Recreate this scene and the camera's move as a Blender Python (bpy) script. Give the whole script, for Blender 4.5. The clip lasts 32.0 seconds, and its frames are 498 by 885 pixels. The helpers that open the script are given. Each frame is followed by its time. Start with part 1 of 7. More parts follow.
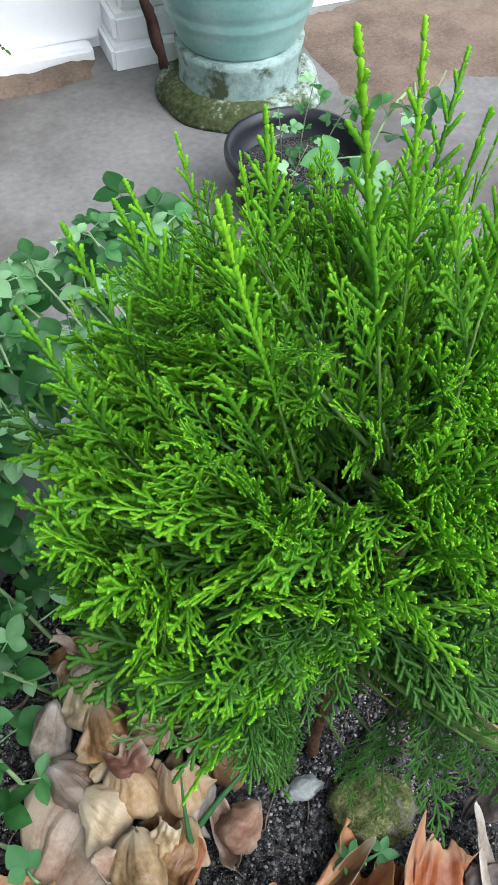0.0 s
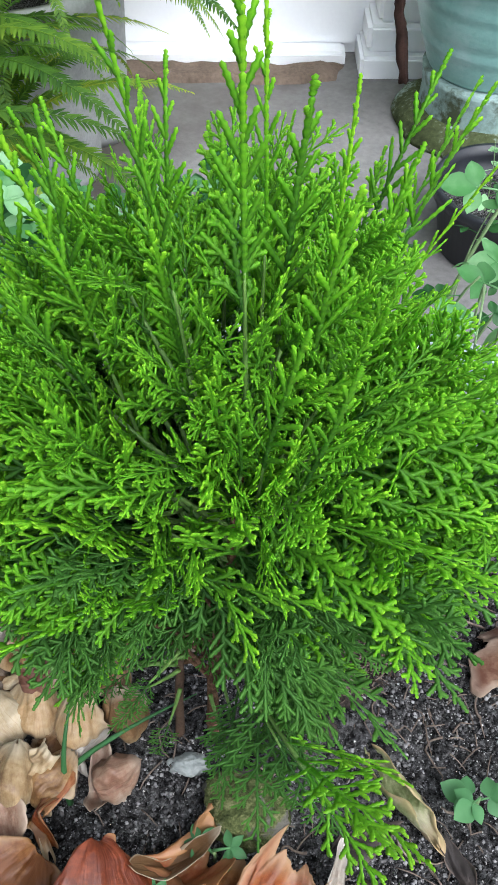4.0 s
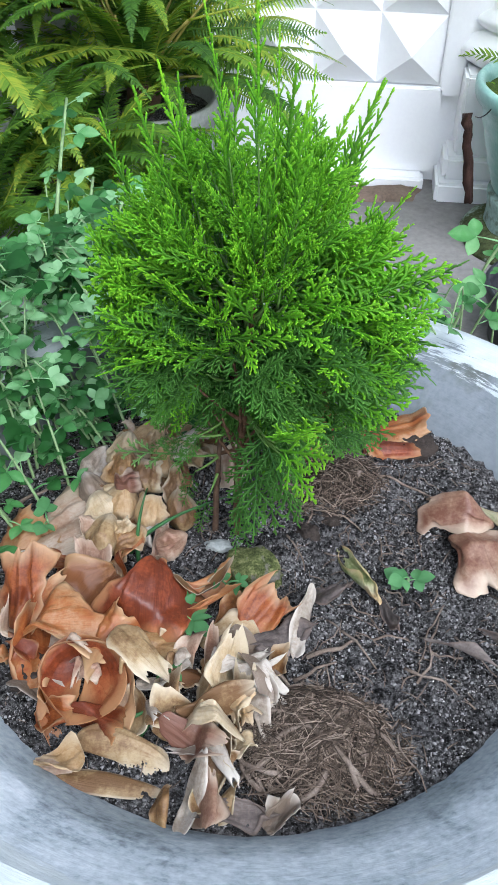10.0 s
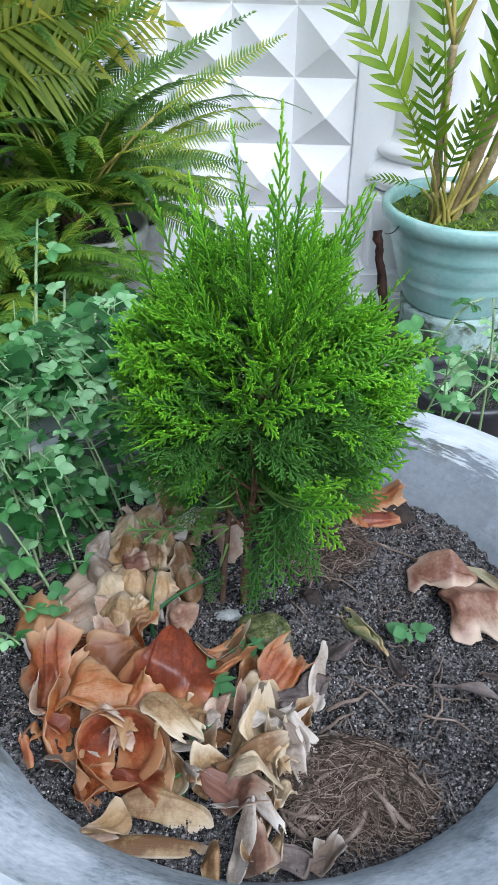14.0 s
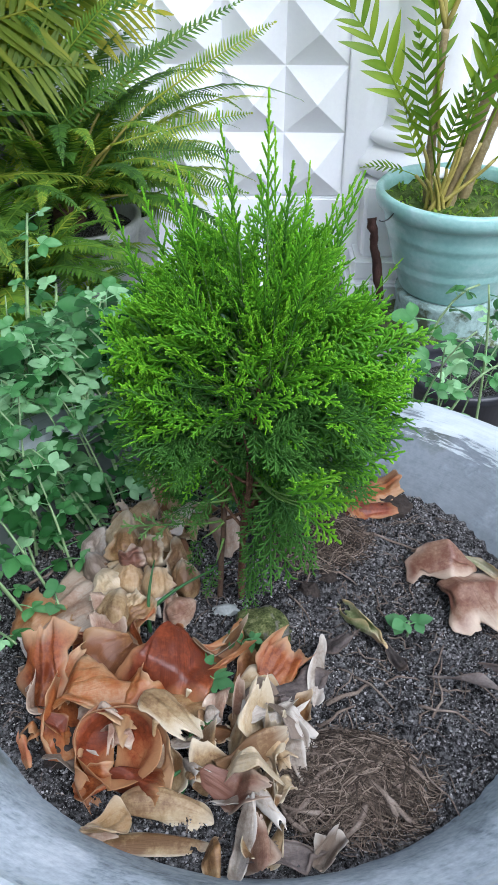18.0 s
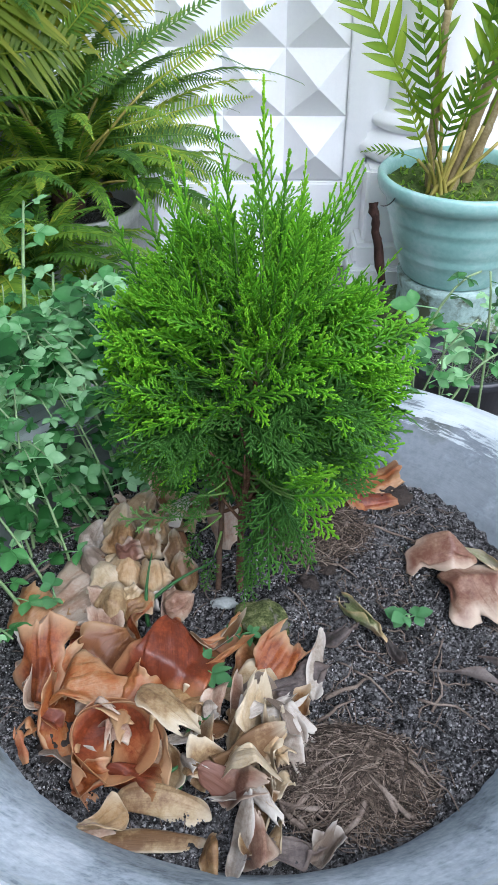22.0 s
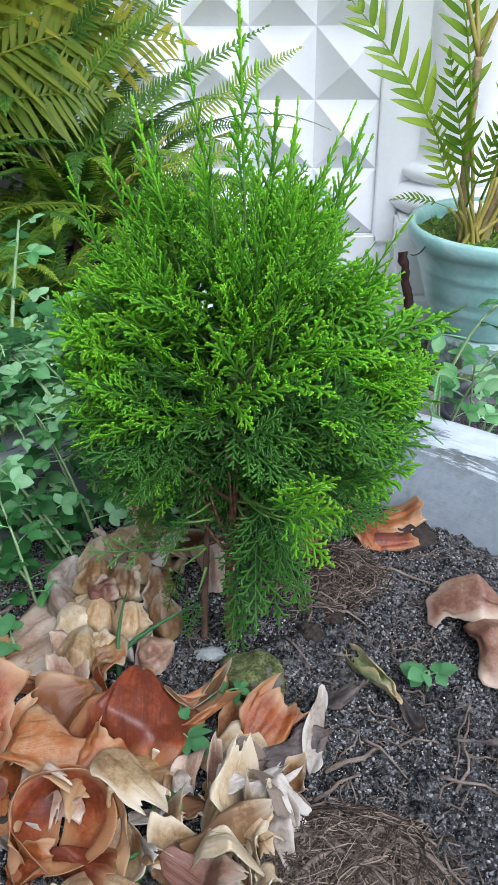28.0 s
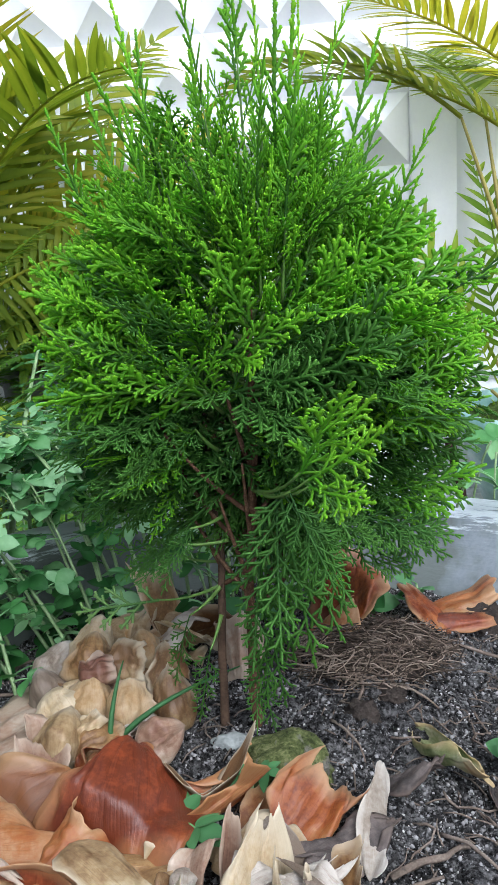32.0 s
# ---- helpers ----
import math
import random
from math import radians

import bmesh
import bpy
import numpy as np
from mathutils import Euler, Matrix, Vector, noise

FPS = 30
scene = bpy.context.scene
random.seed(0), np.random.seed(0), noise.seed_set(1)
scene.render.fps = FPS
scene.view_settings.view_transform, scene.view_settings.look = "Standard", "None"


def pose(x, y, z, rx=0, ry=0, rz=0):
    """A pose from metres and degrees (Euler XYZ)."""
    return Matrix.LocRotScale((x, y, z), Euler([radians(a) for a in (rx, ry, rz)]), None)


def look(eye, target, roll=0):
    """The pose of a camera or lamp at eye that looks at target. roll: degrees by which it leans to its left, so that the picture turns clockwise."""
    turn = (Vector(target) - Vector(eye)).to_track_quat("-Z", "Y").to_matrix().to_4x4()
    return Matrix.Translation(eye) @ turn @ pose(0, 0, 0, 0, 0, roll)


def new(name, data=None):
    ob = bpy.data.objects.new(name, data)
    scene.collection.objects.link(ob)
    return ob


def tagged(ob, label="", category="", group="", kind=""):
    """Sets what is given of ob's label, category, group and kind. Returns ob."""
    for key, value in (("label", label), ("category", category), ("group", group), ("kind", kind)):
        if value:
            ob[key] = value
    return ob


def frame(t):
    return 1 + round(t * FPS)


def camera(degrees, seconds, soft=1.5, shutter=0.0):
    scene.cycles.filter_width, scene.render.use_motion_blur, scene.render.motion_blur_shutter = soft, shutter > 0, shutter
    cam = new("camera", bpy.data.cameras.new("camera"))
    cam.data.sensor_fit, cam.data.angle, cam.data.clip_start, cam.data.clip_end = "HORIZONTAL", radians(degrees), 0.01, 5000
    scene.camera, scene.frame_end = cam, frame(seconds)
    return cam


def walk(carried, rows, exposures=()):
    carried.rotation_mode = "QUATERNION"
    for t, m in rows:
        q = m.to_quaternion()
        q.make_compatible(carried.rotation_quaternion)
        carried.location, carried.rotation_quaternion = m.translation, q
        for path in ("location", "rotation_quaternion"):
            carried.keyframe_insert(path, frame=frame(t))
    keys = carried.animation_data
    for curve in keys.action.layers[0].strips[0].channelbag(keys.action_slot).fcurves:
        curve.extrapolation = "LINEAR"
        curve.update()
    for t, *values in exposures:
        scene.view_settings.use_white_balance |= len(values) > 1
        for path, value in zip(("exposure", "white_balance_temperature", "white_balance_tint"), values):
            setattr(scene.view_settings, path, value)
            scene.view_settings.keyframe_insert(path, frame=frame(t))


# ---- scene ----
# ---- camera and its walk ----
cam = camera(31.85, 32.0, soft=1.0)
PATH = [
    (0, (-0.0592, -0.0908, 0.3328), (0.1489, 0.5013, -0.4457), -1.02),
    (0.5, (-0.0781, -0.1011, 0.3389), (0.1364, 0.5003, -0.4308), -1.20),
    (1, (-0.0741, -0.1134, 0.3442), (0.1399, 0.4977, -0.4178), -1.10),
    (1.5, (-0.0484, -0.1181, 0.3392), (0.1322, 0.5039, -0.4227), 1.71),
    (2, (-0.0273, -0.1208, 0.3382), (0.11, 0.5139, -0.4222), 3.04),
    (2.5, (-0.0107, -0.1174, 0.3284), (0.0735, 0.5202, -0.4374), 2.36),
    (3, (-0.0024, -0.1164, 0.3271), (0.0454, 0.5243, -0.4391), 1.24),
    (3.5, (0.0093, -0.1151, 0.3264), (0.0321, 0.526, -0.4408), 0.92),
    (5.5, (0.0112, -0.1159, 0.3164), (0.0093, 0.508, -0.4651), 0.53),
    (6, (0.0124, -0.1264, 0.3106), (0.0089, 0.4882, -0.4782), 0.45),
    (6.5, (0.0052, -0.1354, 0.3137), (0.0003, 0.4798, -0.4747), -0.25),
    (7, (-0.0017, -0.1563, 0.3284), (-0.0057, 0.4672, -0.4534), -1.79),
    (7.5, (-0.0094, -0.1836, 0.33), (-0.0066, 0.4586, -0.4365), -1.67),
    (8, (-0.0153, -0.2123, 0.3413), (-0.0089, 0.4441, -0.4131), -1.55),
    (8.5, (0.0072, -0.2455, 0.3525), (-0.0253, 0.4323, -0.382), -3.39),
    (9, (0.0327, -0.2899, 0.3531), (-0.0538, 0.4073, -0.3585), -2.87),
    (9.5, (0.0478, -0.3186, 0.3557), (-0.0483, 0.4102, -0.3223), -1.31),
    (10, (0.0452, -0.3191, 0.3689), (-0.0423, 0.4206, -0.2983), 0.59),
    (10.5, (0.0293, -0.3474, 0.3769), (-0.0387, 0.4079, -0.2749), 1.53),
    (11, (0.0168, -0.3674, 0.3826), (-0.0386, 0.3992, -0.2571), 1.42),
    (11.5, (0.0103, -0.369, 0.3865), (-0.043, 0.4199, -0.2257), 0.52),
    (12, (0.0064, -0.3734, 0.3839), (-0.0293, 0.4535, -0.1773), 0.09),
    (12.5, (0.0086, -0.378, 0.3758), (-0.0076, 0.4519, -0.1819), 0.57),
    (13, (-0.0036, -0.3767, 0.372), (-0.0111, 0.4535, -0.1854), 0.99),
    (13.5, (-0.0044, -0.3698, 0.3744), (-0.0075, 0.4603, -0.1832), 1.55),
    (14, (-0.0013, -0.3671, 0.3722), (0.0026, 0.4618, -0.1872), 1.53),
    (14.5, (-0.0017, -0.3655, 0.3717), (0.0019, 0.4633, -0.1878), 1.23),
    (15, (0.0044, -0.3646, 0.3721), (0.0068, 0.4643, -0.1873), 0.78),
    (15.5, (0.0014, -0.3654, 0.3729), (0.0056, 0.4631, -0.187), 0.85),
    (17.5, (0.0038, -0.3636, 0.3711), (0.0089, 0.4586, -0.1979), 0.57),
    (18, (0.0012, -0.3624, 0.3713), (0.0065, 0.4601, -0.1975), 0.54),
    (18.5, (0.0033, -0.3621, 0.3724), (0.0086, 0.4602, -0.1967), 0.56),
    (19, (0.0013, -0.3611, 0.3734), (0.0052, 0.461, -0.196), 0.31),
    (19.5, (-0.0005, -0.3592, 0.3733), (0.0032, 0.4626, -0.1964), 0.40),
    (20, (0.0027, -0.3597, 0.3732), (0.0068, 0.4608, -0.1984), 0.58),
    (20.5, (0.0029, -0.3574, 0.3726), (0.0063, 0.4619, -0.2008), 0.46),
    (21, (0.0035, -0.3552, 0.3715), (0.0057, 0.462, -0.2049), 0.30),
    (21.5, (0.0041, -0.3542, 0.371), (0.0064, 0.4608, -0.2084), 0.29),
    (22, (0.004, -0.3556, 0.3715), (0.0062, 0.4569, -0.2115), 0.23),
    (22.5, (0.0029, -0.3549, 0.3711), (0.005, 0.4567, -0.2132), 0.39),
    (23, (0.0001, -0.3524, 0.3695), (0.0006, 0.4562, -0.2188), 0.53),
    (23.5, (0.0014, -0.3518, 0.3691), (0.0017, 0.4555, -0.2211), 0.62),
    (24, (0.0041, -0.351, 0.3687), (0.0041, 0.4548, -0.2236), 0.71),
    (24.5, (0.0031, -0.3485, 0.3681), (0.0027, 0.455, -0.2272), 0.79),
    (26.5, (0.0055, -0.345, 0.3682), (0.0036, 0.4548, -0.2321), 0.75),
    (27, (0.0067, -0.3413, 0.3658), (0.0044, 0.4581, -0.235), 0.89),
    (27.5, (0.0158, -0.3281, 0.3608), (0.0111, 0.4795, -0.2289), 1.10),
    (28, (0.0251, -0.3113, 0.3122), (-0.0133, 0.5434, -0.2056), -0.62),
    (28.5, (0.0098, -0.2935, 0.2451), (-0.0211, 0.6068, -0.189), -1.03),
    (29, (0.0116, -0.2844, 0.1988), (-0.0388, 0.6437, -0.17), -1.69),
    (29.5, (0.039, -0.2812, 0.1771), (-0.0247, 0.655, -0.1687), -2.84),
    (30, (0.0372, -0.2692, 0.1713), (-0.0392, 0.6769, -0.1435), -2.88),
    (30.5, (0.0305, -0.2554, 0.1591), (-0.0533, 0.6968, -0.1348), -3.44),
    (31, (0.018, -0.2464, 0.1791), (-0.0749, 0.7136, -0.0851), -3.38),
    (31.5, (0.0286, -0.2588, 0.1882), (-0.068, 0.7038, -0.0648), -3.01),
    (32, (0.0335, -0.2841, 0.1915), (-0.0617, 0.6789, -0.0608), -4.10),
]
EXPOSURES = [(0, 0.55, 5750, 10), (6, 0.65, 5700, 10), (9, 0.75, 5600, 11), (11.5, 0.38, 5500, 12), (15, 0.35, 5450, 13), (24, 0.4, 5450, 13), (28, 0.43, 5500, 13), (29, 0.7, 5600, 11), (31, 0.78, 5600, 11), (32, 0.47, 5600, 11)]
walk(cam, [(t, look(e, g, r)) for t, e, g, r in PATH], EXPOSURES)

# ---- world, sun ----
world = bpy.data.worlds.new("world")
scene.world = world
world.use_nodes = True
wnt = world.node_tree
sky = wnt.nodes.new("ShaderNodeTexSky")
sky.sky_type = "NISHITA"
sky.sun_disc = False
sky.sun_elevation, sky.sun_rotation = radians(50), radians(147)
sky.air_density, sky.dust_density, sky.ozone_density = 1.0, 9.0, 0.4
haze = wnt.nodes.new("ShaderNodeHueSaturation")
haze.inputs["Saturation"].default_value, haze.inputs["Value"].default_value = 0.45, 1.0
wnt.links.new(sky.outputs[0], haze.inputs["Color"])
wnt.links.new(haze.outputs[0], wnt.nodes["Background"].inputs[0])
wnt.nodes["Background"].inputs[1].default_value = 0.125
sun = new("sun", bpy.data.lights.new("sun", "SUN"))
sun.data.energy, sun.data.angle, sun.data.color = 2.0, radians(70), (1.0, 0.99, 0.97)
sun.matrix_world = look((0.7, -1.1, 1.55), (0, 0, 0))

# ---- materials ----
def nodes_of(name):
    m = bpy.data.materials.new(name)
    m.use_nodes = True
    return m, m.node_tree, m.node_tree.nodes["Principled BSDF"]


def ramp(nt, fac, stops):
    r = nt.nodes.new("ShaderNodeValToRGB")
    e = r.color_ramp.elements
    while len(e) < len(stops):
        e.new(0.5)
    for el, (p, c) in zip(e, stops):
        el.position, el.color = p, (*c, 1)
    nt.links.new(fac, r.inputs[0])
    return r.outputs[0]


def noise_tex(nt, scale, detail=4, rough=0.6, vec=None):
    n = nt.nodes.new("ShaderNodeTexNoise")
    n.inputs["Scale"].default_value, n.inputs["Detail"].default_value, n.inputs["Roughness"].default_value = scale, detail, rough
    if vec is None:
        vec = nt.nodes.new("ShaderNodeTexCoord").outputs["Object"]
    nt.links.new(vec, n.inputs["Vector"])
    return n.outputs[0]


def mathn(nt, op, a, b):
    n = nt.nodes.new("ShaderNodeMath")
    n.operation = op
    for i, v in enumerate((a, b)):
        if isinstance(v, (int, float)):
            n.inputs[i].default_value = v
        else:
            nt.links.new(v, n.inputs[i])
    return n.outputs[0]


def mixc(nt, fac, a, b, mode="MIX"):
    n = nt.nodes.new("ShaderNodeMix")
    n.data_type, n.blend_type = "RGBA", mode
    for s, v in ((n.inputs[0], fac), (n.inputs[6], a), (n.inputs[7], b)):
        if isinstance(v, (int, float)):
            s.default_value = v
        elif isinstance(v, tuple):
            s.default_value = (*v, 1)
        else:
            nt.links.new(v, s)
    return n.outputs[2]


def bump(nt, p, height, strength, dist):
    b = nt.nodes.new("ShaderNodeBump")
    b.inputs["Strength"].default_value, b.inputs["Distance"].default_value = strength, dist
    nt.links.new(height, b.inputs["Height"])
    nt.links.new(b.outputs[0], p.inputs["Normal"])


def surface(name, stops, scale, fine, rough=0.8, bump_d=0.001, stain=None, metal=0.0):
    """Two scales of noise over a colour ramp, with fine relief."""
    m, nt, p = nodes_of(name)
    big, small = noise_tex(nt, scale), noise_tex(nt, fine, 6)
    f = mathn(nt, "ADD", mathn(nt, "MULTIPLY", big, 0.6), mathn(nt, "MULTIPLY", small, 0.4))
    col = ramp(nt, f, stops)
    if stain:
        sc, lo, hi, c = stain
        k = ramp(nt, noise_tex(nt, sc, 5), [(lo, (0, 0, 0)), (hi, (1, 1, 1))])
        col = mixc(nt, k, col, c)
    nt.links.new(col, p.inputs["Base Color"])
    p.inputs["Roughness"].default_value, p.inputs["Metallic"].default_value = rough, metal
    p.inputs["Specular IOR Level"].default_value = 0.15 if rough > 0.84 else 0.5
    bump(nt, p, small, 0.6, bump_d)
    return m


def leafy(name, stops, attr="age", rough=0.45, thin=0.3, glow=(0.3, 0.6, 0.05), vary=0.25, fine=900.0):
    """Leaf: colour by age along the shoot, varied from piece to piece, with light passing through."""
    m, nt, p = nodes_of(name)
    a = nt.nodes.new("ShaderNodeAttribute")
    a.attribute_name = attr
    info = nt.nodes.new("ShaderNodeObjectInfo")
    n = noise_tex(nt, fine, 3)
    f = mathn(nt, "ADD", a.outputs["Fac"], mathn(nt, "MULTIPLY", mathn(nt, "SUBTRACT", info.outputs["Random"], 0.5), vary))
    f = mathn(nt, "ADD", f, mathn(nt, "MULTIPLY", mathn(nt, "SUBTRACT", n, 0.5), 0.3))
    col = ramp(nt, f, stops)
    nt.links.new(col, p.inputs["Base Color"])
    p.inputs["Roughness"].default_value = rough
    p.inputs["Specular IOR Level"].default_value = 0.28
    tr = nt.nodes.new("ShaderNodeBsdfTranslucent")
    nt.links.new(mixc(nt, 1.0, col, (1.6, 1.5, 0.8), "MULTIPLY"), tr.inputs[0])
    mx = nt.nodes.new("ShaderNodeMixShader")
    mx.inputs[0].default_value = thin
    nt.links.new(p.outputs[0], mx.inputs[1])
    nt.links.new(tr.outputs[0], mx.inputs[2])
    nt.links.new(mx.outputs[0], nt.nodes["Material Output"].inputs[0])
    bump(nt, p, n, 0.3, 0.0004)
    return m


def skin(name, stops, tip, rough=0.42, thin=0.34):
    """Dry bulb skin: fine veins along its length, blotches, pale torn rims, light through it."""
    m, nt, p = nodes_of(name)
    a = nt.nodes.new("ShaderNodeAttribute")
    a.attribute_name = "skin"
    info = nt.nodes.new("ShaderNodeObjectInfo")
    mp = nt.nodes.new("ShaderNodeMapping")
    mp.inputs["Scale"].default_value = (0.7, 11.0, 1.0)
    nt.links.new(a.outputs["Vector"], mp.inputs["Vector"])
    veins = noise_tex(nt, 2.2, 4, 0.6, mp.outputs[0])
    big = noise_tex(nt, 30, 2, 0.5)
    blot, fine = noise_tex(nt, 90, 5, 0.65), noise_tex(nt, 520, 3)
    f = mathn(nt, "ADD", mathn(nt, "MULTIPLY", big, 0.42), mathn(nt, "MULTIPLY", blot, 0.38))
    f = mathn(nt, "ADD", f, mathn(nt, "MULTIPLY", fine, 0.2))
    f = mathn(nt, "ADD", f, mathn(nt, "MULTIPLY", mathn(nt, "SUBTRACT", info.outputs["Random"], 0.5), 0.26))
    f = mathn(nt, "ADD", 0.5, mathn(nt, "MULTIPLY", mathn(nt, "SUBTRACT", f, 0.5), 2.1))
    col = ramp(nt, f, stops)
    line = ramp(nt, veins, [(0.34, (0.80, 0.76, 0.72)), (0.48, (1, 1, 1)), (0.60, (1, 1, 1)), (0.74, (1.1, 1.1, 1.1))])
    col = mixc(nt, 0.5, col, line, "MULTIPLY")
    mp2 = nt.nodes.new("ShaderNodeMapping")
    mp2.inputs["Scale"].default_value = (0.35, 3.4, 1.0)
    nt.links.new(a.outputs["Vector"], mp2.inputs["Vector"])
    vein = mathn(nt, "ABSOLUTE", mathn(nt, "SUBTRACT", noise_tex(nt, 2.0, 1, 0.4, mp2.outputs[0]), 0.5), 0.0)
    col = mixc(nt, 1.0, col, ramp(nt, vein, [(0.0, (0.82, 0.76, 0.74)), (0.015, (1, 1, 1))]), "MULTIPLY")
    sep = nt.nodes.new("ShaderNodeSeparateXYZ")
    nt.links.new(a.outputs["Vector"], sep.inputs[0])
    rim = mathn(nt, "MAXIMUM", mathn(nt, "ABSOLUTE", sep.outputs[1], 0.0), sep.outputs[0])
    k2 = nt.nodes.new("ShaderNodeMapRange")
    k2.inputs["From Min"].default_value, k2.inputs["From Max"].default_value, k2.inputs["To Max"].default_value = 1.05, 1.3, 0.85
    nt.links.new(mathn(nt, "ADD", rim, mathn(nt, "MULTIPLY", big, 0.55)), k2.inputs["Value"])
    col = mixc(nt, k2.outputs[0], col, tip)
    nt.links.new(col, p.inputs["Base Color"])
    p.inputs["Roughness"].default_value = rough
    p.inputs["Specular IOR Level"].default_value = 0.5
    tr = nt.nodes.new("ShaderNodeBsdfTranslucent")
    nt.links.new(col, tr.inputs[0])
    mx = nt.nodes.new("ShaderNodeMixShader")
    mx.inputs[0].default_value = thin
    nt.links.new(p.outputs[0], mx.inputs[1])
    nt.links.new(tr.outputs[0], mx.inputs[2])
    nt.links.new(mx.outputs[0], nt.nodes["Material Output"].inputs[0])
    bump(nt, p, mathn(nt, "ADD", veins, mathn(nt, "ADD", mathn(nt, "MULTIPLY", blot, 0.8), mathn(nt, "MULTIPLY", fine, 0.3))), 0.5, 0.0007)
    return m


THUJA_RAMP = [(0.0, (0.040, 0.13, 0.016)), (0.35, (0.092, 0.265, 0.014)), (0.7, (0.18, 0.45, 0.014)), (1.0, (0.33, 0.61, 0.024))]
M_THUJA = leafy("thuja_scale", THUJA_RAMP, rough=0.5, thin=0.5)
M_FRESH = leafy("thuja_fresh", [(0.0, (0.07, 0.25, 0.012)), (0.5, (0.16, 0.40, 0.014)), (1.0, (0.29, 0.53, 0.024))], rough=0.42, thin=0.38)
# dull older foliage with the lower crown's shade mixed into its colour
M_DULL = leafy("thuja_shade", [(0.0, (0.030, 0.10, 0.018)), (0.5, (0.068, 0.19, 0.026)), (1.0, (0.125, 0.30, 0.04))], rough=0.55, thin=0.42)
M_PALE = leafy("thuja_pale", [(0.0, (0.08, 0.19, 0.045)), (0.5, (0.17, 0.31, 0.09)), (1.0, (0.30, 0.44, 0.16))], rough=0.5, thin=0.3)
M_BARK = surface("thuja_bark", [(0.3, (0.035, 0.02, 0.012)), (0.48, (0.10, 0.055, 0.03)), (0.62, (0.22, 0.13, 0.075)), (0.75, (0.42, 0.32, 0.22))], 260, 1400, 0.9, 0.0012)
M_DARKBARK = surface("dark_bark", [(0.3, (0.03, 0.02, 0.014)), (0.6, (0.11, 0.07, 0.045)), (0.8, (0.2, 0.15, 0.1))], 120, 900, 0.9, 0.0008)


def soil_paint():
    """Crumbly potting soil: hollows shaded black in the colour, grey-brown crumbs, pale specks."""
    m, nt, p = nodes_of("potting_soil")
    f1, f2, big = noise_tex(nt, 330, 6, 0.78), noise_tex(nt, 1000, 2, 0.5), noise_tex(nt, 24, 4)
    f = mathn(nt, "ADD", f1, mathn(nt, "MULTIPLY", mathn(nt, "SUBTRACT", big, 0.5), 0.3))
    col = ramp(nt, f, [(0.40, (0.004, 0.0035, 0.0035)), (0.5, (0.058, 0.056, 0.055)), (0.6, (0.18, 0.176, 0.174)), (0.72, (0.34, 0.335, 0.33))])
    col = mixc(nt, ramp(nt, f2, [(0.66, (0, 0, 0)), (0.70, (1, 1, 1))]), col, (0.40, 0.40, 0.40))
    nt.links.new(col, p.inputs["Base Color"])
    p.inputs["Roughness"].default_value = 0.95
    p.inputs["Specular IOR Level"].default_value = 0.1
    bump(nt, p, f1, 1.0, 0.006)
    return m


M_SOIL = soil_paint()
M_PLAINPOT = surface("weathered_concrete", [(0.3, (0.20, 0.21, 0.205)), (0.5, (0.30, 0.31, 0.30)), (0.7, (0.38, 0.39, 0.38))], 20, 200, 0.8, 0.0012)


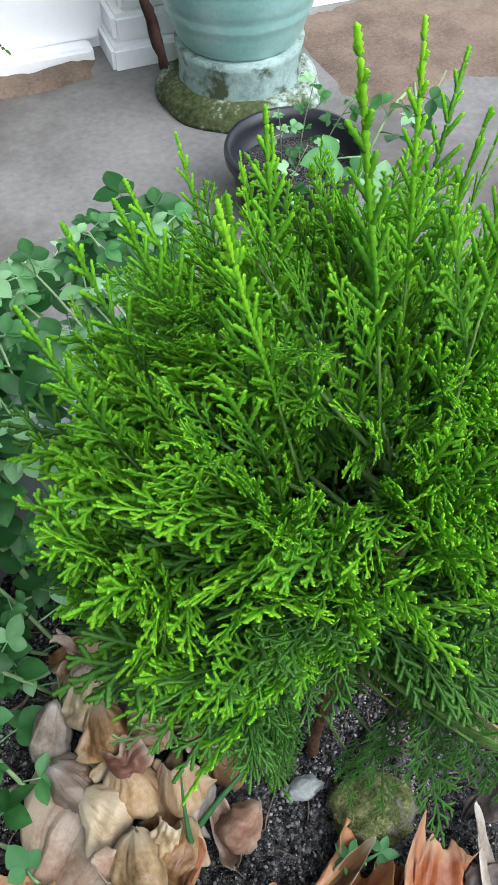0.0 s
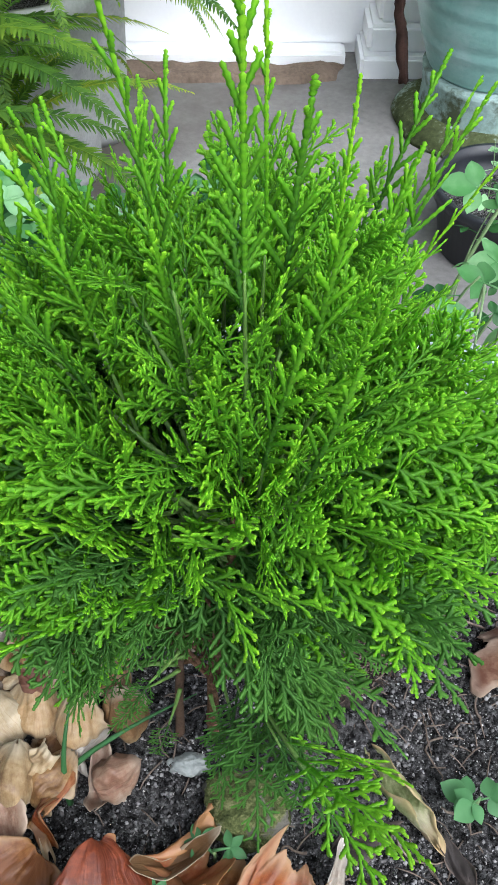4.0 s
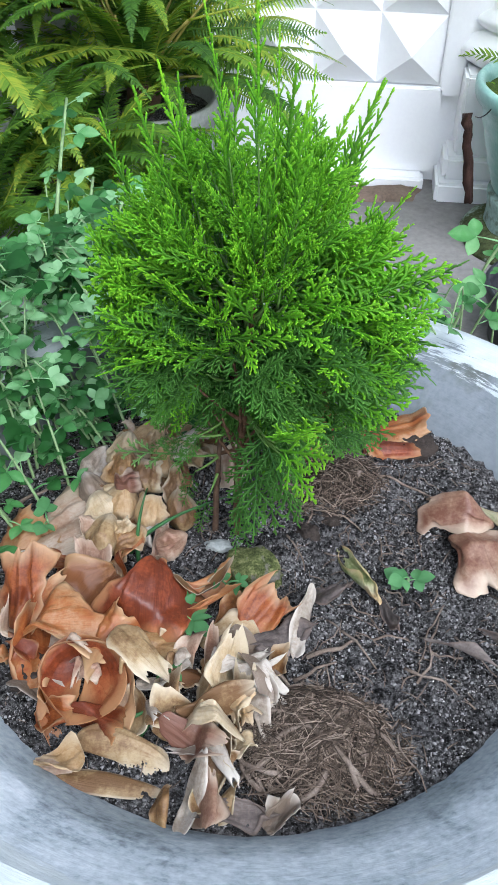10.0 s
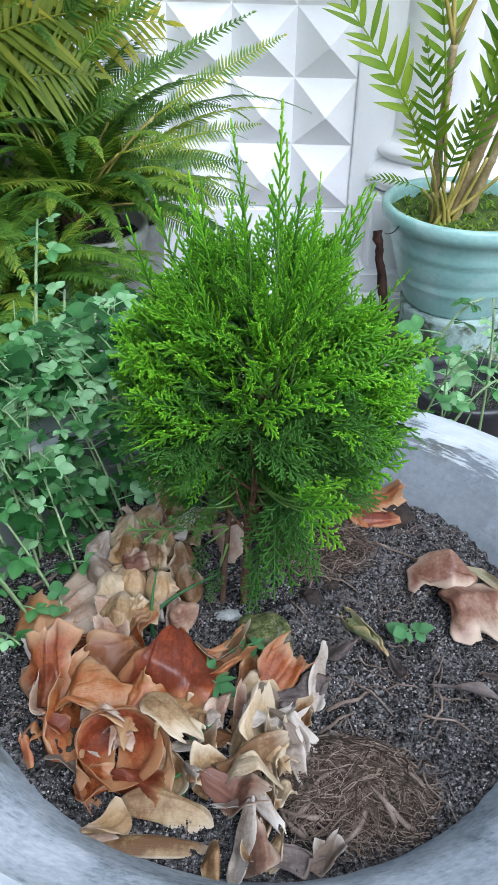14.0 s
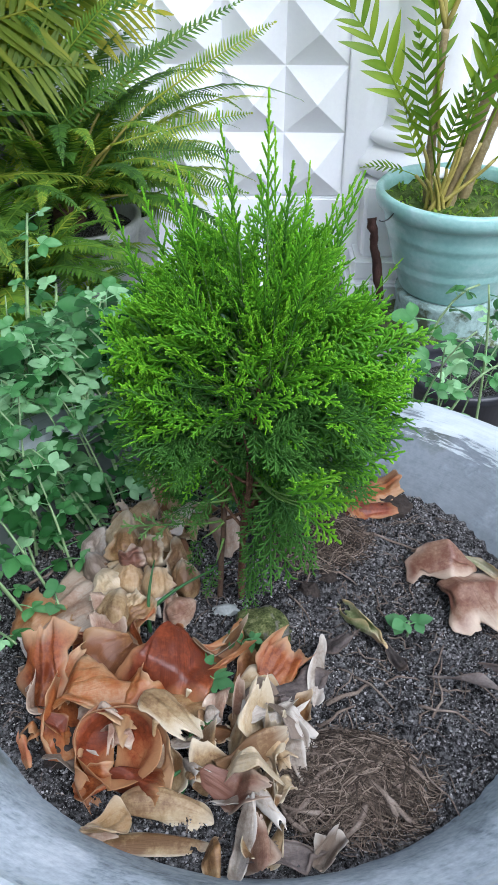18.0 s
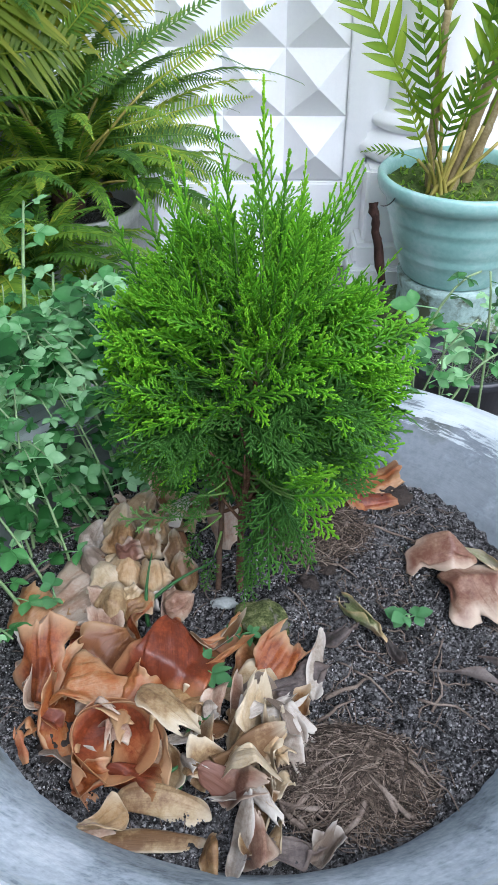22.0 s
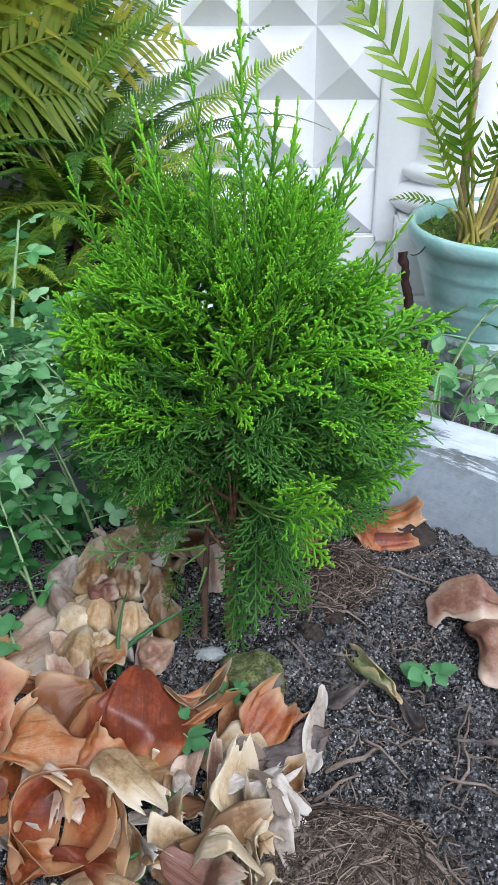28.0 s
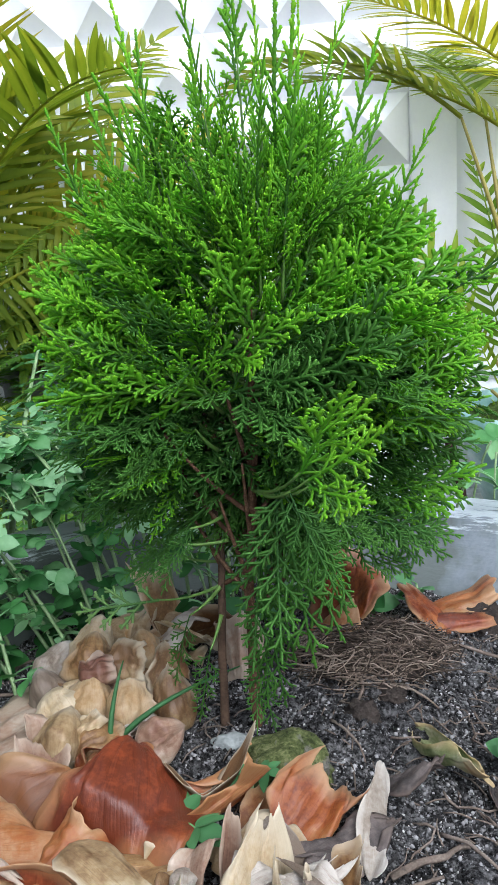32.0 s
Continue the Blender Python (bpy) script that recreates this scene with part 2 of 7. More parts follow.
def planter_paint():
    """Brushed whitewash on a turned concrete planter: ragged brush edge, streaks round the rim, chips and damp stains,
    shade painted over the far half.
    """
    m, nt, p = nodes_of("planter_paint")
    co = nt.nodes.new("ShaderNodeTexCoord").outputs["Object"]
    sep = nt.nodes.new("ShaderNodeSeparateXYZ")
    nt.links.new(co, sep.inputs[0])
    x, y, z = sep.outputs
    rad = mathn(nt, "SQRT", mathn(nt, "ADD", mathn(nt, "MULTIPLY", x, x), mathn(nt, "MULTIPLY", y, y)), 0.0)
    ang = mathn(nt, "ARCTAN2", y, x)
    cmb = nt.nodes.new("ShaderNodeCombineXYZ")
    nt.links.new(mathn(nt, "MULTIPLY", ang, 3.5), cmb.inputs[0])
    nt.links.new(mathn(nt, "MULTIPLY", rad, 150.0), cmb.inputs[1])
    nt.links.new(mathn(nt, "MULTIPLY", z, 60.0), cmb.inputs[2])
    streak = noise_tex(nt, 1.6, 6, 0.72, cmb.outputs[0])
    broad = noise_tex(nt, 22, 5, 0.65)
    fine = noise_tex(nt, 260, 6)
    grey = ramp(nt, mathn(nt, "ADD", mathn(nt, "MULTIPLY", broad, 0.45), mathn(nt, "ADD", mathn(nt, "MULTIPLY", streak, 0.2), mathn(nt, "MULTIPLY", fine, 0.35))),
                [(0.38, (0.20, 0.24, 0.27)), (0.46, (0.38, 0.44, 0.48)), (0.53, (0.49, 0.55, 0.59)), (0.62, (0.62, 0.67, 0.70))])
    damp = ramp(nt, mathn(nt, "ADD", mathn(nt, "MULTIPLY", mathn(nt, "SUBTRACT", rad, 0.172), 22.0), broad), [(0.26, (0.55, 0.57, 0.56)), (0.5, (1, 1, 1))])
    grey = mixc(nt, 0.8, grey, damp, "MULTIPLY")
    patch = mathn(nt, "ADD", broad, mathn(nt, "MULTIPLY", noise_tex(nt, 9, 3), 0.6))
    # stains plus painted shade: the far half is toned down to balance the light
    shade_stain = ramp(nt, mathn(nt, "ADD", mathn(nt, "MULTIPLY", y, 2.6), patch), [(0.62, (0, 0, 0)), (1.0, (1, 1, 1))])
    grey = mixc(nt, mathn(nt, "MULTIPLY", shade_stain, 0.85), grey, (0.13, 0.15, 0.165))
    # green-black tone painted where the far left wall lies in shade
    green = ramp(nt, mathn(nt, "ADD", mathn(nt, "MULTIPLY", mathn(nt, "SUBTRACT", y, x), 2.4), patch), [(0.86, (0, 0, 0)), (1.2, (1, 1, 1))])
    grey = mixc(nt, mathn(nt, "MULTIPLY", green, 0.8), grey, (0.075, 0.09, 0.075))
    white = ramp(nt, mathn(nt, "ADD", mathn(nt, "MULTIPLY", broad, 0.6), mathn(nt, "MULTIPLY", streak, 0.4)), [(0.3, (0.30, 0.345, 0.365)), (0.45, (0.40, 0.45, 0.465)), (0.55, (0.47, 0.52, 0.53)), (0.7, (0.54, 0.58, 0.585))])
    edge = mathn(nt, "ADD", mathn(nt, "MULTIPLY", mathn(nt, "SUBTRACT", rad, 0.203), 60.0), mathn(nt, "MULTIPLY", mathn(nt, "SUBTRACT", streak, 0.5), 3.6))
    cover = ramp(nt, mathn(nt, "ADD", edge, 0.5), [(0.35, (0, 0, 0)), (0.6, (1, 1, 1))])
    chips = ramp(nt, mathn(nt, "ADD", mathn(nt, "MULTIPLY", streak, 0.65), mathn(nt, "MULTIPLY", broad, 0.35)), [(0.385, (0, 0, 0)), (0.42, (1, 1, 1))])
    cover = mixc(nt, 1.0, cover, chips, "MULTIPLY")
    nt.links.new(mixc(nt, cover, grey, white), p.inputs["Base Color"])
    p.inputs["Roughness"].default_value = 0.78
    bump(nt, p, mathn(nt, "ADD", streak, mathn(nt, "MULTIPLY", fine, 0.4)), 0.5, 0.0012)
    return m


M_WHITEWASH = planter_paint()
M_WALL = surface("white_wall_paint", [(0.3, (0.85, 0.86, 0.88)), (0.6, (0.90, 0.91, 0.92))], 5, 120, 0.6, 0.0005, stain=(9, 0.68, 0.85, (0.78, 0.79, 0.79)))
M_GROUND = surface("concrete_paving", [(0.3, (0.12, 0.116, 0.11)), (0.5, (0.185, 0.18, 0.172)), (0.7, (0.25, 0.245, 0.232))], 4, 90, 0.85, 0.002, stain=(2.6, 0.47, 0.66, (0.085, 0.075, 0.066)))
M_DIRT = surface("damp_earth_strip", [(0.3, (0.08, 0.06, 0.045)), (0.6, (0.2, 0.15, 0.115))], 14, 160, 0.95, 0.003)
M_TURQ = surface("turquoise_glaze", [(0.3, (0.17, 0.34, 0.305)), (0.5, (0.235, 0.425, 0.385)), (0.75, (0.35, 0.52, 0.48))], 9, 110, 0.3, 0.0012, stain=(16, 0.56, 0.78, (0.39, 0.54, 0.52)))
M_MOSSY = surface("mossy_stand", [(0.35, (0.02, 0.028, 0.01)), (0.5, (0.07, 0.085, 0.035)), (0.65, (0.36, 0.45, 0.42))], 12, 130, 0.9, 0.003)
M_STANDTOP = surface("faded_turquoise_stand", [(0.3, (0.10, 0.15, 0.125)), (0.5, (0.23, 0.33, 0.30)), (0.7, (0.36, 0.47, 0.44))], 16, 150, 0.7, 0.002, stain=(20, 0.54, 0.64, (0.05, 0.065, 0.03)))
M_BLACK = surface("black_plastic", [(0.3, (0.008, 0.009, 0.012)), (0.7, (0.022, 0.024, 0.03))], 30, 300, 0.4, 0.0004)
M_MOSS = surface("moss", [(0.3, (0.02, 0.035, 0.008)), (0.5, (0.06, 0.10, 0.02)), (0.7, (0.15, 0.2, 0.05))], 60, 800, 0.95, 0.004)
M_STONE = surface("mossy_stone", [(0.38, (0.03, 0.04, 0.012)), (0.5, (0.10, 0.12, 0.04)), (0.62, (0.24, 0.245, 0.11))], 160, 900, 0.98, 0.012, stain=(110, 0.55, 0.62, (0.16, 0.15, 0.125)))
M_QUARTZ = surface("pale_stone", [(0.3, (0.15, 0.17, 0.16)), (0.7, (0.33, 0.35, 0.33))], 80, 700, 0.7, 0.001)
M_ROOT = surface("dry_root", [(0.3, (0.05, 0.038, 0.03)), (0.5, (0.14, 0.11, 0.087)), (0.7, (0.27, 0.225, 0.187))], 90, 1200, 0.9, 0.0006)
M_ROOTDARK = surface("root_earth", [(0.3, (0.012, 0.010, 0.009)), (0.6, (0.05, 0.04, 0.033))], 90, 900, 0.95, 0.003)
M_STEMWEED = surface("pale_green_stem", [(0.3, (0.10, 0.18, 0.06)), (0.6, (0.23, 0.33, 0.15)), (0.8, (0.36, 0.43, 0.26))], 50, 500, 0.5, 0.0003)
M_WEED = leafy("weed_leaf", [(0.0, (0.02, 0.085, 0.018)), (0.5, (0.078, 0.235, 0.068)), (1.0, (0.27, 0.48, 0.245))], rough=0.42, thin=0.3, vary=1.3, fine=160)
M_SEEDLING = leafy("seedling_leaf", [(0.0, (0.04, 0.13, 0.04)), (0.5, (0.075, 0.205, 0.075)), (1.0, (0.13, 0.29, 0.12))], rough=0.5, thin=0.3, vary=0.3, fine=160)
M_FERN = leafy("fern_leaf", [(0.0, (0.026, 0.075, 0.012)), (0.45, (0.075, 0.17, 0.020)), (0.8, (0.16, 0.28, 0.028)), (1.0, (0.30, 0.36, 0.035))], rough=0.55, thin=0.45, vary=0.7, fine=30)
M_PALM = leafy("palm_leaf", [(0.0, (0.06, 0.12, 0.010)), (0.5, (0.16, 0.22, 0.014)), (1.0, (0.36, 0.34, 0.026))], rough=0.5, thin=0.5, vary=0.6, fine=30)
M_LOBED = leafy("lobed_leaf", [(0.0, (0.035, 0.10, 0.008)), (0.5, (0.105, 0.20, 0.012)), (1.0, (0.23, 0.33, 0.024))], rough=0.35, thin=0.5, vary=0.6, fine=40)
M_STALK = surface("leaf_stalk", [(0.3, (0.16, 0.16, 0.03)), (0.5, (0.27, 0.23, 0.045)), (0.7, (0.34, 0.30, 0.09))], 20, 200, 0.5, 0.0005)
M_CANE = surface("ringed_cane", [(0.3, (0.1, 0.075, 0.035)), (0.5, (0.22, 0.17, 0.07)), (0.7, (0.38, 0.33, 0.2))], 20, 200, 0.7, 0.001)
M_ONION = skin("onion_skin_orange", [(0.22, (0.17, 0.038, 0.011)), (0.42, (0.34, 0.10, 0.027)), (0.58, (0.385, 0.148, 0.043)), (0.78, (0.46, 0.26, 0.125))], (0.52, 0.35, 0.19), 0.34, 0.42)
M_ONIONRED = skin("onion_skin_russet", [(0.25, (0.15, 0.034, 0.013)), (0.45, (0.28, 0.066, 0.023)), (0.62, (0.38, 0.125, 0.046)), (0.8, (0.45, 0.22, 0.09))], (0.46, 0.25, 0.11), 0.32, 0.38)
M_OLIVE = skin("onion_skin_olive_tan", [(0.25, (0.20, 0.075, 0.024)), (0.45, (0.34, 0.16, 0.055)), (0.62, (0.42, 0.235, 0.095)), (0.8, (0.50, 0.34, 0.17))], (0.50, 0.34, 0.18), 0.36, 0.4)
M_PINK = skin("onion_skin_pink", [(0.25, (0.18, 0.08, 0.05)), (0.45, (0.29, 0.17, 0.11)), (0.62, (0.385, 0.27, 0.19)), (0.8, (0.48, 0.395, 0.305))], (0.56, 0.46, 0.35), 0.42, 0.3)
M_TAN = skin("garlic_skin_tan", [(0.25, (0.15, 0.07, 0.026)), (0.45, (0.31, 0.18, 0.072)), (0.6, (0.43, 0.285, 0.135)), (0.8, (0.52, 0.395, 0.235))], (0.57, 0.47, 0.32), 0.4, 0.32)
M_CREAM = skin("garlic_skin_cream", [(0.25, (0.19, 0.105, 0.045)), (0.45, (0.36, 0.25, 0.125)), (0.6, (0.48, 0.37, 0.215)), (0.8, (0.57, 0.48, 0.325))], (0.63, 0.56, 0.41), 0.4, 0.32)
M_WHITE = skin("garlic_skin_white", [(0.25, (0.22, 0.17, 0.125)), (0.45, (0.38, 0.33, 0.265)), (0.62, (0.50, 0.455, 0.39)), (0.8, (0.58, 0.55, 0.495))], (0.62, 0.58, 0.51), 0.42, 0.32)
M_GREENLEAF = skin("withered_leaf_green", [(0.25, (0.12, 0.17, 0.05)), (0.45, (0.30, 0.34, 0.15)), (0.6, (0.48, 0.47, 0.29)), (0.8, (0.58, 0.52, 0.38))], (0.55, 0.40, 0.2), 0.55)
M_GREY = skin("withered_leaf_grey", [(0.25, (0.06, 0.05, 0.045)), (0.5, (0.16, 0.13, 0.115)), (0.8, (0.3, 0.26, 0.23))], (0.2, 0.15, 0.12), 0.7)
M_DEADLEAF = surface("dead_leaf_strip", [(0.3, (0.012, 0.007, 0.006)), (0.6, (0.05, 0.027, 0.02))], 60, 500, 0.85, 0.003)

# ---- mesh helpers ----
def link(name, verts, faces, mat, parent=None, label="", smooth=True, attrs=None):
    me = bpy.data.meshes.new(name)
    me.from_pydata([tuple(v) for v in verts], [], faces)
    if mat:
        me.materials.append(mat)
    for key, (kind, vals) in (attrs or {}).items():
        at = me.attributes.new(key, kind, "POINT")
        at.data.foreach_set("value" if kind == "FLOAT" else "vector", np.asarray(vals, "f").ravel())
    me.polygons.foreach_set("use_smooth", [smooth] * len(me.polygons))
    me.update()
    ob = new(name, me)
    if parent:
        ob.parent = parent
    if label:
        ob["label"] = label
    return ob


def part(name, bm, mat, parent=None, label="", smooth=False):
    me = bpy.data.meshes.new(name)
    bm.to_mesh(me)
    bm.free()
    me.materials.append(mat)
    me.polygons.foreach_set("use_smooth", [smooth] * len(me.polygons))
    ob = new(name, me)
    if parent:
        ob.parent = parent
    if label:
        ob["label"] = label
    return ob


def shared(name, me, m, parent=None):
    ob = new(name, me)
    if parent:
        ob.parent = parent
    ob.matrix_local = m
    return ob


def thing(name, loc, label, category, group="", kind=""):
    ob = new(name)
    ob.location = loc
    ob.empty_display_size = 0.02
    return tagged(ob, label, category, group, kind)


def frame_at(p, d, n):
    """A pose at p whose y axis runs along d and whose z axis leans towards n."""
    y = Vector(d).normalized()
    x = y.cross(Vector(n))
    if x.length < 1e-4:
        x = y.orthogonal()
    x.normalize()
    z = x.cross(y)
    return Matrix(((x.x, y.x, z.x, p[0]), (x.y, y.y, z.y, p[1]), (x.z, y.z, z.z, p[2]), (0, 0, 0, 1)))


def tube(path, radii, sides=8, wob=0.0, rng=None):
    """Verts and faces of a tapered tube along a path."""
    vs, fs = [], []
    path = [Vector(p) for p in path]
    up = Vector((0.31, 0.17, 0.93))
    for i, p in enumerate(path):
        d = (path[min(i + 1, len(path) - 1)] - path[max(i - 1, 0)]).normalized()
        a = d.cross(up)
        if a.length < 0.05:
            a = d.cross(Vector((1, 0, 0)))
        a.normalize()
        b = d.cross(a)
        for k in range(sides):
            q = 2 * math.pi * k / sides
            r = radii[i] * (1 + (rng.uniform(-wob, wob) if rng else 0))
            vs.append(p + a * (r * math.cos(q)) + b * (r * math.sin(q)))
    for i in range(len(path) - 1):
        for k in range(sides):
            j = (k + 1) % sides
            fs.append((i * sides + k, i * sides + j, (i + 1) * sides + j, (i + 1) * sides + k))
    fs.append(tuple(range(sides - 1, -1, -1)))
    fs.append(tuple((len(path) - 1) * sides + k for k in range(sides)))
    return vs, fs


def bez(p0, p1, p2, n):
    p0, p1, p2 = Vector(p0), Vector(p1), Vector(p2)
    return [(1 - s) ** 2 * p0 + 2 * s * (1 - s) * p1 + s * s * p2 for s in (i / (n - 1) for i in range(n))]


def lathe(profile, seg, centre=(0, 0, 0), wob=0.0, seed=0):
    """Verts and faces of a turned shape; profile: (radius, height) from the bottom, outside, to the end."""
    vs, fs = [], []
    for i, (r, z) in enumerate(profile):
        for k in range(seg):
            a = 2 * math.pi * k / seg
            q = r * (1 + wob * noise.noise((math.cos(a) * 2 + seed, math.sin(a) * 2, z * 12)))
            vs.append((centre[0] + q * math.cos(a), centre[1] + q * math.sin(a), centre[2] + z + wob * 0.06 * noise.noise((math.cos(a) * 3, math.sin(a) * 3 + seed, 5))))
    for i in range(len(profile) - 1):
        for k in range(seg):
            j = (k + 1) % seg
            fs.append((i * seg + k, i * seg + j, (i + 1) * seg + j, (i + 1) * seg + k))
    return vs, fs


def sheet(fn, nu, nv, thick):
    """A thin solid sheet: fn(u, v) gives a point for u in 0..1, v in -1..1. Returns verts, faces and (u, v) for each vert."""
    P = np.array([[fn(i / (nu - 1), 2 * j / (nv - 1) - 1) for j in range(nv)] for i in range(nu)], float)
    N = np.cross(np.gradient(P, axis=0), np.gradient(P, axis=1))
    N /= np.linalg.norm(N, axis=2, keepdims=True) + 1e-9
    vs = np.concatenate([(P + N * thick / 2).reshape(-1, 3), (P - N * thick / 2).reshape(-1, 3)])
    uv = np.array([(i / (nu - 1), 2 * j / (nv - 1) - 1, 0) for i in range(nu) for j in range(nv)] * 2)
    k, fs = nu * nv, []
    for i in range(nu - 1):
        for j in range(nv - 1):
            a, b, c, d = i * nv + j, i * nv + j + 1, (i + 1) * nv + j + 1, (i + 1) * nv + j
            fs += [(a, d, c, b), (k + a, k + b, k + c, k + d)]
    rim = [j for j in range(nv)] + [i * nv + nv - 1 for i in range(1, nu)] + [(nu - 1) * nv + j for j in range(nv - 2, -1, -1)] + [i * nv for i in range(nu - 2, 0, -1)]
    for a, b in zip(rim, rim[1:] + rim[:1]):
        fs.append((a, b, k + b, k + a))
    return vs, fs, uv


def sheet_grid(P, thick):
    """The same from a grid of points (rows along u, columns along v)."""
    nu, nv = P.shape[:2]
    return sheet(lambda u, v: P[int(round(u * (nu - 1))), int(round((v + 1) / 2 * (nv - 1)))], nu, nv, thick)


# ---- ground, wall, column ----
GZ = -0.465
bm = bmesh.new()
bmesh.ops.create_grid(bm, x_segments=60, y_segments=60, size=1)
for v in bm.verts:
    v.co = Vector((math.copysign(abs(v.co.x) ** 3, v.co.x) * 60, 0.6 + math.copysign(abs(v.co.y) ** 3, v.co.y) * 60, 0))
    v.co.z = GZ + 0.006 * noise.noise(v.co * 2.5)
ground = part("ground", bm, M_GROUND, smooth=True)
tagged(ground, "worn grey-brown concrete paving with damp stains", "ground", kind="structure")

WY, U = 1.50, 0.1275
X1, Z0 = 0.207, -0.262
WL, WR, WTOP = -0.95, 2.6, 0.93
wall = thing("wall_north", (0, WY, GZ), "white painted wall with raised pyramid relief panel", "wall", kind="structure")


def box(name, x0, x1, y0, y1, z0, z1, mat, parent, bev=0.004, label=""):
    b = bmesh.new()
    bmesh.ops.create_cube(b, size=1)
    for v in b.verts:
        v.co = Vector((x0 if v.co.x < 0 else x1, y0 if v.co.y < 0 else y1, z0 if v.co.z < 0 else z1))
    if bev:
        bmesh.ops.bevel(b, geom=b.edges[:], offset=bev, segments=2, affect="EDGES")
    ob = part(name, b, mat, parent, label)
    if parent:
        ob.matrix_parent_inverse = Matrix.Translation(-parent.location)
    return ob


box("wall_core", WL, WR, WY + 0.003, WY + 0.2, GZ - 0.02, WTOP, M_WALL, wall)
box("wall_strip", X1, X1 + 0.045, WY - 0.012, WY, Z0 - 0.02, WTOP, M_WALL, wall, 0.003)
box("wall_dado", WL, 0.215, WY - 0.016, WY, -0.44, Z0 - 0.002, M_WALL, wall, 0.004)
box("wall_plinth", WL, 0.20, WY - 0.05, WY, GZ - 0.02, -0.44, M_WALL, wall, 0.006)
pm = None
cols, rows_n = 9, 9
for i in range(cols):
    for j in range(rows_n):
        x1 = X1 - i * U
        z0 = Z0 + j * 0.1315
        if pm is None:
            h, g = U / 2, 0.1315 / 2
            vs = [(-h, 0, -g), (h, 0, -g), (h, 0, g), (-h, 0, g), (-h, -0.0015, -g), (h, -0.0015, -g), (h, -0.0015, g), (-h, -0.0015, g),
                  (-0.002, -0.05, -0.002), (0.002, -0.05, -0.002), (0.002, -0.05, 0.002), (-0.002, -0.05, 0.002)]
            fs = [(0, 1, 5, 4), (1, 2, 6, 5), (2, 3, 7, 6), (3, 0, 4, 7), (4, 5, 9, 8), (5, 6, 10, 9), (6, 7, 11, 10), (7, 4, 8, 11), (8, 9, 10, 11)]
            ob = link("pyramid_block", vs, fs, M_WALL, wall, smooth=False)
            pm = ob.data
        else:
            ob = shared("pyramid_block", pm, Matrix(), wall)
        ob.matrix_local = Matrix.Translation((x1 - U / 2, 0.0, z0 + 0.1315 / 2 - GZ))

for x0, x1, y0, y1, seed in ((-0.95, 0.205, 1.385, 1.449, 1), (0.565, 1.9, 1.12, 1.498, 2)):
    bm = bmesh.new()
    bmesh.ops.create_grid(bm, x_segments=90, y_segments=14, size=1)
    for v in bm.verts:
        e = min(1.0, (1 - abs(v.co.y)) * 4, (1 - abs(v.co.x)) * 12)
        x, y = (x0 + x1) / 2 + (x1 - x0) / 2 * v.co.x, (y0 + y1) / 2 + (y1 - y0) / 2 * v.co.y
        y += (y0 - y1) * 0.22 * noise.noise((x * 7, seed, 0)) * (v.co.y < 0.9)
        v.co = Vector((x, y, GZ - 0.004 + 0.016 * e + 0.006 * noise.noise((x * 30, y * 30, seed))))
    strip = part("earth_strip", bm, M_DIRT, smooth=True)
    tagged(strip, "strip of bare brown earth along the wall", "earth", kind="structure")

column = thing("column", (0.37, 1.54, GZ), "white painted round column on a stepped pedestal", "column", kind="structure")
box("pedestal_step", 0.222, 0.56, 1.40, 1.60, GZ - 0.01, -0.425, M_WALL, column, 0.006)
box("pedestal_step", 0.232, 0.545, 1.415, 1.60, -0.425, -0.375, M_WALL, column, 0.008)
box("pedestal_block", 0.250, 0.50, 1.425, 1.60, -0.375, -0.217, M_WALL, column, 0.006)


def torus_profile(r, z, h, n=9):
    return [(r + h / 2 * math.sin(math.pi * k / (n - 1)), z + h * k / (n - 1)) for k in range(n)]


prof = [(0.0, -0.217)] + torus_profile(0.114, -0.217, 0.058) + [(0.108, -0.157)] + torus_profile(0.098, -0.155, 0.036) + [(0.092, -0.117), (0.088, -0.10), (0.083, 0.2), (0.078, 0.93), (0.0, 0.93)]
vs, fs = lathe([(r, z - GZ) for r, z in prof], 56)
link("shaft", vs, fs, M_WALL, column)
import itertools

# ---- planter and soil ----
PC = (0.009, -0.004)
planter = thing("planter", (PC[0], PC[1], GZ), "round grey concrete planter with worn whitewashed rim", "planter")
Q = -GZ
prof_out = [(0.0, 0.0), (0.12, 0.0), (0.135, 0.01), (0.15, 0.06), (0.175, 0.2), (0.2, 0.34), (0.214, 0.42), (0.226, Q - 0.005), (0.243, Q + 0.008), (0.249, Q + 0.025), (0.248, Q + 0.04), (0.238, Q + 0.052), (0.222, Q + 0.056), (0.207, Q + 0.053)]
prof_in = [(0.207, Q + 0.053), (0.2, Q + 0.047), (0.19, Q + 0.038), (0.178, Q + 0.028), (0.168, Q + 0.0185), (0.151, Q - 0.003), (0.14, Q - 0.018), (0.12, Q - 0.07), (0.0, Q - 0.095)]
SC, SR = (0.0075, 0.0069), 0.1605


def settled(verts):
    """The planter has settled: its far side stands lower than its near side."""
    return [(x, y, z - 0.072 * (y + 0.2) * min(1.0, max(0.0, z / 0.3))) for x, y, z in verts]


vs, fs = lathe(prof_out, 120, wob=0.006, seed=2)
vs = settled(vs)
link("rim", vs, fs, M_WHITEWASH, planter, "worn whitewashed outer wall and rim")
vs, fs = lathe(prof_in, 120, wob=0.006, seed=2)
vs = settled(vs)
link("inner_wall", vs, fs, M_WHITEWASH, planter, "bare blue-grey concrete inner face")


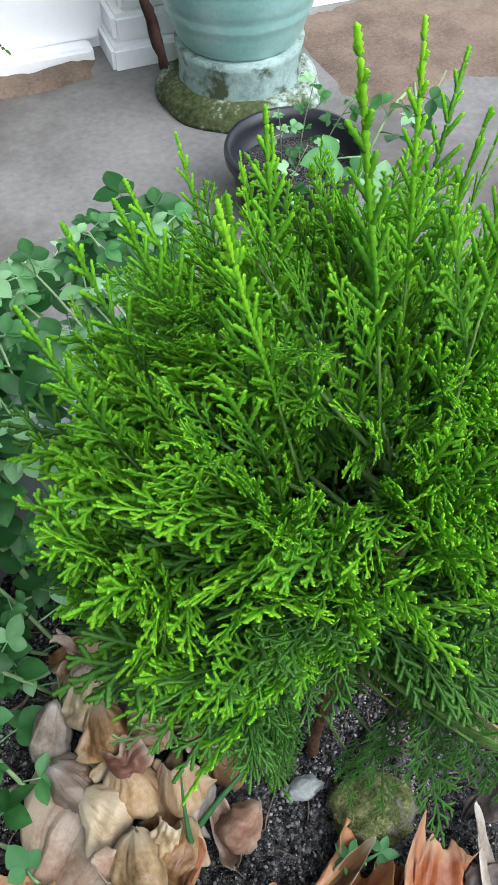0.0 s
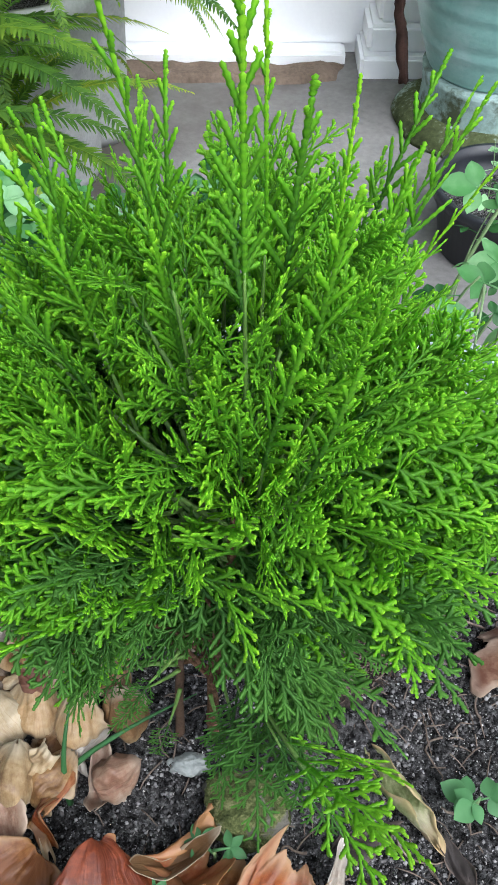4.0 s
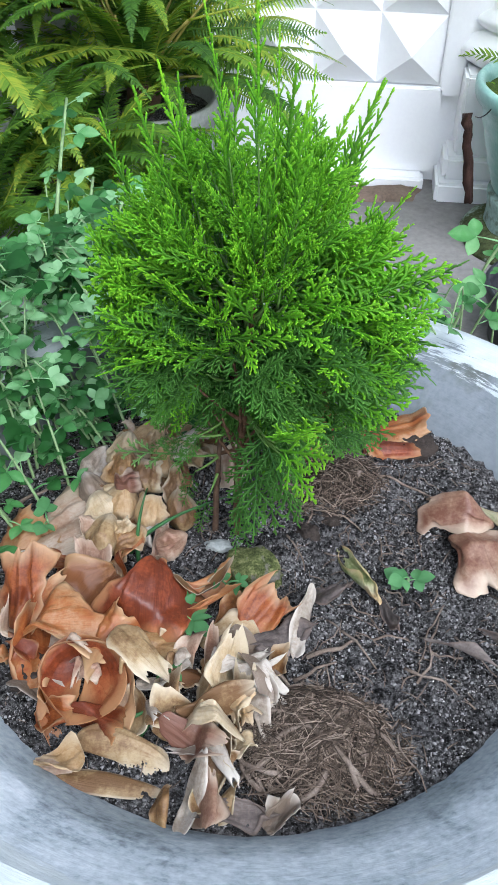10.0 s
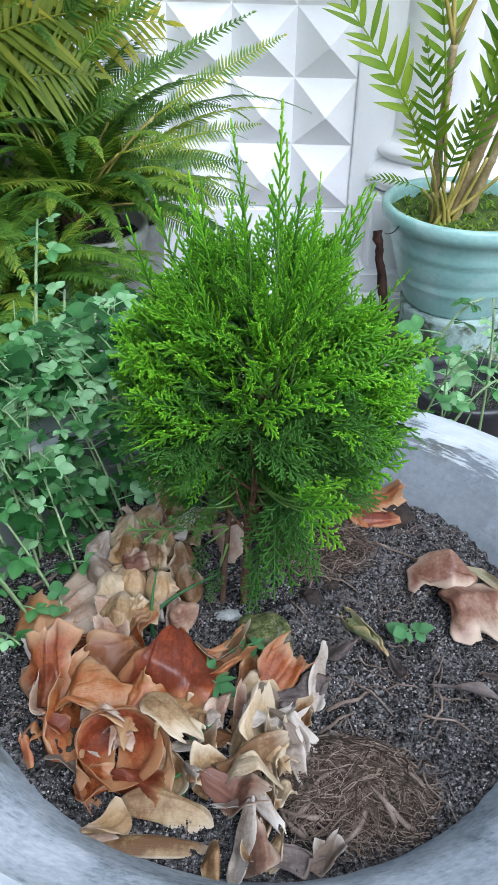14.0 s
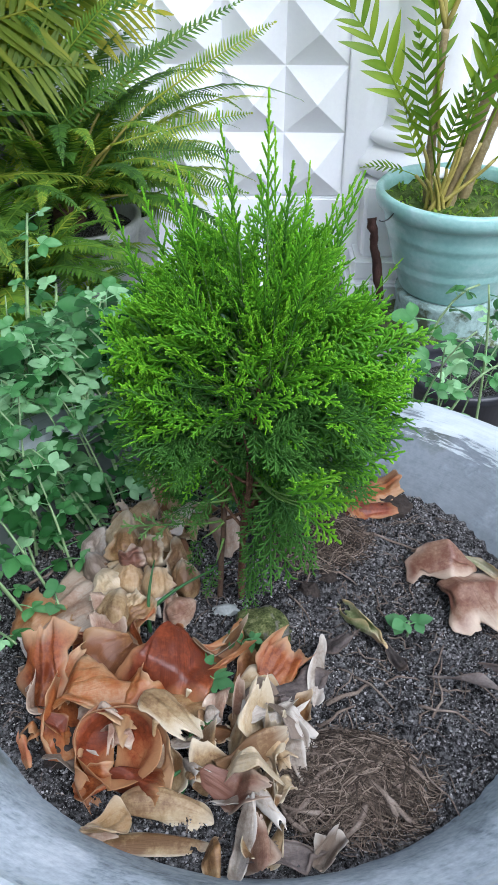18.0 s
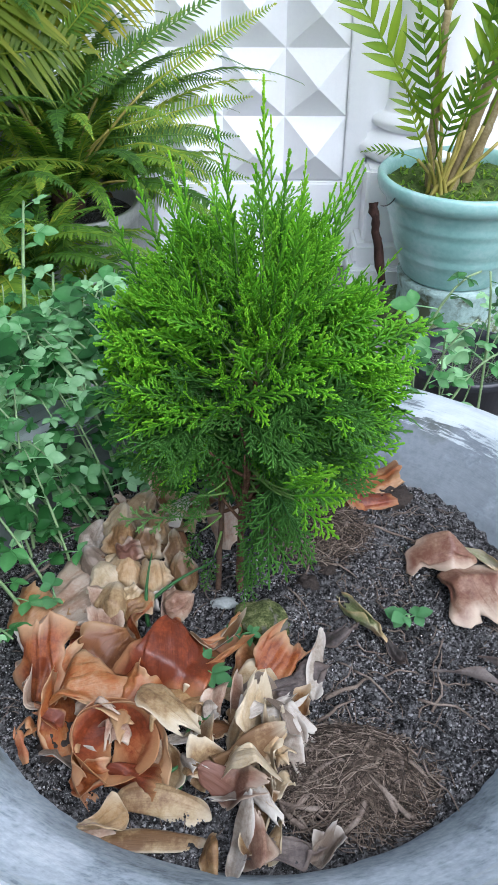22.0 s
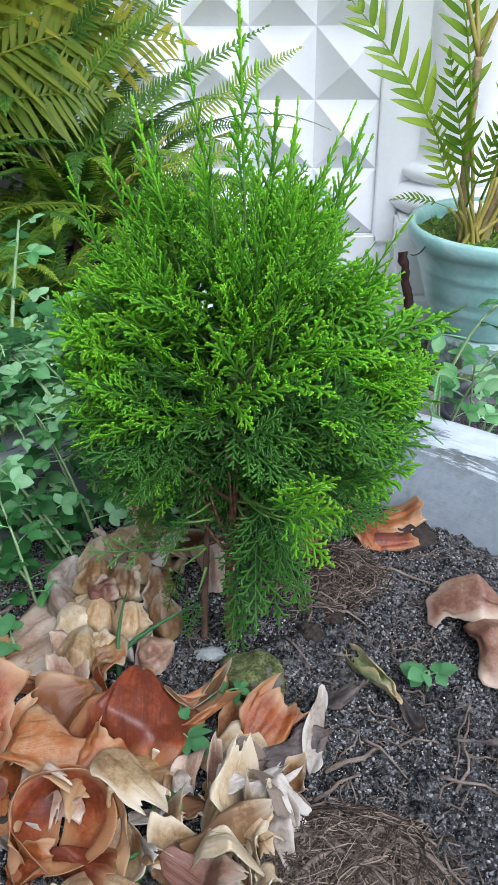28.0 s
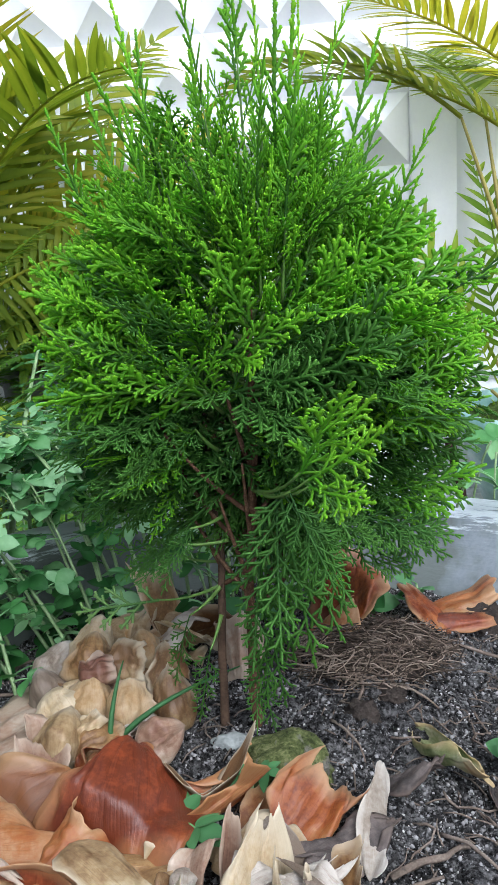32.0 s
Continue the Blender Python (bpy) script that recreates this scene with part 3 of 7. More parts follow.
def soil_z(x, y):
    """Height of the soil: nearly level, humps by the trunk and under the roots, fine clods."""
    r = math.hypot(x - PC[0], y - PC[1])
    z = -0.004 + 0.004 * noise.noise((x * 18, y * 18, 1.3)) + 0.0028 * noise.noise((x * 75, y * 75, 4)) + 0.0022 * noise.noise((x * 170, y * 170, 7)) + 0.0008 * noise.noise((x * 420, y * 420, 9))
    z += 0.014 * math.exp(-((x - 0.048) ** 2 + (y - 0.055) ** 2) / 0.0009)
    z += 0.007 * math.exp(-((x - 0.01) ** 2 + (y - 0.02) ** 2) / 0.0016)
    z -= 0.006 * max(0.0, (r - 0.11) / 0.05) * (1 if y < 0 else 0.2)
    return z


nr, na = 120, 340
vs, fs = [(SC[0], SC[1], soil_z(*SC))], []
for i in range(1, nr + 1):
    r = (SR + 0.002) * (i / nr)
    for k in range(na):
        a = 2 * math.pi * k / na
        x, y = SC[0] + r * math.cos(a), SC[1] + r * math.sin(a)
        vs.append((x, y, soil_z(x, y)))
fs += [(0, 1 + k, 1 + (k + 1) % na) for k in range(na)]
for i in range(nr - 1):
    for k in range(na):
        j = (k + 1) % na
        fs.append((1 + i * na + k, 1 + (i + 1) * na + k, 1 + (i + 1) * na + j, 1 + i * na + j))
soil = link("soil", vs, fs, M_SOIL)
tagged(soil, "dark damp potting soil with pale grit in the planter", "soil", kind="stuff")


def islands(name, colours, rough):
    """Material whose colour changes from grain to grain."""
    m, nt, p = nodes_of(name)
    g = nt.nodes.new("ShaderNodeNewGeometry")
    nt.links.new(ramp(nt, g.outputs["Random Per Island"], colours), p.inputs["Base Color"])
    p.inputs["Roughness"].default_value = rough
    p.inputs["Specular IOR Level"].default_value = 0.15
    return m


M_GRIT = islands("pale_grit", [(0.0, (0.08, 0.077, 0.073)), (0.4, (0.16, 0.155, 0.15)), (0.7, (0.31, 0.30, 0.285)), (1.0, (0.6, 0.585, 0.56))], 0.85)
M_ROOTLET = islands("rootlet", [(0.0, (0.02, 0.015, 0.011)), (0.4, (0.07, 0.052, 0.038)), (0.75, (0.155, 0.12, 0.092)), (1.0, (0.30, 0.245, 0.195))], 0.85)
M_CRUMB = islands("soil_crumb", [(0.0, (0.009, 0.0085, 0.008)), (0.4, (0.034, 0.032, 0.031)), (0.7, (0.13, 0.126, 0.123)), (1.0, (0.32, 0.315, 0.31))], 0.95)
rng = random.Random(11)
vs, fs = [], []
OCT = [(1, 0, 0), (-1, 0, 0), (0, 1, 0), (0, -1, 0), (0, 0, 1), (0, 0, -1)]
OF = [(0, 2, 4), (2, 1, 4), (1, 3, 4), (3, 0, 4), (2, 0, 5), (1, 2, 5), (3, 1, 5), (0, 3, 5)]
def grains(count, lo, hi, power):
    vs, fs = [], []
    for _ in range(count):
        r, a = (SR - 0.001) * math.sqrt(rng.random()), rng.uniform(0, 2 * math.pi)
        x, y = SC[0] + r * math.cos(a), SC[1] + r * math.sin(a)
        if rng.random() > 0.62 + 0.9 * noise.noise((x * 55, y * 55, 3.3)):
            continue
        s = lo + (hi - lo) * rng.random() ** power
        z = soil_z(x, y) + s * 0.3
        m = Euler((rng.uniform(0, 6), rng.uniform(0, 6), rng.uniform(0, 6))).to_matrix()
        b = len(vs)
        for o in OCT:
            q = m @ (Vector(o) * s * rng.uniform(0.6, 1.3))
            vs.append((x + q.x, y + q.y, z + q.z))
        fs += [tuple(b + k for k in f) for f in OF]
    return vs, fs


vs, fs = grains(80000, 0.0003, 0.0012, 3.0)
crumbs = link("soil_crumbs", vs, fs, M_CRUMB)
tagged(crumbs, "loose dark grey-brown crumbs of soil", "soil crumbs", kind="stuff")
vs, fs = grains(30000, 0.0002, 0.00062, 2.6)
grit = link("soil_grit", vs, fs, M_GRIT)
tagged(grit, "white and pale grey grit specks on the soil", "grit", kind="stuff")
vs, fs = [], []
for _ in range(650):
    r, a = 0.155 * math.sqrt(rng.random()), rng.uniform(0, 2 * math.pi)
    x, y = SC[0] + r * math.cos(a), SC[1] + r * math.sin(a)
    l, t = rng.uniform(0.003, 0.014), rng.uniform(0, 6.3)
    p0 = Vector((x, y, soil_z(x, y) + 0.0006))
    x2, y2 = x + l * math.cos(t), y + l * math.sin(t)
    if math.hypot(x2 - SC[0], y2 - SC[1]) > 0.155:
        continue
    p2 = Vector((x2, y2, soil_z(x2, y2) + 0.0008))
    v2, f2 = tube(bez(p0, (p0 + p2) / 2 + Vector((rng.uniform(-1, 1), rng.uniform(-1, 1), 1)) * l * 0.2, p2, 4), [0.0003, 0.00035, 0.0003, 0.0002], 4)
    b = len(vs)
    vs += v2
    fs += [tuple(b + k for k in f) for f in f2]
fib = link("soil_fibre", vs, fs, M_ROOT)
tagged(fib, "fine dry rootlets and straw lying on the soil", "fibre", kind="stuff")

# ---- the thuja ----
def chain(V, F, A, p, d, side, n, length, r, age0, age1, step=0.0026, droop=0.0, club=1.0):
    """A shoot of overlapping scale leaves: a flattened beaded rod that narrows at each scale's foot."""
    step = min(step, length / 4)
    k = max(3, int(length / step))
    step = length / k
    base = len(V)
    p, d = Vector(p), Vector(d)
    for i in range(k):
        s = i / k
        rr = r * (0.95 + 0.12 * s) * (0.8 if i == k - 1 else 1.0)
        ag = age0 + (age1 - age0) * s
        for q, w in ((0.0, 0.74), (0.66, 1.14)):
            c = p + d * (step * q)
            a, b = side * (rr * w), n * (rr * w * 0.44)
            V.extend((c + a, c + b, c - a, c - b))
            # bead shading put into the colour: scale feet darker, scale ends lighter
            A.extend((ag + (0.09 if q > 0 else -0.06),) * 4)
        p = p + d * step
        d = (d + n * (-droop * step)).normalized()
    V.append(p + d * (r * 0.2))
    A.append(age1 + 0.1)
    for i in range(2 * k - 1):
        o = base + 4 * i
        for j in range(4):
            h = (j + 1) % 4
            F.append((o + j, o + h, o + 4 + h, o + 4 + j))
    o, tip = base + 4 * (2 * k - 1), len(V) - 1
    for j in range(4):
        F.append((o + j, o + (j + 1) % 4, tip))
    return p


def spray_mesh(seed, L, Wd, gap, shape, bend, sub=True, thick=1.0, mat=None, old=1.0, narrow=1.0, lobe=0.2, most=0.0056):
    """A flat fan of scale-leaved shoots: axis along y, face along z."""
    g = random.Random(seed)
    V, F, A = [], [], []
    Z = Vector((0, 0, 1))
    n_ax = 26
    pts, d = [Vector((0, 0, 0))], Vector((0, 1, 0))
    sway = g.uniform(-6, 6)
    bare_age = 0.35 if narrow < 0.7 else 0.0
    for i in range(n_ax):
        d = (d + Vector((sway * L / n_ax * math.sin(i * 0.35), 0, bend * L / n_ax * 10))).normalized()
        pts.append(pts[-1] + d * (L / n_ax))
    for i in range(0, n_ax - 1, 4):
        dd = (pts[min(i + 4, n_ax)] - pts[i])
        chain(V, F, A, pts[i], dd.normalized(), dd.normalized().cross(Z).normalized(), Z, dd.length, 0.0011 * min(1.0, thick), bare_age + i / n_ax * 0.6, bare_age + (i + 4) / n_ax * 0.6, 0.0024)
    s, sd = 0.07 * L, 1
    while s < L * 0.97:
        u = s / L
        i = min(int(u * n_ax), n_ax - 1)
        o = pts[i].lerp(pts[i + 1], u * n_ax - i)
        ax = (pts[i + 1] - pts[i]).normalized()
        sx = ax.cross(Z).normalized()
        nn = sx.cross(ax)
        prof = (math.sin(math.pi * min(1.0, (u + 0.12) ** shape)) ** 0.8 * 0.9 + 0.16) * g.uniform(0.75, 1.15)
        ln = Wd * prof
        ang = radians(g.uniform(36, 52) * (1.05 - 0.45 * u) * narrow)
        dirv = (ax * math.cos(ang) + sx * (sd * math.sin(ang)) + nn * g.uniform(-0.22, 0.22)).normalized()
        nl = (nn + sx * g.uniform(-0.25, 0.25)).normalized()
        side = dirv.cross(nl).normalized()
        tip = 0.46 + 0.46 * u
        chain(V, F, A, o, dirv, side, nl, ln, 0.00105 * thick, 0.2 + 0.3 * u, tip, 0.0021, g.uniform(-7, 7), 1.12)
        if sub:
            q, s2 = 0.005, 1
            while q < ln * 0.86:
                a2 = radians(g.uniform(32, 48))
                d2 = (dirv * math.cos(a2) + side * (s2 * math.sin(a2)) + nl * g.uniform(-0.15, 0.15)).normalized()
                l2 = (0.0032 + lobe * (ln - q) * g.uniform(0.5, 1.1)) * (1.0 if s2 * sd > 0 else 0.8)
                chain(V, F, A, o + dirv * q, d2, d2.cross(nl).normalized(), nl, min(l2, most), 0.00118 * thick, 0.3 + 0.3 * u, tip + 0.05, 0.0019, g.uniform(-10, 10), 1.15)
                q += g.uniform(0.0020, 0.0031)
                s2 = -s2
        s += gap * g.uniform(0.8, 1.2)
        sd = -sd
    me = bpy.data.meshes.new("spray")
    me.from_pydata([tuple(v) for v in V], [], F)
    me.materials.append(mat or M_THUJA)
    at = me.attributes.new("age", "FLOAT", "POINT")
    at.data.foreach_set("value", np.clip(np.array(A, "f") * old, 0, 1.2))
    me.polygons.foreach_set("use_smooth", [True] * len(me.polygons))
    me.update()
    return me


FANS = [spray_mesh(20 + k, 0.050 + 0.004 * k, 0.0170 + 0.001 * k, 0.0039, 0.8, b, thick=0.79) for k, b in enumerate((0.6, -0.5, 0.9, 0.2, -0.9))]
PLUMES = [spray_mesh(40 + k, 0.046 + 0.005 * k, 0.0120 + 0.001 * k, 0.0041, 0.9, b, thick=0.9, old=1.08, narrow=0.75) for k, b in enumerate((0.3, -0.4, 0.5, 0.0))]
LONG = [spray_mesh(60 + k, 0.070, 0.016, 0.0046, 0.75, b, thick=0.84) for k, b in enumerate((-0.8, 0.7, -0.3))]
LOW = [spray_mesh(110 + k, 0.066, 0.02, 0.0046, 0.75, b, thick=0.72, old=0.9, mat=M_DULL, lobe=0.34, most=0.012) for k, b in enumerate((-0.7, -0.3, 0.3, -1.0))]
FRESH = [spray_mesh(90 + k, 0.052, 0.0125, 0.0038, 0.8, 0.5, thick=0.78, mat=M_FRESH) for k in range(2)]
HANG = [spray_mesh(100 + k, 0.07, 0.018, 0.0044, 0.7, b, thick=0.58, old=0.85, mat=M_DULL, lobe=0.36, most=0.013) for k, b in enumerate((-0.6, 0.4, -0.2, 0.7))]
PALE = [spray_mesh(95, 0.05, 0.017, 0.0060, 0.8, -0.3, thick=0.8, mat=M_PALE)]
LEADERS = [spray_mesh(80 + k, 0.085 + 0.01 * k, 0.0135, 0.0056, 0.62, 0.1, False, thick=0.82, old=1.1, narrow=0.62) for k in range(3)]
SPIRES = [spray_mesh(85 + k, 0.06, 0.0125, 0.0050, 0.7, b, False, thick=0.8, old=1.12, narrow=0.7) for k, b in enumerate((0.2, -0.3, 0.4))]

tree = thing("thuja_sapling", (0.0, 0.012, -0.002), "young bright green thuja sapling with dense flat sprays", "sapling")
TO = tree.location
rng = random.Random(5)


def stem(name, path, r0, r1, mat, parent, label="", sides=10):
    path = [Vector(p) for p in path]
    fine = []
    for a, b in zip(path, path[1:]):
        for k in range(4):
            q = a.lerp(b, k / 4)
            fine.append(q + Vector((rng.uniform(-1, 1), rng.uniform(-1, 1), 0)) * r0 * 0.15)
    fine.append(path[-1])
    n = len(fine)
    v, f = tube([p - TO for p in fine], [r0 + (r1 - r0) * i / (n - 1) for i in range(n)], sides, 0.1, rng)
    return link(name, v, f, mat, parent, label)


TRUNK = [(0.0, 0.012, -0.02), (0.0, 0.010, 0.03), (0.001, 0.008, 0.06), (0.006, 0.004, 0.11), (0.008, 0.000, 0.15), (0.010, -0.004, 0.185)]
stem("trunk", TRUNK, 0.0023, 0.0009, M_BARK, tree, "flaking reddish-brown bark")
STEM2 = [(-0.013, 0.012, -0.02), (-0.012, 0.012, 0.03), (-0.009, 0.013, 0.07), (-0.012, 0.02, 0.12), (-0.018, 0.026, 0.17)]
stem("second_stem", STEM2, 0.0019, 0.0008, M_DARKBARK, tree, "thin dark brown side stem")


def on_path(path, z):
    for a, b in zip(path, path[1:]):
        if a[2] <= z <= b[2]:
            return Vector(a).lerp(Vector(b), (z - a[2]) / (b[2] - a[2]))
    return Vector(path[-1])


def envelope(z, az):
    """Radius of the crown at a height: a rounded ball, a little wider at the back right."""
    zs = [0.04, 0.06, 0.075, 0.09, 0.105, 0.125, 0.15, 0.175, 0.195, 0.21, 0.225, 0.25, 0.29]
    rs = [0.006, 0.020, 0.036, 0.058, 0.076, 0.087, 0.090, 0.083, 0.066, 0.048, 0.030, 0.014, 0.008]
    r = float(np.interp(z, zs, rs))
    front = max(0.0, -math.sin(az)) * (0.36 - 0.2 * math.exp(-((az + 0.85) / 0.4) ** 2)) * (1.0 if z < 0.19 else 0.5)
    return r * (1 - front) * (1 + 0.05 * math.cos(3 * az + 1) + 0.05 * math.cos(5 * az + 2 + 30 * z))


AX = Vector((0.005, 0.026, 0))


def bare(q):
    """The gap in the foliage through which the trunk shows."""
    return q.y < 0.006 and abs(q.x - 0.005) < (0.0065 if q.z < 0.12 else 0.004) and 0.0 < q.z < 0.168


def room(p, d, most=0.085):
    """How far one can go from p along d before leaving the crown."""
    s = 0.01
    while s < most:
        q = p + d * s
        o = q - AX
        if math.hypot(o.x, o.y) > envelope(q.z, math.atan2(o.y, o.x)):
            break
        s += 0.004
    return s


M_GREENSTEM = surface("green_shoot", [(0.3, (0.05, 0.12, 0.02)), (0.6, (0.13, 0.24, 0.04)), (0.8, (0.22, 0.28, 0.08))], 120, 900, 0.6, 0.0004)


def limb(path0, path1, sprays, r=0.0015, mat=None, sag=0.12):
    """A limb with sprays: path0 foot, path1 end. sprays: (share along, mesh, direction, normal, scale)."""
    d = Vector(path1) - Vector(path0)
    mid = Vector(path0) + d * 0.5 + Vector((0, 0, -sag * d.length))
    pts = bez(path0, mid, path1, 7)
    v, f = tube([p - TO for p in pts], [r - r * 0.6 * i / 6 for i in range(7)], 6, 0.1, rng)
    ob = link("branch", v, f, mat or M_BARK, tree)
    for s, me, dr, nm, sc in sprays:
        i = min(int(s * 6), 5)
        p = pts[i].lerp(pts[i + 1], s * 6 - i) - TO
        shared("spray", me, frame_at(p, dr, nm) @ Matrix.Diagonal((sc, sc, sc, 1)), ob)
    return ob


def parted(p):
    """The thin place in the lower crown through which the trunk shows."""
    return p.y < 0.004 and -0.024 < p.x < 0.012 and p.z < 0.15 and rng.random() < 0.85


GA = 2.39996
NL = 70
for k in range(NL):
    q = k / (NL - 1)
    zf = 0.05 + 0.137 * q
    az = k * GA + rng.uniform(-0.25, 0.25)
    foot = on_path(STEM2 if k % 4 == 1 and zf < 0.15 else TRUNK, zf)
    out = Vector((math.cos(az), math.sin(az), 0))
    ze = zf + 0.022 + 0.018 * rng.random()
    R = envelope(ze, az)
    end = AX + out * (R * rng.uniform(0.45, 0.62)) + Vector((0, 0, ze))
    sp = []
    for s in (0.35, 0.55, 0.72, 0.86, 0.92, 1.0, 1.0):
        t = az + rng.uniform(-1.15, 1.15)
        o2 = Vector((math.cos(t), math.sin(t), 0))
        p = Vector(foot).lerp(end, s)
        hgt = (p.z - 0.07) / 0.14
        up = -0.75 + 1.75 * hgt + rng.uniform(-0.35, 0.4)
        dr = (o2 * 0.85 + Vector((0, 0, up))).normalized()
        L = room(p, dr)
        if L < 0.018 or bare(p + dr * L) or bare(p + dr * (L * 0.6)) or parted(p + dr * (L * 0.7)):
            continue
        nm = o2 * rng.uniform(0.3, 1.1) + Vector((0, 0, 1)) * rng.uniform(0.2, 0.9) + Vector((rng.uniform(-1, 1), rng.uniform(-1, 1), 0)) * 0.7
        if hgt > 0.55 and rng.random() < 0.55:
            me, ml = rng.choice(PLUMES), 0.062
        elif rng.random() < 0.15:
            me, ml = rng.choice(LONG), 0.078
        # low sprays, higher up at the front, take the shade-toned foliage
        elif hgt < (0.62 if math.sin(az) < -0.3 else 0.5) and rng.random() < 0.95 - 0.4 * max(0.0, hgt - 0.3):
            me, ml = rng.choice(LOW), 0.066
        else:
            me, ml = rng.choice(FANS), 0.068
        sp.append((s * 0.999, me, dr, nm, max(0.42, min(1.0, L / ml)) * rng.uniform(0.92, 1.1)))
    limb(foot, end, sp, 0.0011 if q < 0.5 else 0.0009, M_BARK if q < 0.45 else M_GREENSTEM)

# skin of the crown: short twigs whose sprays reach its surface
for k in range(190):
    u = (k + 0.5) / 190
    z = 0.066 + 0.144 * u
    az = k * GA * 1.0 + 0.5
    o2 = Vector((math.cos(az), math.sin(az), 0))
    R = envelope(z, az)
    hgt = (z - 0.07) / 0.14
    front = math.sin(az) < -0.4
    if front and hgt < 0.45:
        R *= 0.72
    dr = (o2 * 0.6 + Vector((-o2.y, o2.x, 0)) * rng.uniform(-0.55, 0.55) + Vector((0, 0, -0.75 + 1.9 * hgt + rng.uniform(-0.25, 0.35)))).normalized()
    tip = AX + o2 * (R * rng.uniform(0.92, 1.04)) + Vector((0, 0, z))
    ln = rng.uniform(0.038, 0.052)
    p0 = tip - dr * ln
    if bare(tip) or bare(tip - dr * 0.02) or parted(tip - dr * 0.012):
        continue
    # lower front sprays get the foliage with shade in its colour
    me, ml = (rng.choice(PLUMES), 0.062) if hgt > 0.6 and rng.random() < 0.6 else (rng.choice(LOW), 0.066) if hgt < (0.5 if front else 0.1) and rng.random() < 0.9 else (rng.choice(FANS), 0.068)
    nm = o2 * rng.uniform(0.5, 1.2) + Vector((rng.uniform(-0.5, 0.5), rng.uniform(-0.5, 0.5), rng.uniform(0.1, 0.7)))
    foot = p0.lerp(AX + Vector((0, 0, max(0.06, p0.z - 0.03))), 0.35)
    limb(foot, p0, [(0.99, me, dr, nm, ln / ml)], 0.0009, M_GREENSTEM)

# older dull sprays that fill the lower half, shade put into their colour, drooping outward from the inner twigs
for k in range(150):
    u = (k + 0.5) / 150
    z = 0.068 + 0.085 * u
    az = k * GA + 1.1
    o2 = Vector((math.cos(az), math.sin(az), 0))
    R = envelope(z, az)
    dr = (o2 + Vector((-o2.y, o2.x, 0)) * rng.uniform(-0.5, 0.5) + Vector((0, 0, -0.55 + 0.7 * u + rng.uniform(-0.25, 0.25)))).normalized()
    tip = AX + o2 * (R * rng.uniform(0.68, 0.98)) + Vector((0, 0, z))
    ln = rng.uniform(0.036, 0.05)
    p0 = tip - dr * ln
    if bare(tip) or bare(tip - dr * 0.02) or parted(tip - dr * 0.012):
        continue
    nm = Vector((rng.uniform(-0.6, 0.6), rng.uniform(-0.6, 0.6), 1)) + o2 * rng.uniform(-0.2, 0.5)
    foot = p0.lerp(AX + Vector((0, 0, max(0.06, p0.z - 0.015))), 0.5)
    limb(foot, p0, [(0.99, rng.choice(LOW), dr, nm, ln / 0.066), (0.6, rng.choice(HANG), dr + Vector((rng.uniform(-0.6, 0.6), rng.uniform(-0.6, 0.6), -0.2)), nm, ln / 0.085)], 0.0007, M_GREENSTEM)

# leaders and the upright shoots at the top
def shoot(p0, p1, me, sc, more=()):
    d = Vector(p1) - Vector(p0)
    limb(p0, Vector(p0) + d * 0.4, [(0.95, me, d, Vector((rng.uniform(-1, 1), -1, 0.1)), sc)] + list(more), 0.0006, M_GREENSTEM, 0.0)


def with_plumes(p0, p1, count, reach=0.5):
    d = Vector(p1) - Vector(p0)
    sp = []
    for k in range(count):
        t = k * GA + 1
        o2 = Vector((math.cos(t), math.sin(t), 0))
        sp.append((0.05 + 0.85 * k / count, rng.choice(PLUMES), d.normalized() + o2 * reach, o2 * -1 + Vector((0, 0, 0.4)), rng.uniform(0.35, 0.6)))
    return sp


for a, c, m, s, n in (((0.011, -0.004, 0.2), (0.010, -0.008, 0.292), 1, 0.62, 4), ((0.002, 0.002, 0.19), (-0.008, 0.006, 0.282), 0, 0.68, 4), ((0.02, 0.0, 0.185), (0.046, -0.002, 0.254), 2, 0.5, 5), ((-0.012, 0.008, 0.18), (-0.028, 0.01, 0.258), 0, 0.6, 3), ((0.024, 0.015, 0.185), (0.03, 0.02, 0.25), 1, 0.5, 4), ((0.014, 0.02, 0.19), (0.016, 0.03, 0.262), 0, 0.6, 4)):
    shoot(a, c, LEADERS[m], s, with_plumes(a, c, n))
for k in range(24):
    az = k * GA
    rr = 0.012 + 0.046 * math.sqrt(((k * 7) % 24) / 23)
    fr = 1.0 if math.sin(az) > -0.3 else 0.7
    p0 = Vector((0.007 + fr * rr * 0.75 * math.cos(az), 0.022 + fr * rr * 0.75 * math.sin(az), 0.172 - 0.3 * max(0.0, rr - 0.03)))
    top = 0.262 - 0.75 * (rr - 0.012) + rng.uniform(-0.018, 0.012)
    p1 = Vector((0.007 + fr * rr * 1.3 * math.cos(az) + rng.uniform(-0.006, 0.006), 0.022 + fr * rr * 1.3 * math.sin(az), top))
    shoot(p0, p1, rng.choice(SPIRES), (p1 - p0).length * 0.62 / 0.064, with_plumes(p0, p1, 4, 0.35))
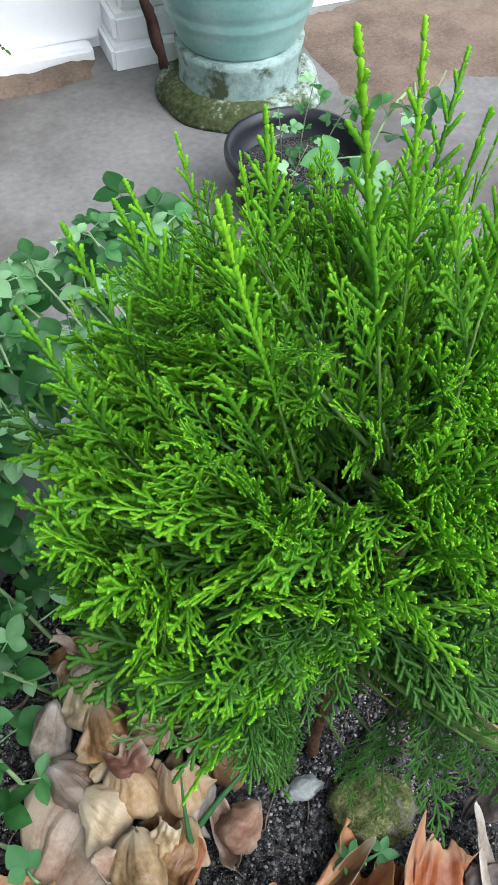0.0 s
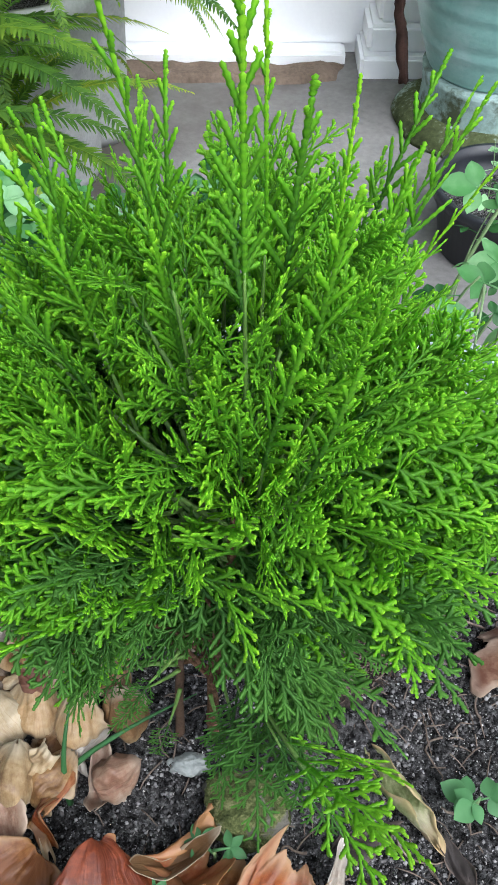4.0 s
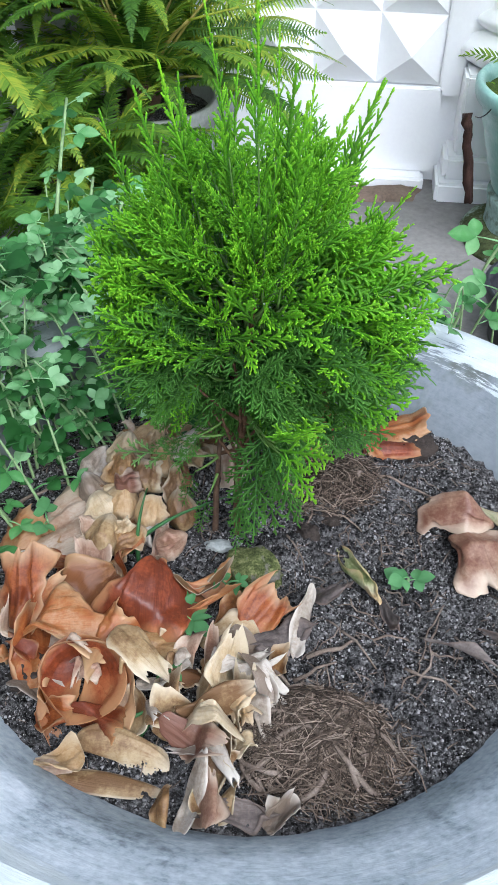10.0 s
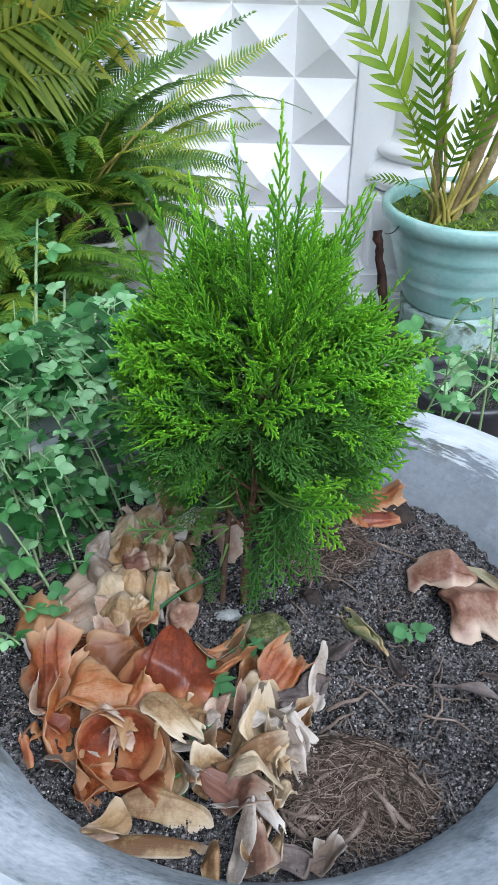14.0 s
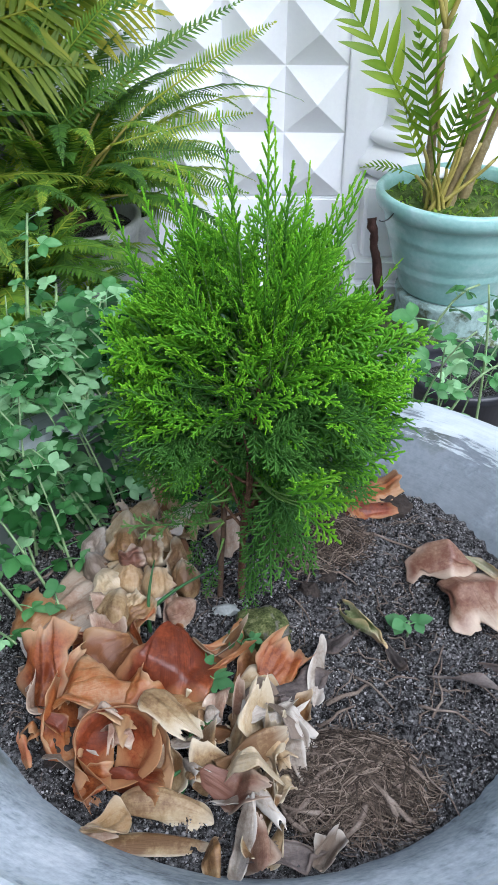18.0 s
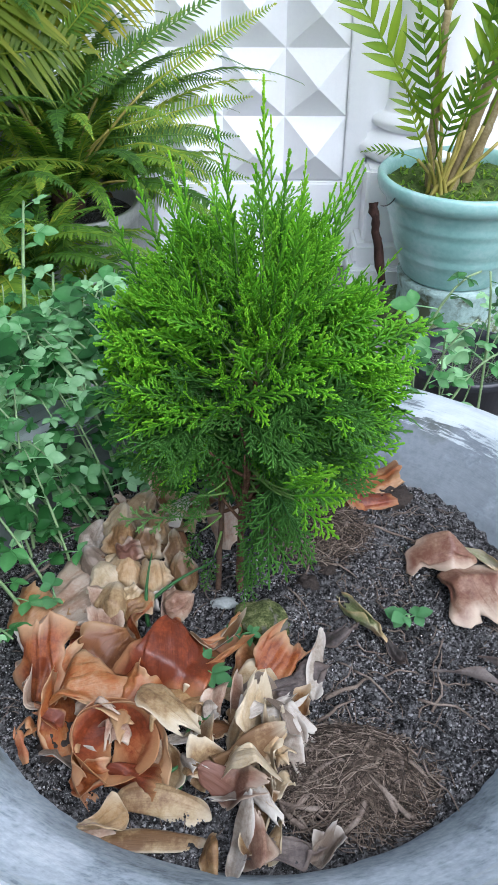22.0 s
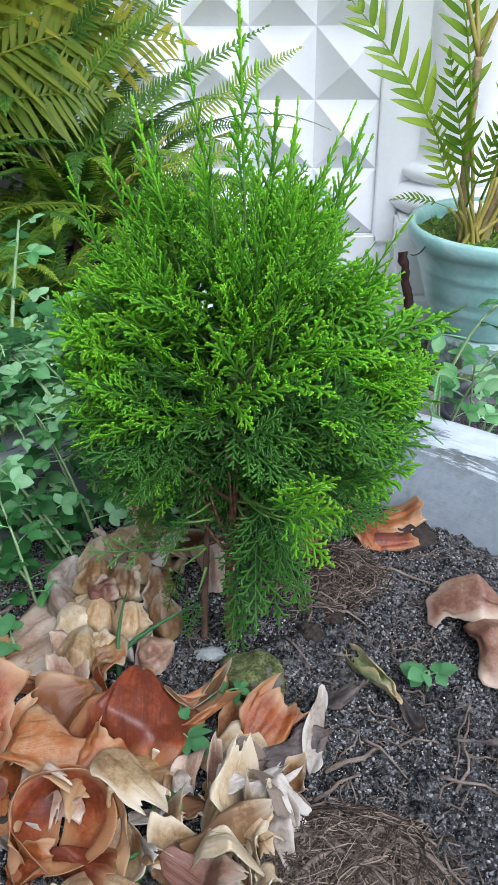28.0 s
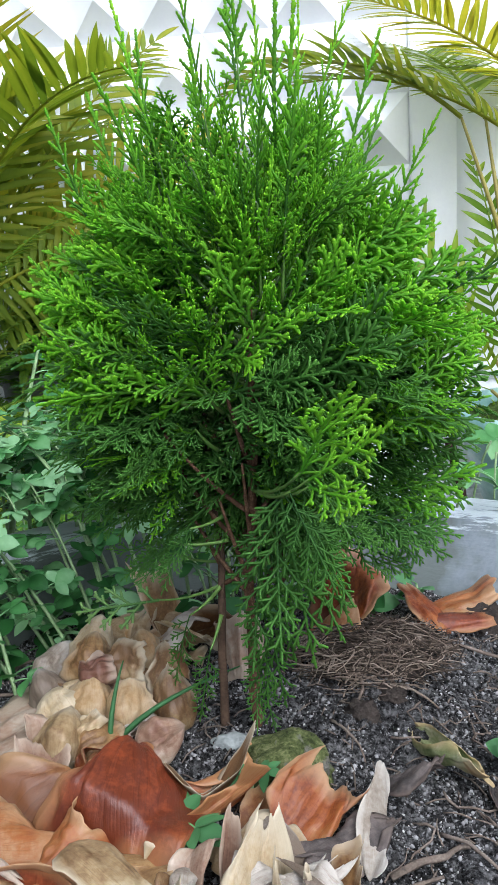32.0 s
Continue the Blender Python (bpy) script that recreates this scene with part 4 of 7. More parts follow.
# drooping sprays round the foot, and the fresh yellow-green spray towards the front
def hang(a, e, tip, mesh, n, face):
    d = Vector(tip) - Vector(e)
    sp = []
    for k in range(n):
        dk = d + Vector((rng.uniform(-1, 1), rng.uniform(-1, 1), rng.uniform(-0.6, 0.6))) * d.length * 0.3 * (k > 0)
        sp.append((0.99 - 0.25 * k / n, mesh[k % len(mesh)], dk, Vector(face) + Vector((rng.uniform(-1, 1), rng.uniform(-1, 1), rng.uniform(-1, 1))) * 0.25, d.length / (0.072 if mesh in (HANG, LOW) else 0.06) * (0.9 if k else 1.0)))
    limb(a, e, sp, 0.0008, M_GREENSTEM)


hang((0.006, 0.0, 0.10), (0.024, -0.040, 0.118), (0.042, -0.070, 0.160), FRESH, 2, (0.2, -1, 0.5))
hang((0.006, 0.0, 0.10), (0.026, -0.042, 0.116), (0.058, -0.072, 0.140), FRESH, 1, (0.1, -1, 0.6))
hang((0.006, 0.0, 0.10), (0.026, -0.042, 0.114), (0.050, -0.080, 0.116), FRESH, 1, (0.1, -1, 0.6))
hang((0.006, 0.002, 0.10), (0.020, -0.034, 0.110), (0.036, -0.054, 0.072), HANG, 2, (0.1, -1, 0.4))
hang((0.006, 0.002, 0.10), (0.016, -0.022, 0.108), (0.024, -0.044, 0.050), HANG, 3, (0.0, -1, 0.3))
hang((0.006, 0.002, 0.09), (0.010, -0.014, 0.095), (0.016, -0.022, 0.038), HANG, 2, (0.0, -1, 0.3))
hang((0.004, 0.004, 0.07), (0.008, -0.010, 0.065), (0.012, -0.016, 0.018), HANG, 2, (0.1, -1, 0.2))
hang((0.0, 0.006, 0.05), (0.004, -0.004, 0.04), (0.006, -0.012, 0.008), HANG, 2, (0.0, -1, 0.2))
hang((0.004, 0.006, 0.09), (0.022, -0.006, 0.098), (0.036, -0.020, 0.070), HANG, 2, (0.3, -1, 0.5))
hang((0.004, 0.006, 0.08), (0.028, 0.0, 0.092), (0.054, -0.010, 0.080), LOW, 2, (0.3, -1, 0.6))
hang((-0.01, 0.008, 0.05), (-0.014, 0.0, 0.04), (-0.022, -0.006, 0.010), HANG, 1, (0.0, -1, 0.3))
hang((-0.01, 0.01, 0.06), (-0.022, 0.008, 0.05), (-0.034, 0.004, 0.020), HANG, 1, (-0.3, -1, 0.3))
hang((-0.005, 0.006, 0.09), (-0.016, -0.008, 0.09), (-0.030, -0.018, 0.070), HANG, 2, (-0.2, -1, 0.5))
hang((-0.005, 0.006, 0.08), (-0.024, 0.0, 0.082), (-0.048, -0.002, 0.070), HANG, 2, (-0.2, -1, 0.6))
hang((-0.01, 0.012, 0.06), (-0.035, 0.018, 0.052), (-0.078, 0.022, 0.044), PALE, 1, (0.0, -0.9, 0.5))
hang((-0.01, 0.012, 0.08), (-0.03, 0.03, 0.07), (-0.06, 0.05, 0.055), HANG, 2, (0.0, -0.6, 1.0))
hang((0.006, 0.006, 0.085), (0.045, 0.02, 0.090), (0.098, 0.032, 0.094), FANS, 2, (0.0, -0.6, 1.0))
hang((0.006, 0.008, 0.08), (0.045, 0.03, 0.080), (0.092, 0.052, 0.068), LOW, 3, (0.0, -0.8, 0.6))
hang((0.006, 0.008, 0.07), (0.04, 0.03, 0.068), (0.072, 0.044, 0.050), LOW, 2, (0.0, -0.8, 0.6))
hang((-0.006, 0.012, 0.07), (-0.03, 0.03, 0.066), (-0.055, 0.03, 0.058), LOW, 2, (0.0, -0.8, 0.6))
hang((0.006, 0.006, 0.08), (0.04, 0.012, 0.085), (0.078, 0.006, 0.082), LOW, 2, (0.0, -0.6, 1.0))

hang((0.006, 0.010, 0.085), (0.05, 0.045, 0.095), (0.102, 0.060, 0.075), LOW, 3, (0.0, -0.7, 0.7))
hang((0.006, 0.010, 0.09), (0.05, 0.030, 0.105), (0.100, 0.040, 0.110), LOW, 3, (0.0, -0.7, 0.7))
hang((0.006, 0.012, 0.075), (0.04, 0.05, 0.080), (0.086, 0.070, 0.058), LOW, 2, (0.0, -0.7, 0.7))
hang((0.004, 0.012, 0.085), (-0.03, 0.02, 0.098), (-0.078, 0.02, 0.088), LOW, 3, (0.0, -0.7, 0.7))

# ---- dry skins and litter ----
NZ = np.vectorize(lambda a, b, c: noise.noise((a, b, c)))


def lay(name, P, at, head, tilt, roll, lift, mat, seed, thick, label, cat, group):
    vs, fs, uv = sheet_grid(P, thick)
    m = Euler((radians(tilt), radians(roll), radians(head - 90)), "XYZ").to_matrix()
    vs = np.array(vs) @ np.array(m).T
    vs[:, 2] -= np.percentile(vs[:, 2], 3)
    uv[:, 2] = seed
    ob = link(name, vs, fs, mat, attrs={"skin": ("FLOAT_VECTOR", uv)})
    ob.location = (at[0], at[1], soil_z(at[0], at[1]) + lift)
    return tagged(ob, label, cat, group)


def peel(name, at, head, l, w, mat, label, cat, group="", curl=0.8, bend=0.5, base=0.35, tip=0.15, ruffle=0.2, tilt=0.0, roll=0.0, lift=0.002, seed=0, thick=0.00016, nu=32, nv=27, fan=False, folds=3, torn=1.0, ribs=1.0):
    """A dry, brittle skin: torn outline, sharp creases, pleats along its veins, rims that roll in and out."""
    g = random.Random(seed * 7 + 3)
    o1, o2 = g.uniform(0, 50), g.uniform(0, 50)
    U, V = np.meshgrid(np.linspace(0, 1, nu), np.linspace(-1, 1, nv), indexing="ij")
    peak = g.uniform(0.42, 0.6)
    if fan:
        hw = base * 0.6 + (1 - base * 0.6) * np.sin(np.pi / 2 * np.minimum(1, U / 0.72))
        hw *= 1 - 0.22 * np.clip((U - 0.75) / 0.25, 0, 1) ** 2
    else:
        k = np.where(U < peak, U / peak, (1 - U) / (1 - peak))
        end = np.where(U < peak, base, tip)
        hw = end + (1 - end) * np.sin(np.minimum(1, k) * np.pi / 2) ** 0.85
    S = np.sign(V)
    hw = hw * (1 + torn * (0.16 * NZ(U * 2.6 + o1, S * 3 + o2, 0.5) + 0.10 * NZ(U * 8 + o1, S * 3 + o2, 2.5) + 0.06 * NZ(U * 21 + o1, S * 3 + o2, 5.5)))
    X = w / 2 * hw * V
    tear = 0.14 * NZ(V * 1.6 + o2, o1 + U * 0, 1.5) + 0.09 * NZ(V * 4.5 + o2, o1 + U * 0, 3.5) + 0.05 * NZ(V * 12 + o2, o1 + U * 0, 6.5)
    Y = l * (U - (0.16 if fan else 0.05) * V ** 2 * U + torn * tear * (U ** 3 - 0.6 * (1 - U) ** 3))
    X = X + 0.16 * w * NZ(U * 1.8 + o2, o1 + U * 0, 8.5)
    Z = ruffle * 0.42 * w * NZ(U * 1.7 + o1, V * 1.2 + o2, 1.7)
    for _ in range(folds):
        t = g.uniform(-0.75, 0.75) + (1.57 if g.random() < 0.25 else 0.0)
        s = (X - g.uniform(-0.3, 0.3) * w) * math.cos(t) + (Y - g.uniform(0.25, 0.75) * l) * math.sin(t)
        Z = Z + g.choice((-1, 1)) * g.uniform(0.25, 0.6) * (np.sqrt(s * s + 0.0007 ** 2) - 0.0007)
    Z = Z + 0.05 * w * (1 - 2.6 * np.abs(NZ(U * 2.6 + o2, V * 1.9 + o1, 4.4))) + 0.03 * w * (1 - 2.6 * np.abs(NZ(U * 6 + o2, V * 5 + o1, 7.4))) + 0.010 * w * NZ(U * 14 + o2, V * 11 + o1, 3.4)
    Z = Z + 0.016 * ribs * w * np.cos(V * g.uniform(9, 14) + 2.5 * NZ(U * 1.2 + o1, V, 9.1)) * np.sin(np.pi * np.clip(U * 0.9 + 0.1, 0, 1))
    rim = np.clip((np.abs(V) - 0.55) / 0.45, 0, 1) ** 2
    roll_in = NZ(U * 2.3 + o1, S * 2 + o2, 11.2) + 0.35 * g.choice((-1, 1))
    Z = Z + 0.34 * w * rim * roll_in
    X = X - 0.12 * w * rim * S * np.abs(roll_in)
    far = np.clip((U - 0.72) / 0.28, 0, 1) ** 2
    Z = Z + 0.22 * l * far * (NZ(V * 1.5 + o2, o1 + U * 0, 13.3) + 0.15)
    if abs(curl) > 0.02:
        sg = 1 if curl > 0 else -1
        r = w / 2 / abs(curl)
        X, Z = (r - sg * Z) * np.sin(X / r), sg * (r - (r - sg * Z) * np.cos(X / r))
    Y = Y - l / 2
    if abs(bend) > 0.02:
        R = l / bend
        Y, Z = (R - Z) * np.sin(Y / R), R - (R - Z) * np.cos(Y / R)
    return lay(name, np.stack([X, Y, Z], 2), at, head, tilt, roll, lift, mat, seed, thick, label, cat, group)


def shell(name, at, head, L, W, mat, label, cat, group="", arc=1.2, t0=0.2, t1=1.7, up=1, tilt=0.0, roll=0.0, lift=0.001, seed=0, torn=1.0, crump=1.0, flare=0.5, hook=0.0, nu=34, nv=33, thick=0.00018, point=0.85, flat=0.75, folds=2, slope=0.5, taper=0.0, rib=1.0):
    """A torn piece of a dry bulb coat: part of a drawn-out globe whose ribs meet at its pole (v = longitude up to arc, u = from t0 to t1 along it)."""
    g = random.Random(seed * 17 + 5)
    o1, o2 = g.uniform(0, 50), g.uniform(0, 50)
    U, V = np.meshgrid(np.linspace(0, 1, nu), np.linspace(-1, 1, nv), indexing="ij")
    S = np.sign(V)
    edge = 1 + torn * (0.26 * NZ(U * 2.1 + o1, S * 3 + o2, 0.5) + 0.14 * NZ(U * 6 + o1, S * 3 + o2, 2.5) + 0.05 * NZ(U * 16 + o1, S * 3 + o2, 5.5))
    tear = 0.36 * NZ(V * 1.3 + o2, o1 + U * 0, 1.5) + 0.11 * NZ(V * 4 + o2, o1 + U * 0, 3.5) + 0.035 * NZ(V * 12 + o2, o1 + U * 0, 6.5)
    TH = t0 + (t1 - t0) * U * (1 + torn * tear * U ** 1.5 * (0.35 if t1 > 2.6 else 1.0))
    A = arc * V * edge * (1 - 0.25 * U * torn * NZ(U * 1.3 + o1, o2 + U * 0, 8.8))
    rr = (np.abs(np.sin(TH)) ** point + 0.03) * (1 - taper * U)
    R = W / 2 / math.sin(min(arc, 1.5))
    wave = 0.34 * NZ(U * 1.8 + o1, V * 1.5 + o2, 1.7) + 0.16 * (1 - 3 * np.abs(NZ(U * 2.2 + o2, V * 2.1 + o1, 4.4))) + 0.08 * (1 - 3 * np.abs(NZ(U * 5 + o2, V * 4.5 + o1, 7.4))) + 0.02 * NZ(U * 15 + o2, V * 12 + o1, 3.4)
    ribs = 0.014 * rib * np.cos(V * g.uniform(10, 16) + 2.0 * NZ(U * 1.2 + o1, V, 9.1))
    side = np.clip((np.abs(V) - 0.6) / 0.4, 0, 1) ** 2
    lip = np.clip((U - 0.7) / 0.3, 0, 1) ** 2
    turn = NZ(U * 1.9 + o1, S * 2 + o2, 11.2) * 1.7
    turn2 = NZ(V * 1.4 + o2, o1 + U * 0, 13.3) * 1.7
    k = 1 + crump * wave + ribs + flare * (side * turn * 0.9 + lip * turn2 * 0.9)
    lo, hi = math.cos(t0), math.cos(min(t1, 3.1))
    Y = L * ((lo - np.cos(np.clip(TH, 0, 3.14))) / (lo - hi) - 0.5) + 0.05 * L * NZ(U * 2 + o1, V * 1.4 + o2, 15.1) * crump
    X = R * rr * k * np.sin(A) + hook * L * (U - 0.5) ** 2
    Z = R * rr * k * (np.cos(A) - 0.5) + 0.10 * L * NZ(U * 1.2 + o2, V * 0.6, 17.1) * crump
    Z = Z * flat
    for _ in range(folds):
        t = g.uniform(-0.6, 0.6) + (1.57 if g.random() < 0.3 else 0.0)
        q = (X - g.uniform(-0.3, 0.3) * W) * math.cos(t) + (Y - g.uniform(-0.25, 0.25) * L) * math.sin(t)
        Z = Z + g.choice((-1, 1)) * crump * slope * g.uniform(0.6, 1.4) * (np.sqrt(q * q + 0.0006 ** 2) - 0.0006)
    P = np.stack([X, Y, Z * up], 2)
    return lay(name, P, at, head, tilt, roll, lift, mat, seed, thick, label, cat, group)


GO, GG = "onion skins on the soil", "garlic skins on the soil"
COUNT = itertools.count(1)


def lay_onion(x, y, h, l, w, mt, arc, t0, t1, up, ti, ro, li, what, **more):
    shell("onion_skin", (x, y), h, l, w, mt, what, "onion skin", GO, arc, t0, t1, up, ti, ro, li, next(COUNT), **more)


lay_onion(-0.036, -0.051, -86, 0.045, 0.046, M_ONIONRED, 1.15, 0.10, 1.6, 1, -30, 0, 0.002, "large russet onion skin standing as a ribbed dome", crump=0.75, torn=0.7, flare=1.2, nu=40, nv=49, flat=0.62, point=1.05, rib=2.6)
lay_onion(-0.068, -0.045, -118, 0.044, 0.044, M_OLIVE, 1.0, 0.15, 1.5, 1, -24, -8, 0.003, "olive-tan onion skin folded beside a russet dome", crump=0.9, torn=0.8, flare=0.8)
lay_onion(-0.012, -0.041, 24, 0.040, 0.022, M_ONIONRED, 1.1, 0.5, 2.2, -1, 12, -12, 0.001, "narrow russet onion skin curling upward", flare=0.9)
lay_onion(-0.101, -0.050, 80, 0.040, 0.020, M_ONION, 0.75, 0.7, 2.0, 1, 40, -10, 0.002, "tall pinkish-orange onion skin leaning outward", torn=0.8)
lay_onion(-0.092, -0.060, 62, 0.034, 0.016, M_ONION, 0.9, 0.5, 2.2, -1, 34, 20, 0.002, "narrow orange onion skin fold")
lay_onion(-0.062, -0.085, -82, 0.019, 0.040, M_ONION, 2.85, 0.12, 1.7, 1, 66, 0, -0.003, "cup-shaped orange onion skin with dark inside", crump=0.5, torn=0.75, flare=0.55, nu=36, nv=81, flat=1.0, folds=0)
lay_onion(-0.062, -0.086, -90, 0.013, 0.037, M_ONIONRED, 3.1, 0.04, 1.5, 1, 74, 0, 0.003, "inner russet onion coat nested in a cup", crump=0.3, torn=0.3, flare=0.3, nu=30, nv=71, flat=1.0, folds=0)
lay_onion(-0.088, -0.080, 104, 0.040, 0.024, M_ONION, 1.1, 0.5, 2.4, -1, 26, 34, 0.001, "orange onion skin crescent curling round a cup", flare=0.8)
lay_onion(-0.078, -0.067, 15, 0.038, 0.024, M_ONION, 1.2, 0.4, 2.2, 1, 12, -20, 0.008, "bright orange onion skin arched over a cup", flare=0.9)
lay_onion(-0.052, -0.068, 52, 0.028, 0.022, M_ONION, 0.9, 0.6, 1.9, 1, 20, 10, 0.006, "pale orange onion skin with ragged lip", flare=0.9)
lay_onion(-0.026, -0.069, 12, 0.030, 0.024, M_TAN, 1.1, 0.5, 2.2, 1, 6, 8, 0.004, "pale tan onion skin beside an orange flap")
lay_onion(-0.050, -0.113, -20, 0.026, 0.014, M_ONIONRED, 1.2, 0.4, 2.3, 1, 4, 22, 0.000, "brown onion skin rim at the cup's foot", flare=0.9)
lay_onion(-0.070, -0.113, 12, 0.022, 0.014, M_ONION, 1.2, 0.3, 2.2, -1, 8, 20, 0.000, "orange-brown broken onion skin piece")
lay_onion(-0.093, 0.000, 40, 0.050, 0.050, M_PINK, 0.8, 0.45, 2.1, 1, 2, 0, 0.001, "broad papery pink-brown onion skin lying flat", crump=0.6, flat=0.45)
lay_onion(-0.121, -0.004, 70, 0.032, 0.026, M_ONION, 1.0, 0.4, 2.0, 1, 10, 0, 0.001, "small orange onion skin scrap")
lay_onion(-0.108, -0.008, 20, 0.026, 0.018, M_OLIVE, 1.1, 0.4, 2.0, 1, 10, 14, 0.004, "tan onion skin fold")
lay_onion(-0.084, -0.017, 12, 0.032, 0.011, M_ONION, 1.5, 0.9, 2.2, 1, 0, 0, 0.002, "rolled strip of tan onion skin", crump=0.3, torn=0.3, flare=0.1)
lay_onion(-0.074, -0.022, 110, 0.022, 0.014, M_PINK, 1.1, 0.4, 2.2, 1, 22, 0, 0.002, "small reddish onion skin curl")
lay_onion(-0.088, -0.030, 70, 0.022, 0.016, M_ONIONRED, 1.1, 0.4, 2.2, -1, 20, 0, 0.002, "small dark red onion skin curl")
lay_onion(0.074, 0.100, 118, 0.034, 0.022, M_ONION, 1.0, 0.4, 2.2, 1, 12, 18, 0.002, "orange onion skin by the planter's inner wall", flare=0.45, torn=0.6, folds=1, slope=0.3, crump=0.8, rib=2.0)
lay_onion(0.092, 0.112, 15, 0.038, 0.026, M_ONION, 0.9, 0.4, 2.0, 1, 16, -14, 0.004, "bright orange onion skin folded by the planter's inner wall", flare=0.45, torn=0.6, folds=1, slope=0.3, crump=0.8, rib=2.0)
lay_onion(0.086, 0.094, 8, 0.036, 0.013, M_ONIONRED, 1.5, 0.6, 2.4, 1, 0, 0, 0.001, "rolled dark red onion skin", crump=0.4, torn=0.4, flare=0.2)
lay_onion(0.038, 0.092, 80, 0.034, 0.026, M_ONION, 1.0, 0.4, 2.0, 1, 34, 0, 0.001, "orange onion skin behind the trunk")
lay_onion(0.030, 0.072, 30, 0.024, 0.016, M_ONION, 1.0, 0.4, 2.2, 1, 20, 0, 0.001, "small orange onion skin behind the trunk")
lay_onion(-0.010, 0.052, 88, 0.026, 0.018, M_PINK, 0.8, 0.5, 1.7, 1, 52, 0, 0.004, "pink onion skin standing behind the trunk", torn=0.7)
lay_onion(0.126, 0.044, 172, 0.038, 0.024, M_PINK, 1.2, 0.4, 2.4, 1, 4, 12, 0.001, "crumpled pinkish-brown onion skin", crump=1.3, flare=1.1, folds=2, slope=0.4, rib=2.0)
lay_onion(0.134, 0.008, -62, 0.046, 0.028, M_PINK, 1.0, 0.3, 2.5, 1, 2, -6, 0.001, "broad pale pink onion skin with torn edge", torn=0.7, crump=1.1, flare=1.0, folds=2, slope=0.35, rib=2.0)
lay_onion(-0.060, -0.089, 40, 0.011, 0.010, M_PINK, 1.4, 0.3, 2.6, 1, 10, 0, 0.008, "small crumpled scrap inside the onion cup", crump=1.4, nu=18, nv=19)
lay_onion(0.020, -0.044, 62, 0.030, 0.026, M_ONION, 1.1, 0.2, 1.9, 1, 22, 12, 0.002, "brown-orange onion skin dome", crump=0.7)
lay_onion(0.004, -0.044, 50, 0.026, 0.010, M_OLIVE, 1.0, 0.3, 2.4, -1, 10, 0, 0.002, "narrow brown onion skin strip")

COUNT = itertools.count(41)


def lay_garlic(x, y, h, l, w, mt, arc, up, ti, ro, li, what, t1=2.9, **more):
    k = next(COUNT)
    kw = dict(crump=1.1, flare=1.0, folds=3, slope=0.75, taper=0.5, point=1.1, flat=0.7)
    kw.update(more)
    shell("garlic_skin", (x, y), h, l * 0.92, w * 0.95, mt, what, "garlic skin", GG, arc * 0.9, 0.12, t1, -up if k % 3 == 1 else up, ti * 0.62, ro, li, k, **kw)


lay_garlic(0.007, -0.062, 14, 0.034, 0.024, M_CREAM, 1.2, 1, 4, 6, 0.003, "cream garlic skin shaped like a clove", crump=0.5, torn=0.5)
lay_garlic(0.010, -0.070, 16, 0.030, 0.016, M_WHITE, 1.1, 1, 2, 0, 0.001, "striped pale garlic skin under a cream one")
lay_garlic(-0.010, -0.034, 16, 0.034, 0.010, M_CREAM, 1.0, 1, 6, 0, 0.005, "thin arched greenish-cream garlic strip")
lay_garlic(-0.010, -0.072, 75, 0.028, 0.012, M_PINK, 1.2, 1, 24, 0, 0.002, "narrow pinkish garlic skin", flare=1.0)
lay_garlic(-0.003, -0.078, 110, 0.028, 0.010, M_PINK, 1.2, -1, 20, 10, 0.002, "narrow curled pinkish garlic skin", flare=1.0)
lay_garlic(-0.006, -0.084, 30, 0.024, 0.012, M_TAN, 1.1, -1, 10, 0, 0.001, "tan garlic skin curl")
lay_garlic(0.016, -0.080, 28, 0.032, 0.022, M_WHITE, 0.9, 1, 16, -10, 0.012, "white papery garlic skin on a heap", t1=2.0, flare=1.0)
lay_garlic(0.026, -0.090, -62, 0.034, 0.012, M_WHITE, 1.1, 1, -6, 12, 0.009, "white curled garlic skin strip", hook=0.6)
lay_garlic(0.008, -0.086, 84, 0.034, 0.018, M_CREAM, 1.0, 1, 40, 8, 0.006, "cream papery garlic skin standing up", t1=2.2)
lay_garlic(0.022, -0.088, -20, 0.026, 0.018, M_WHITE, 0.9, 1, 10, 0, 0.010, "white torn garlic skin", t1=2.0, flare=1.1)
lay_garlic(0.018, -0.094, 100, 0.024, 0.018, M_CREAM, 1.2, -1, 30, 0, 0.004, "cream garlic skin cup in a heap", t1=2.0)
lay_garlic(0.031, -0.077, 40, 0.016, 0.013, M_TAN, 1.0, 1, 16, 0, 0.006, "tan garlic skin tip", t1=2.0)
lay_garlic(0.000, -0.092, 78, 0.038, 0.013, M_CREAM, 1.1, 1, 34, -8, 0.004, "cream garlic skin leaning on the heap", hook=0.4)
lay_garlic(-0.034, -0.081, -38, 0.040, 0.026, M_CREAM, 0.8, 1, -6, 12, 0.014, "pale cream garlic skin flap", t1=2.2, crump=0.6)
lay_garlic(-0.036, -0.106, 92, 0.028, 0.024, M_CREAM, 1.5, 1, 26, 0, 0.002, "cream-coloured garlic skin shell", crump=0.5, torn=0.5)
lay_garlic(-0.018, -0.102, 70, 0.032, 0.018, M_CREAM, 1.1, 1, 32, 6, 0.003, "cream garlic skin shell", flare=0.9)
lay_garlic(-0.010, -0.110, 20, 0.026, 0.016, M_CREAM, 1.1, 1, 12, 0, 0.002, "ragged cream garlic skin piece", t1=2.2)
lay_garlic(-0.022, -0.090, 30, 0.030, 0.014, M_WHITE, 1.0, 1, 6, 0, 0.007, "pale garlic skin fragment")
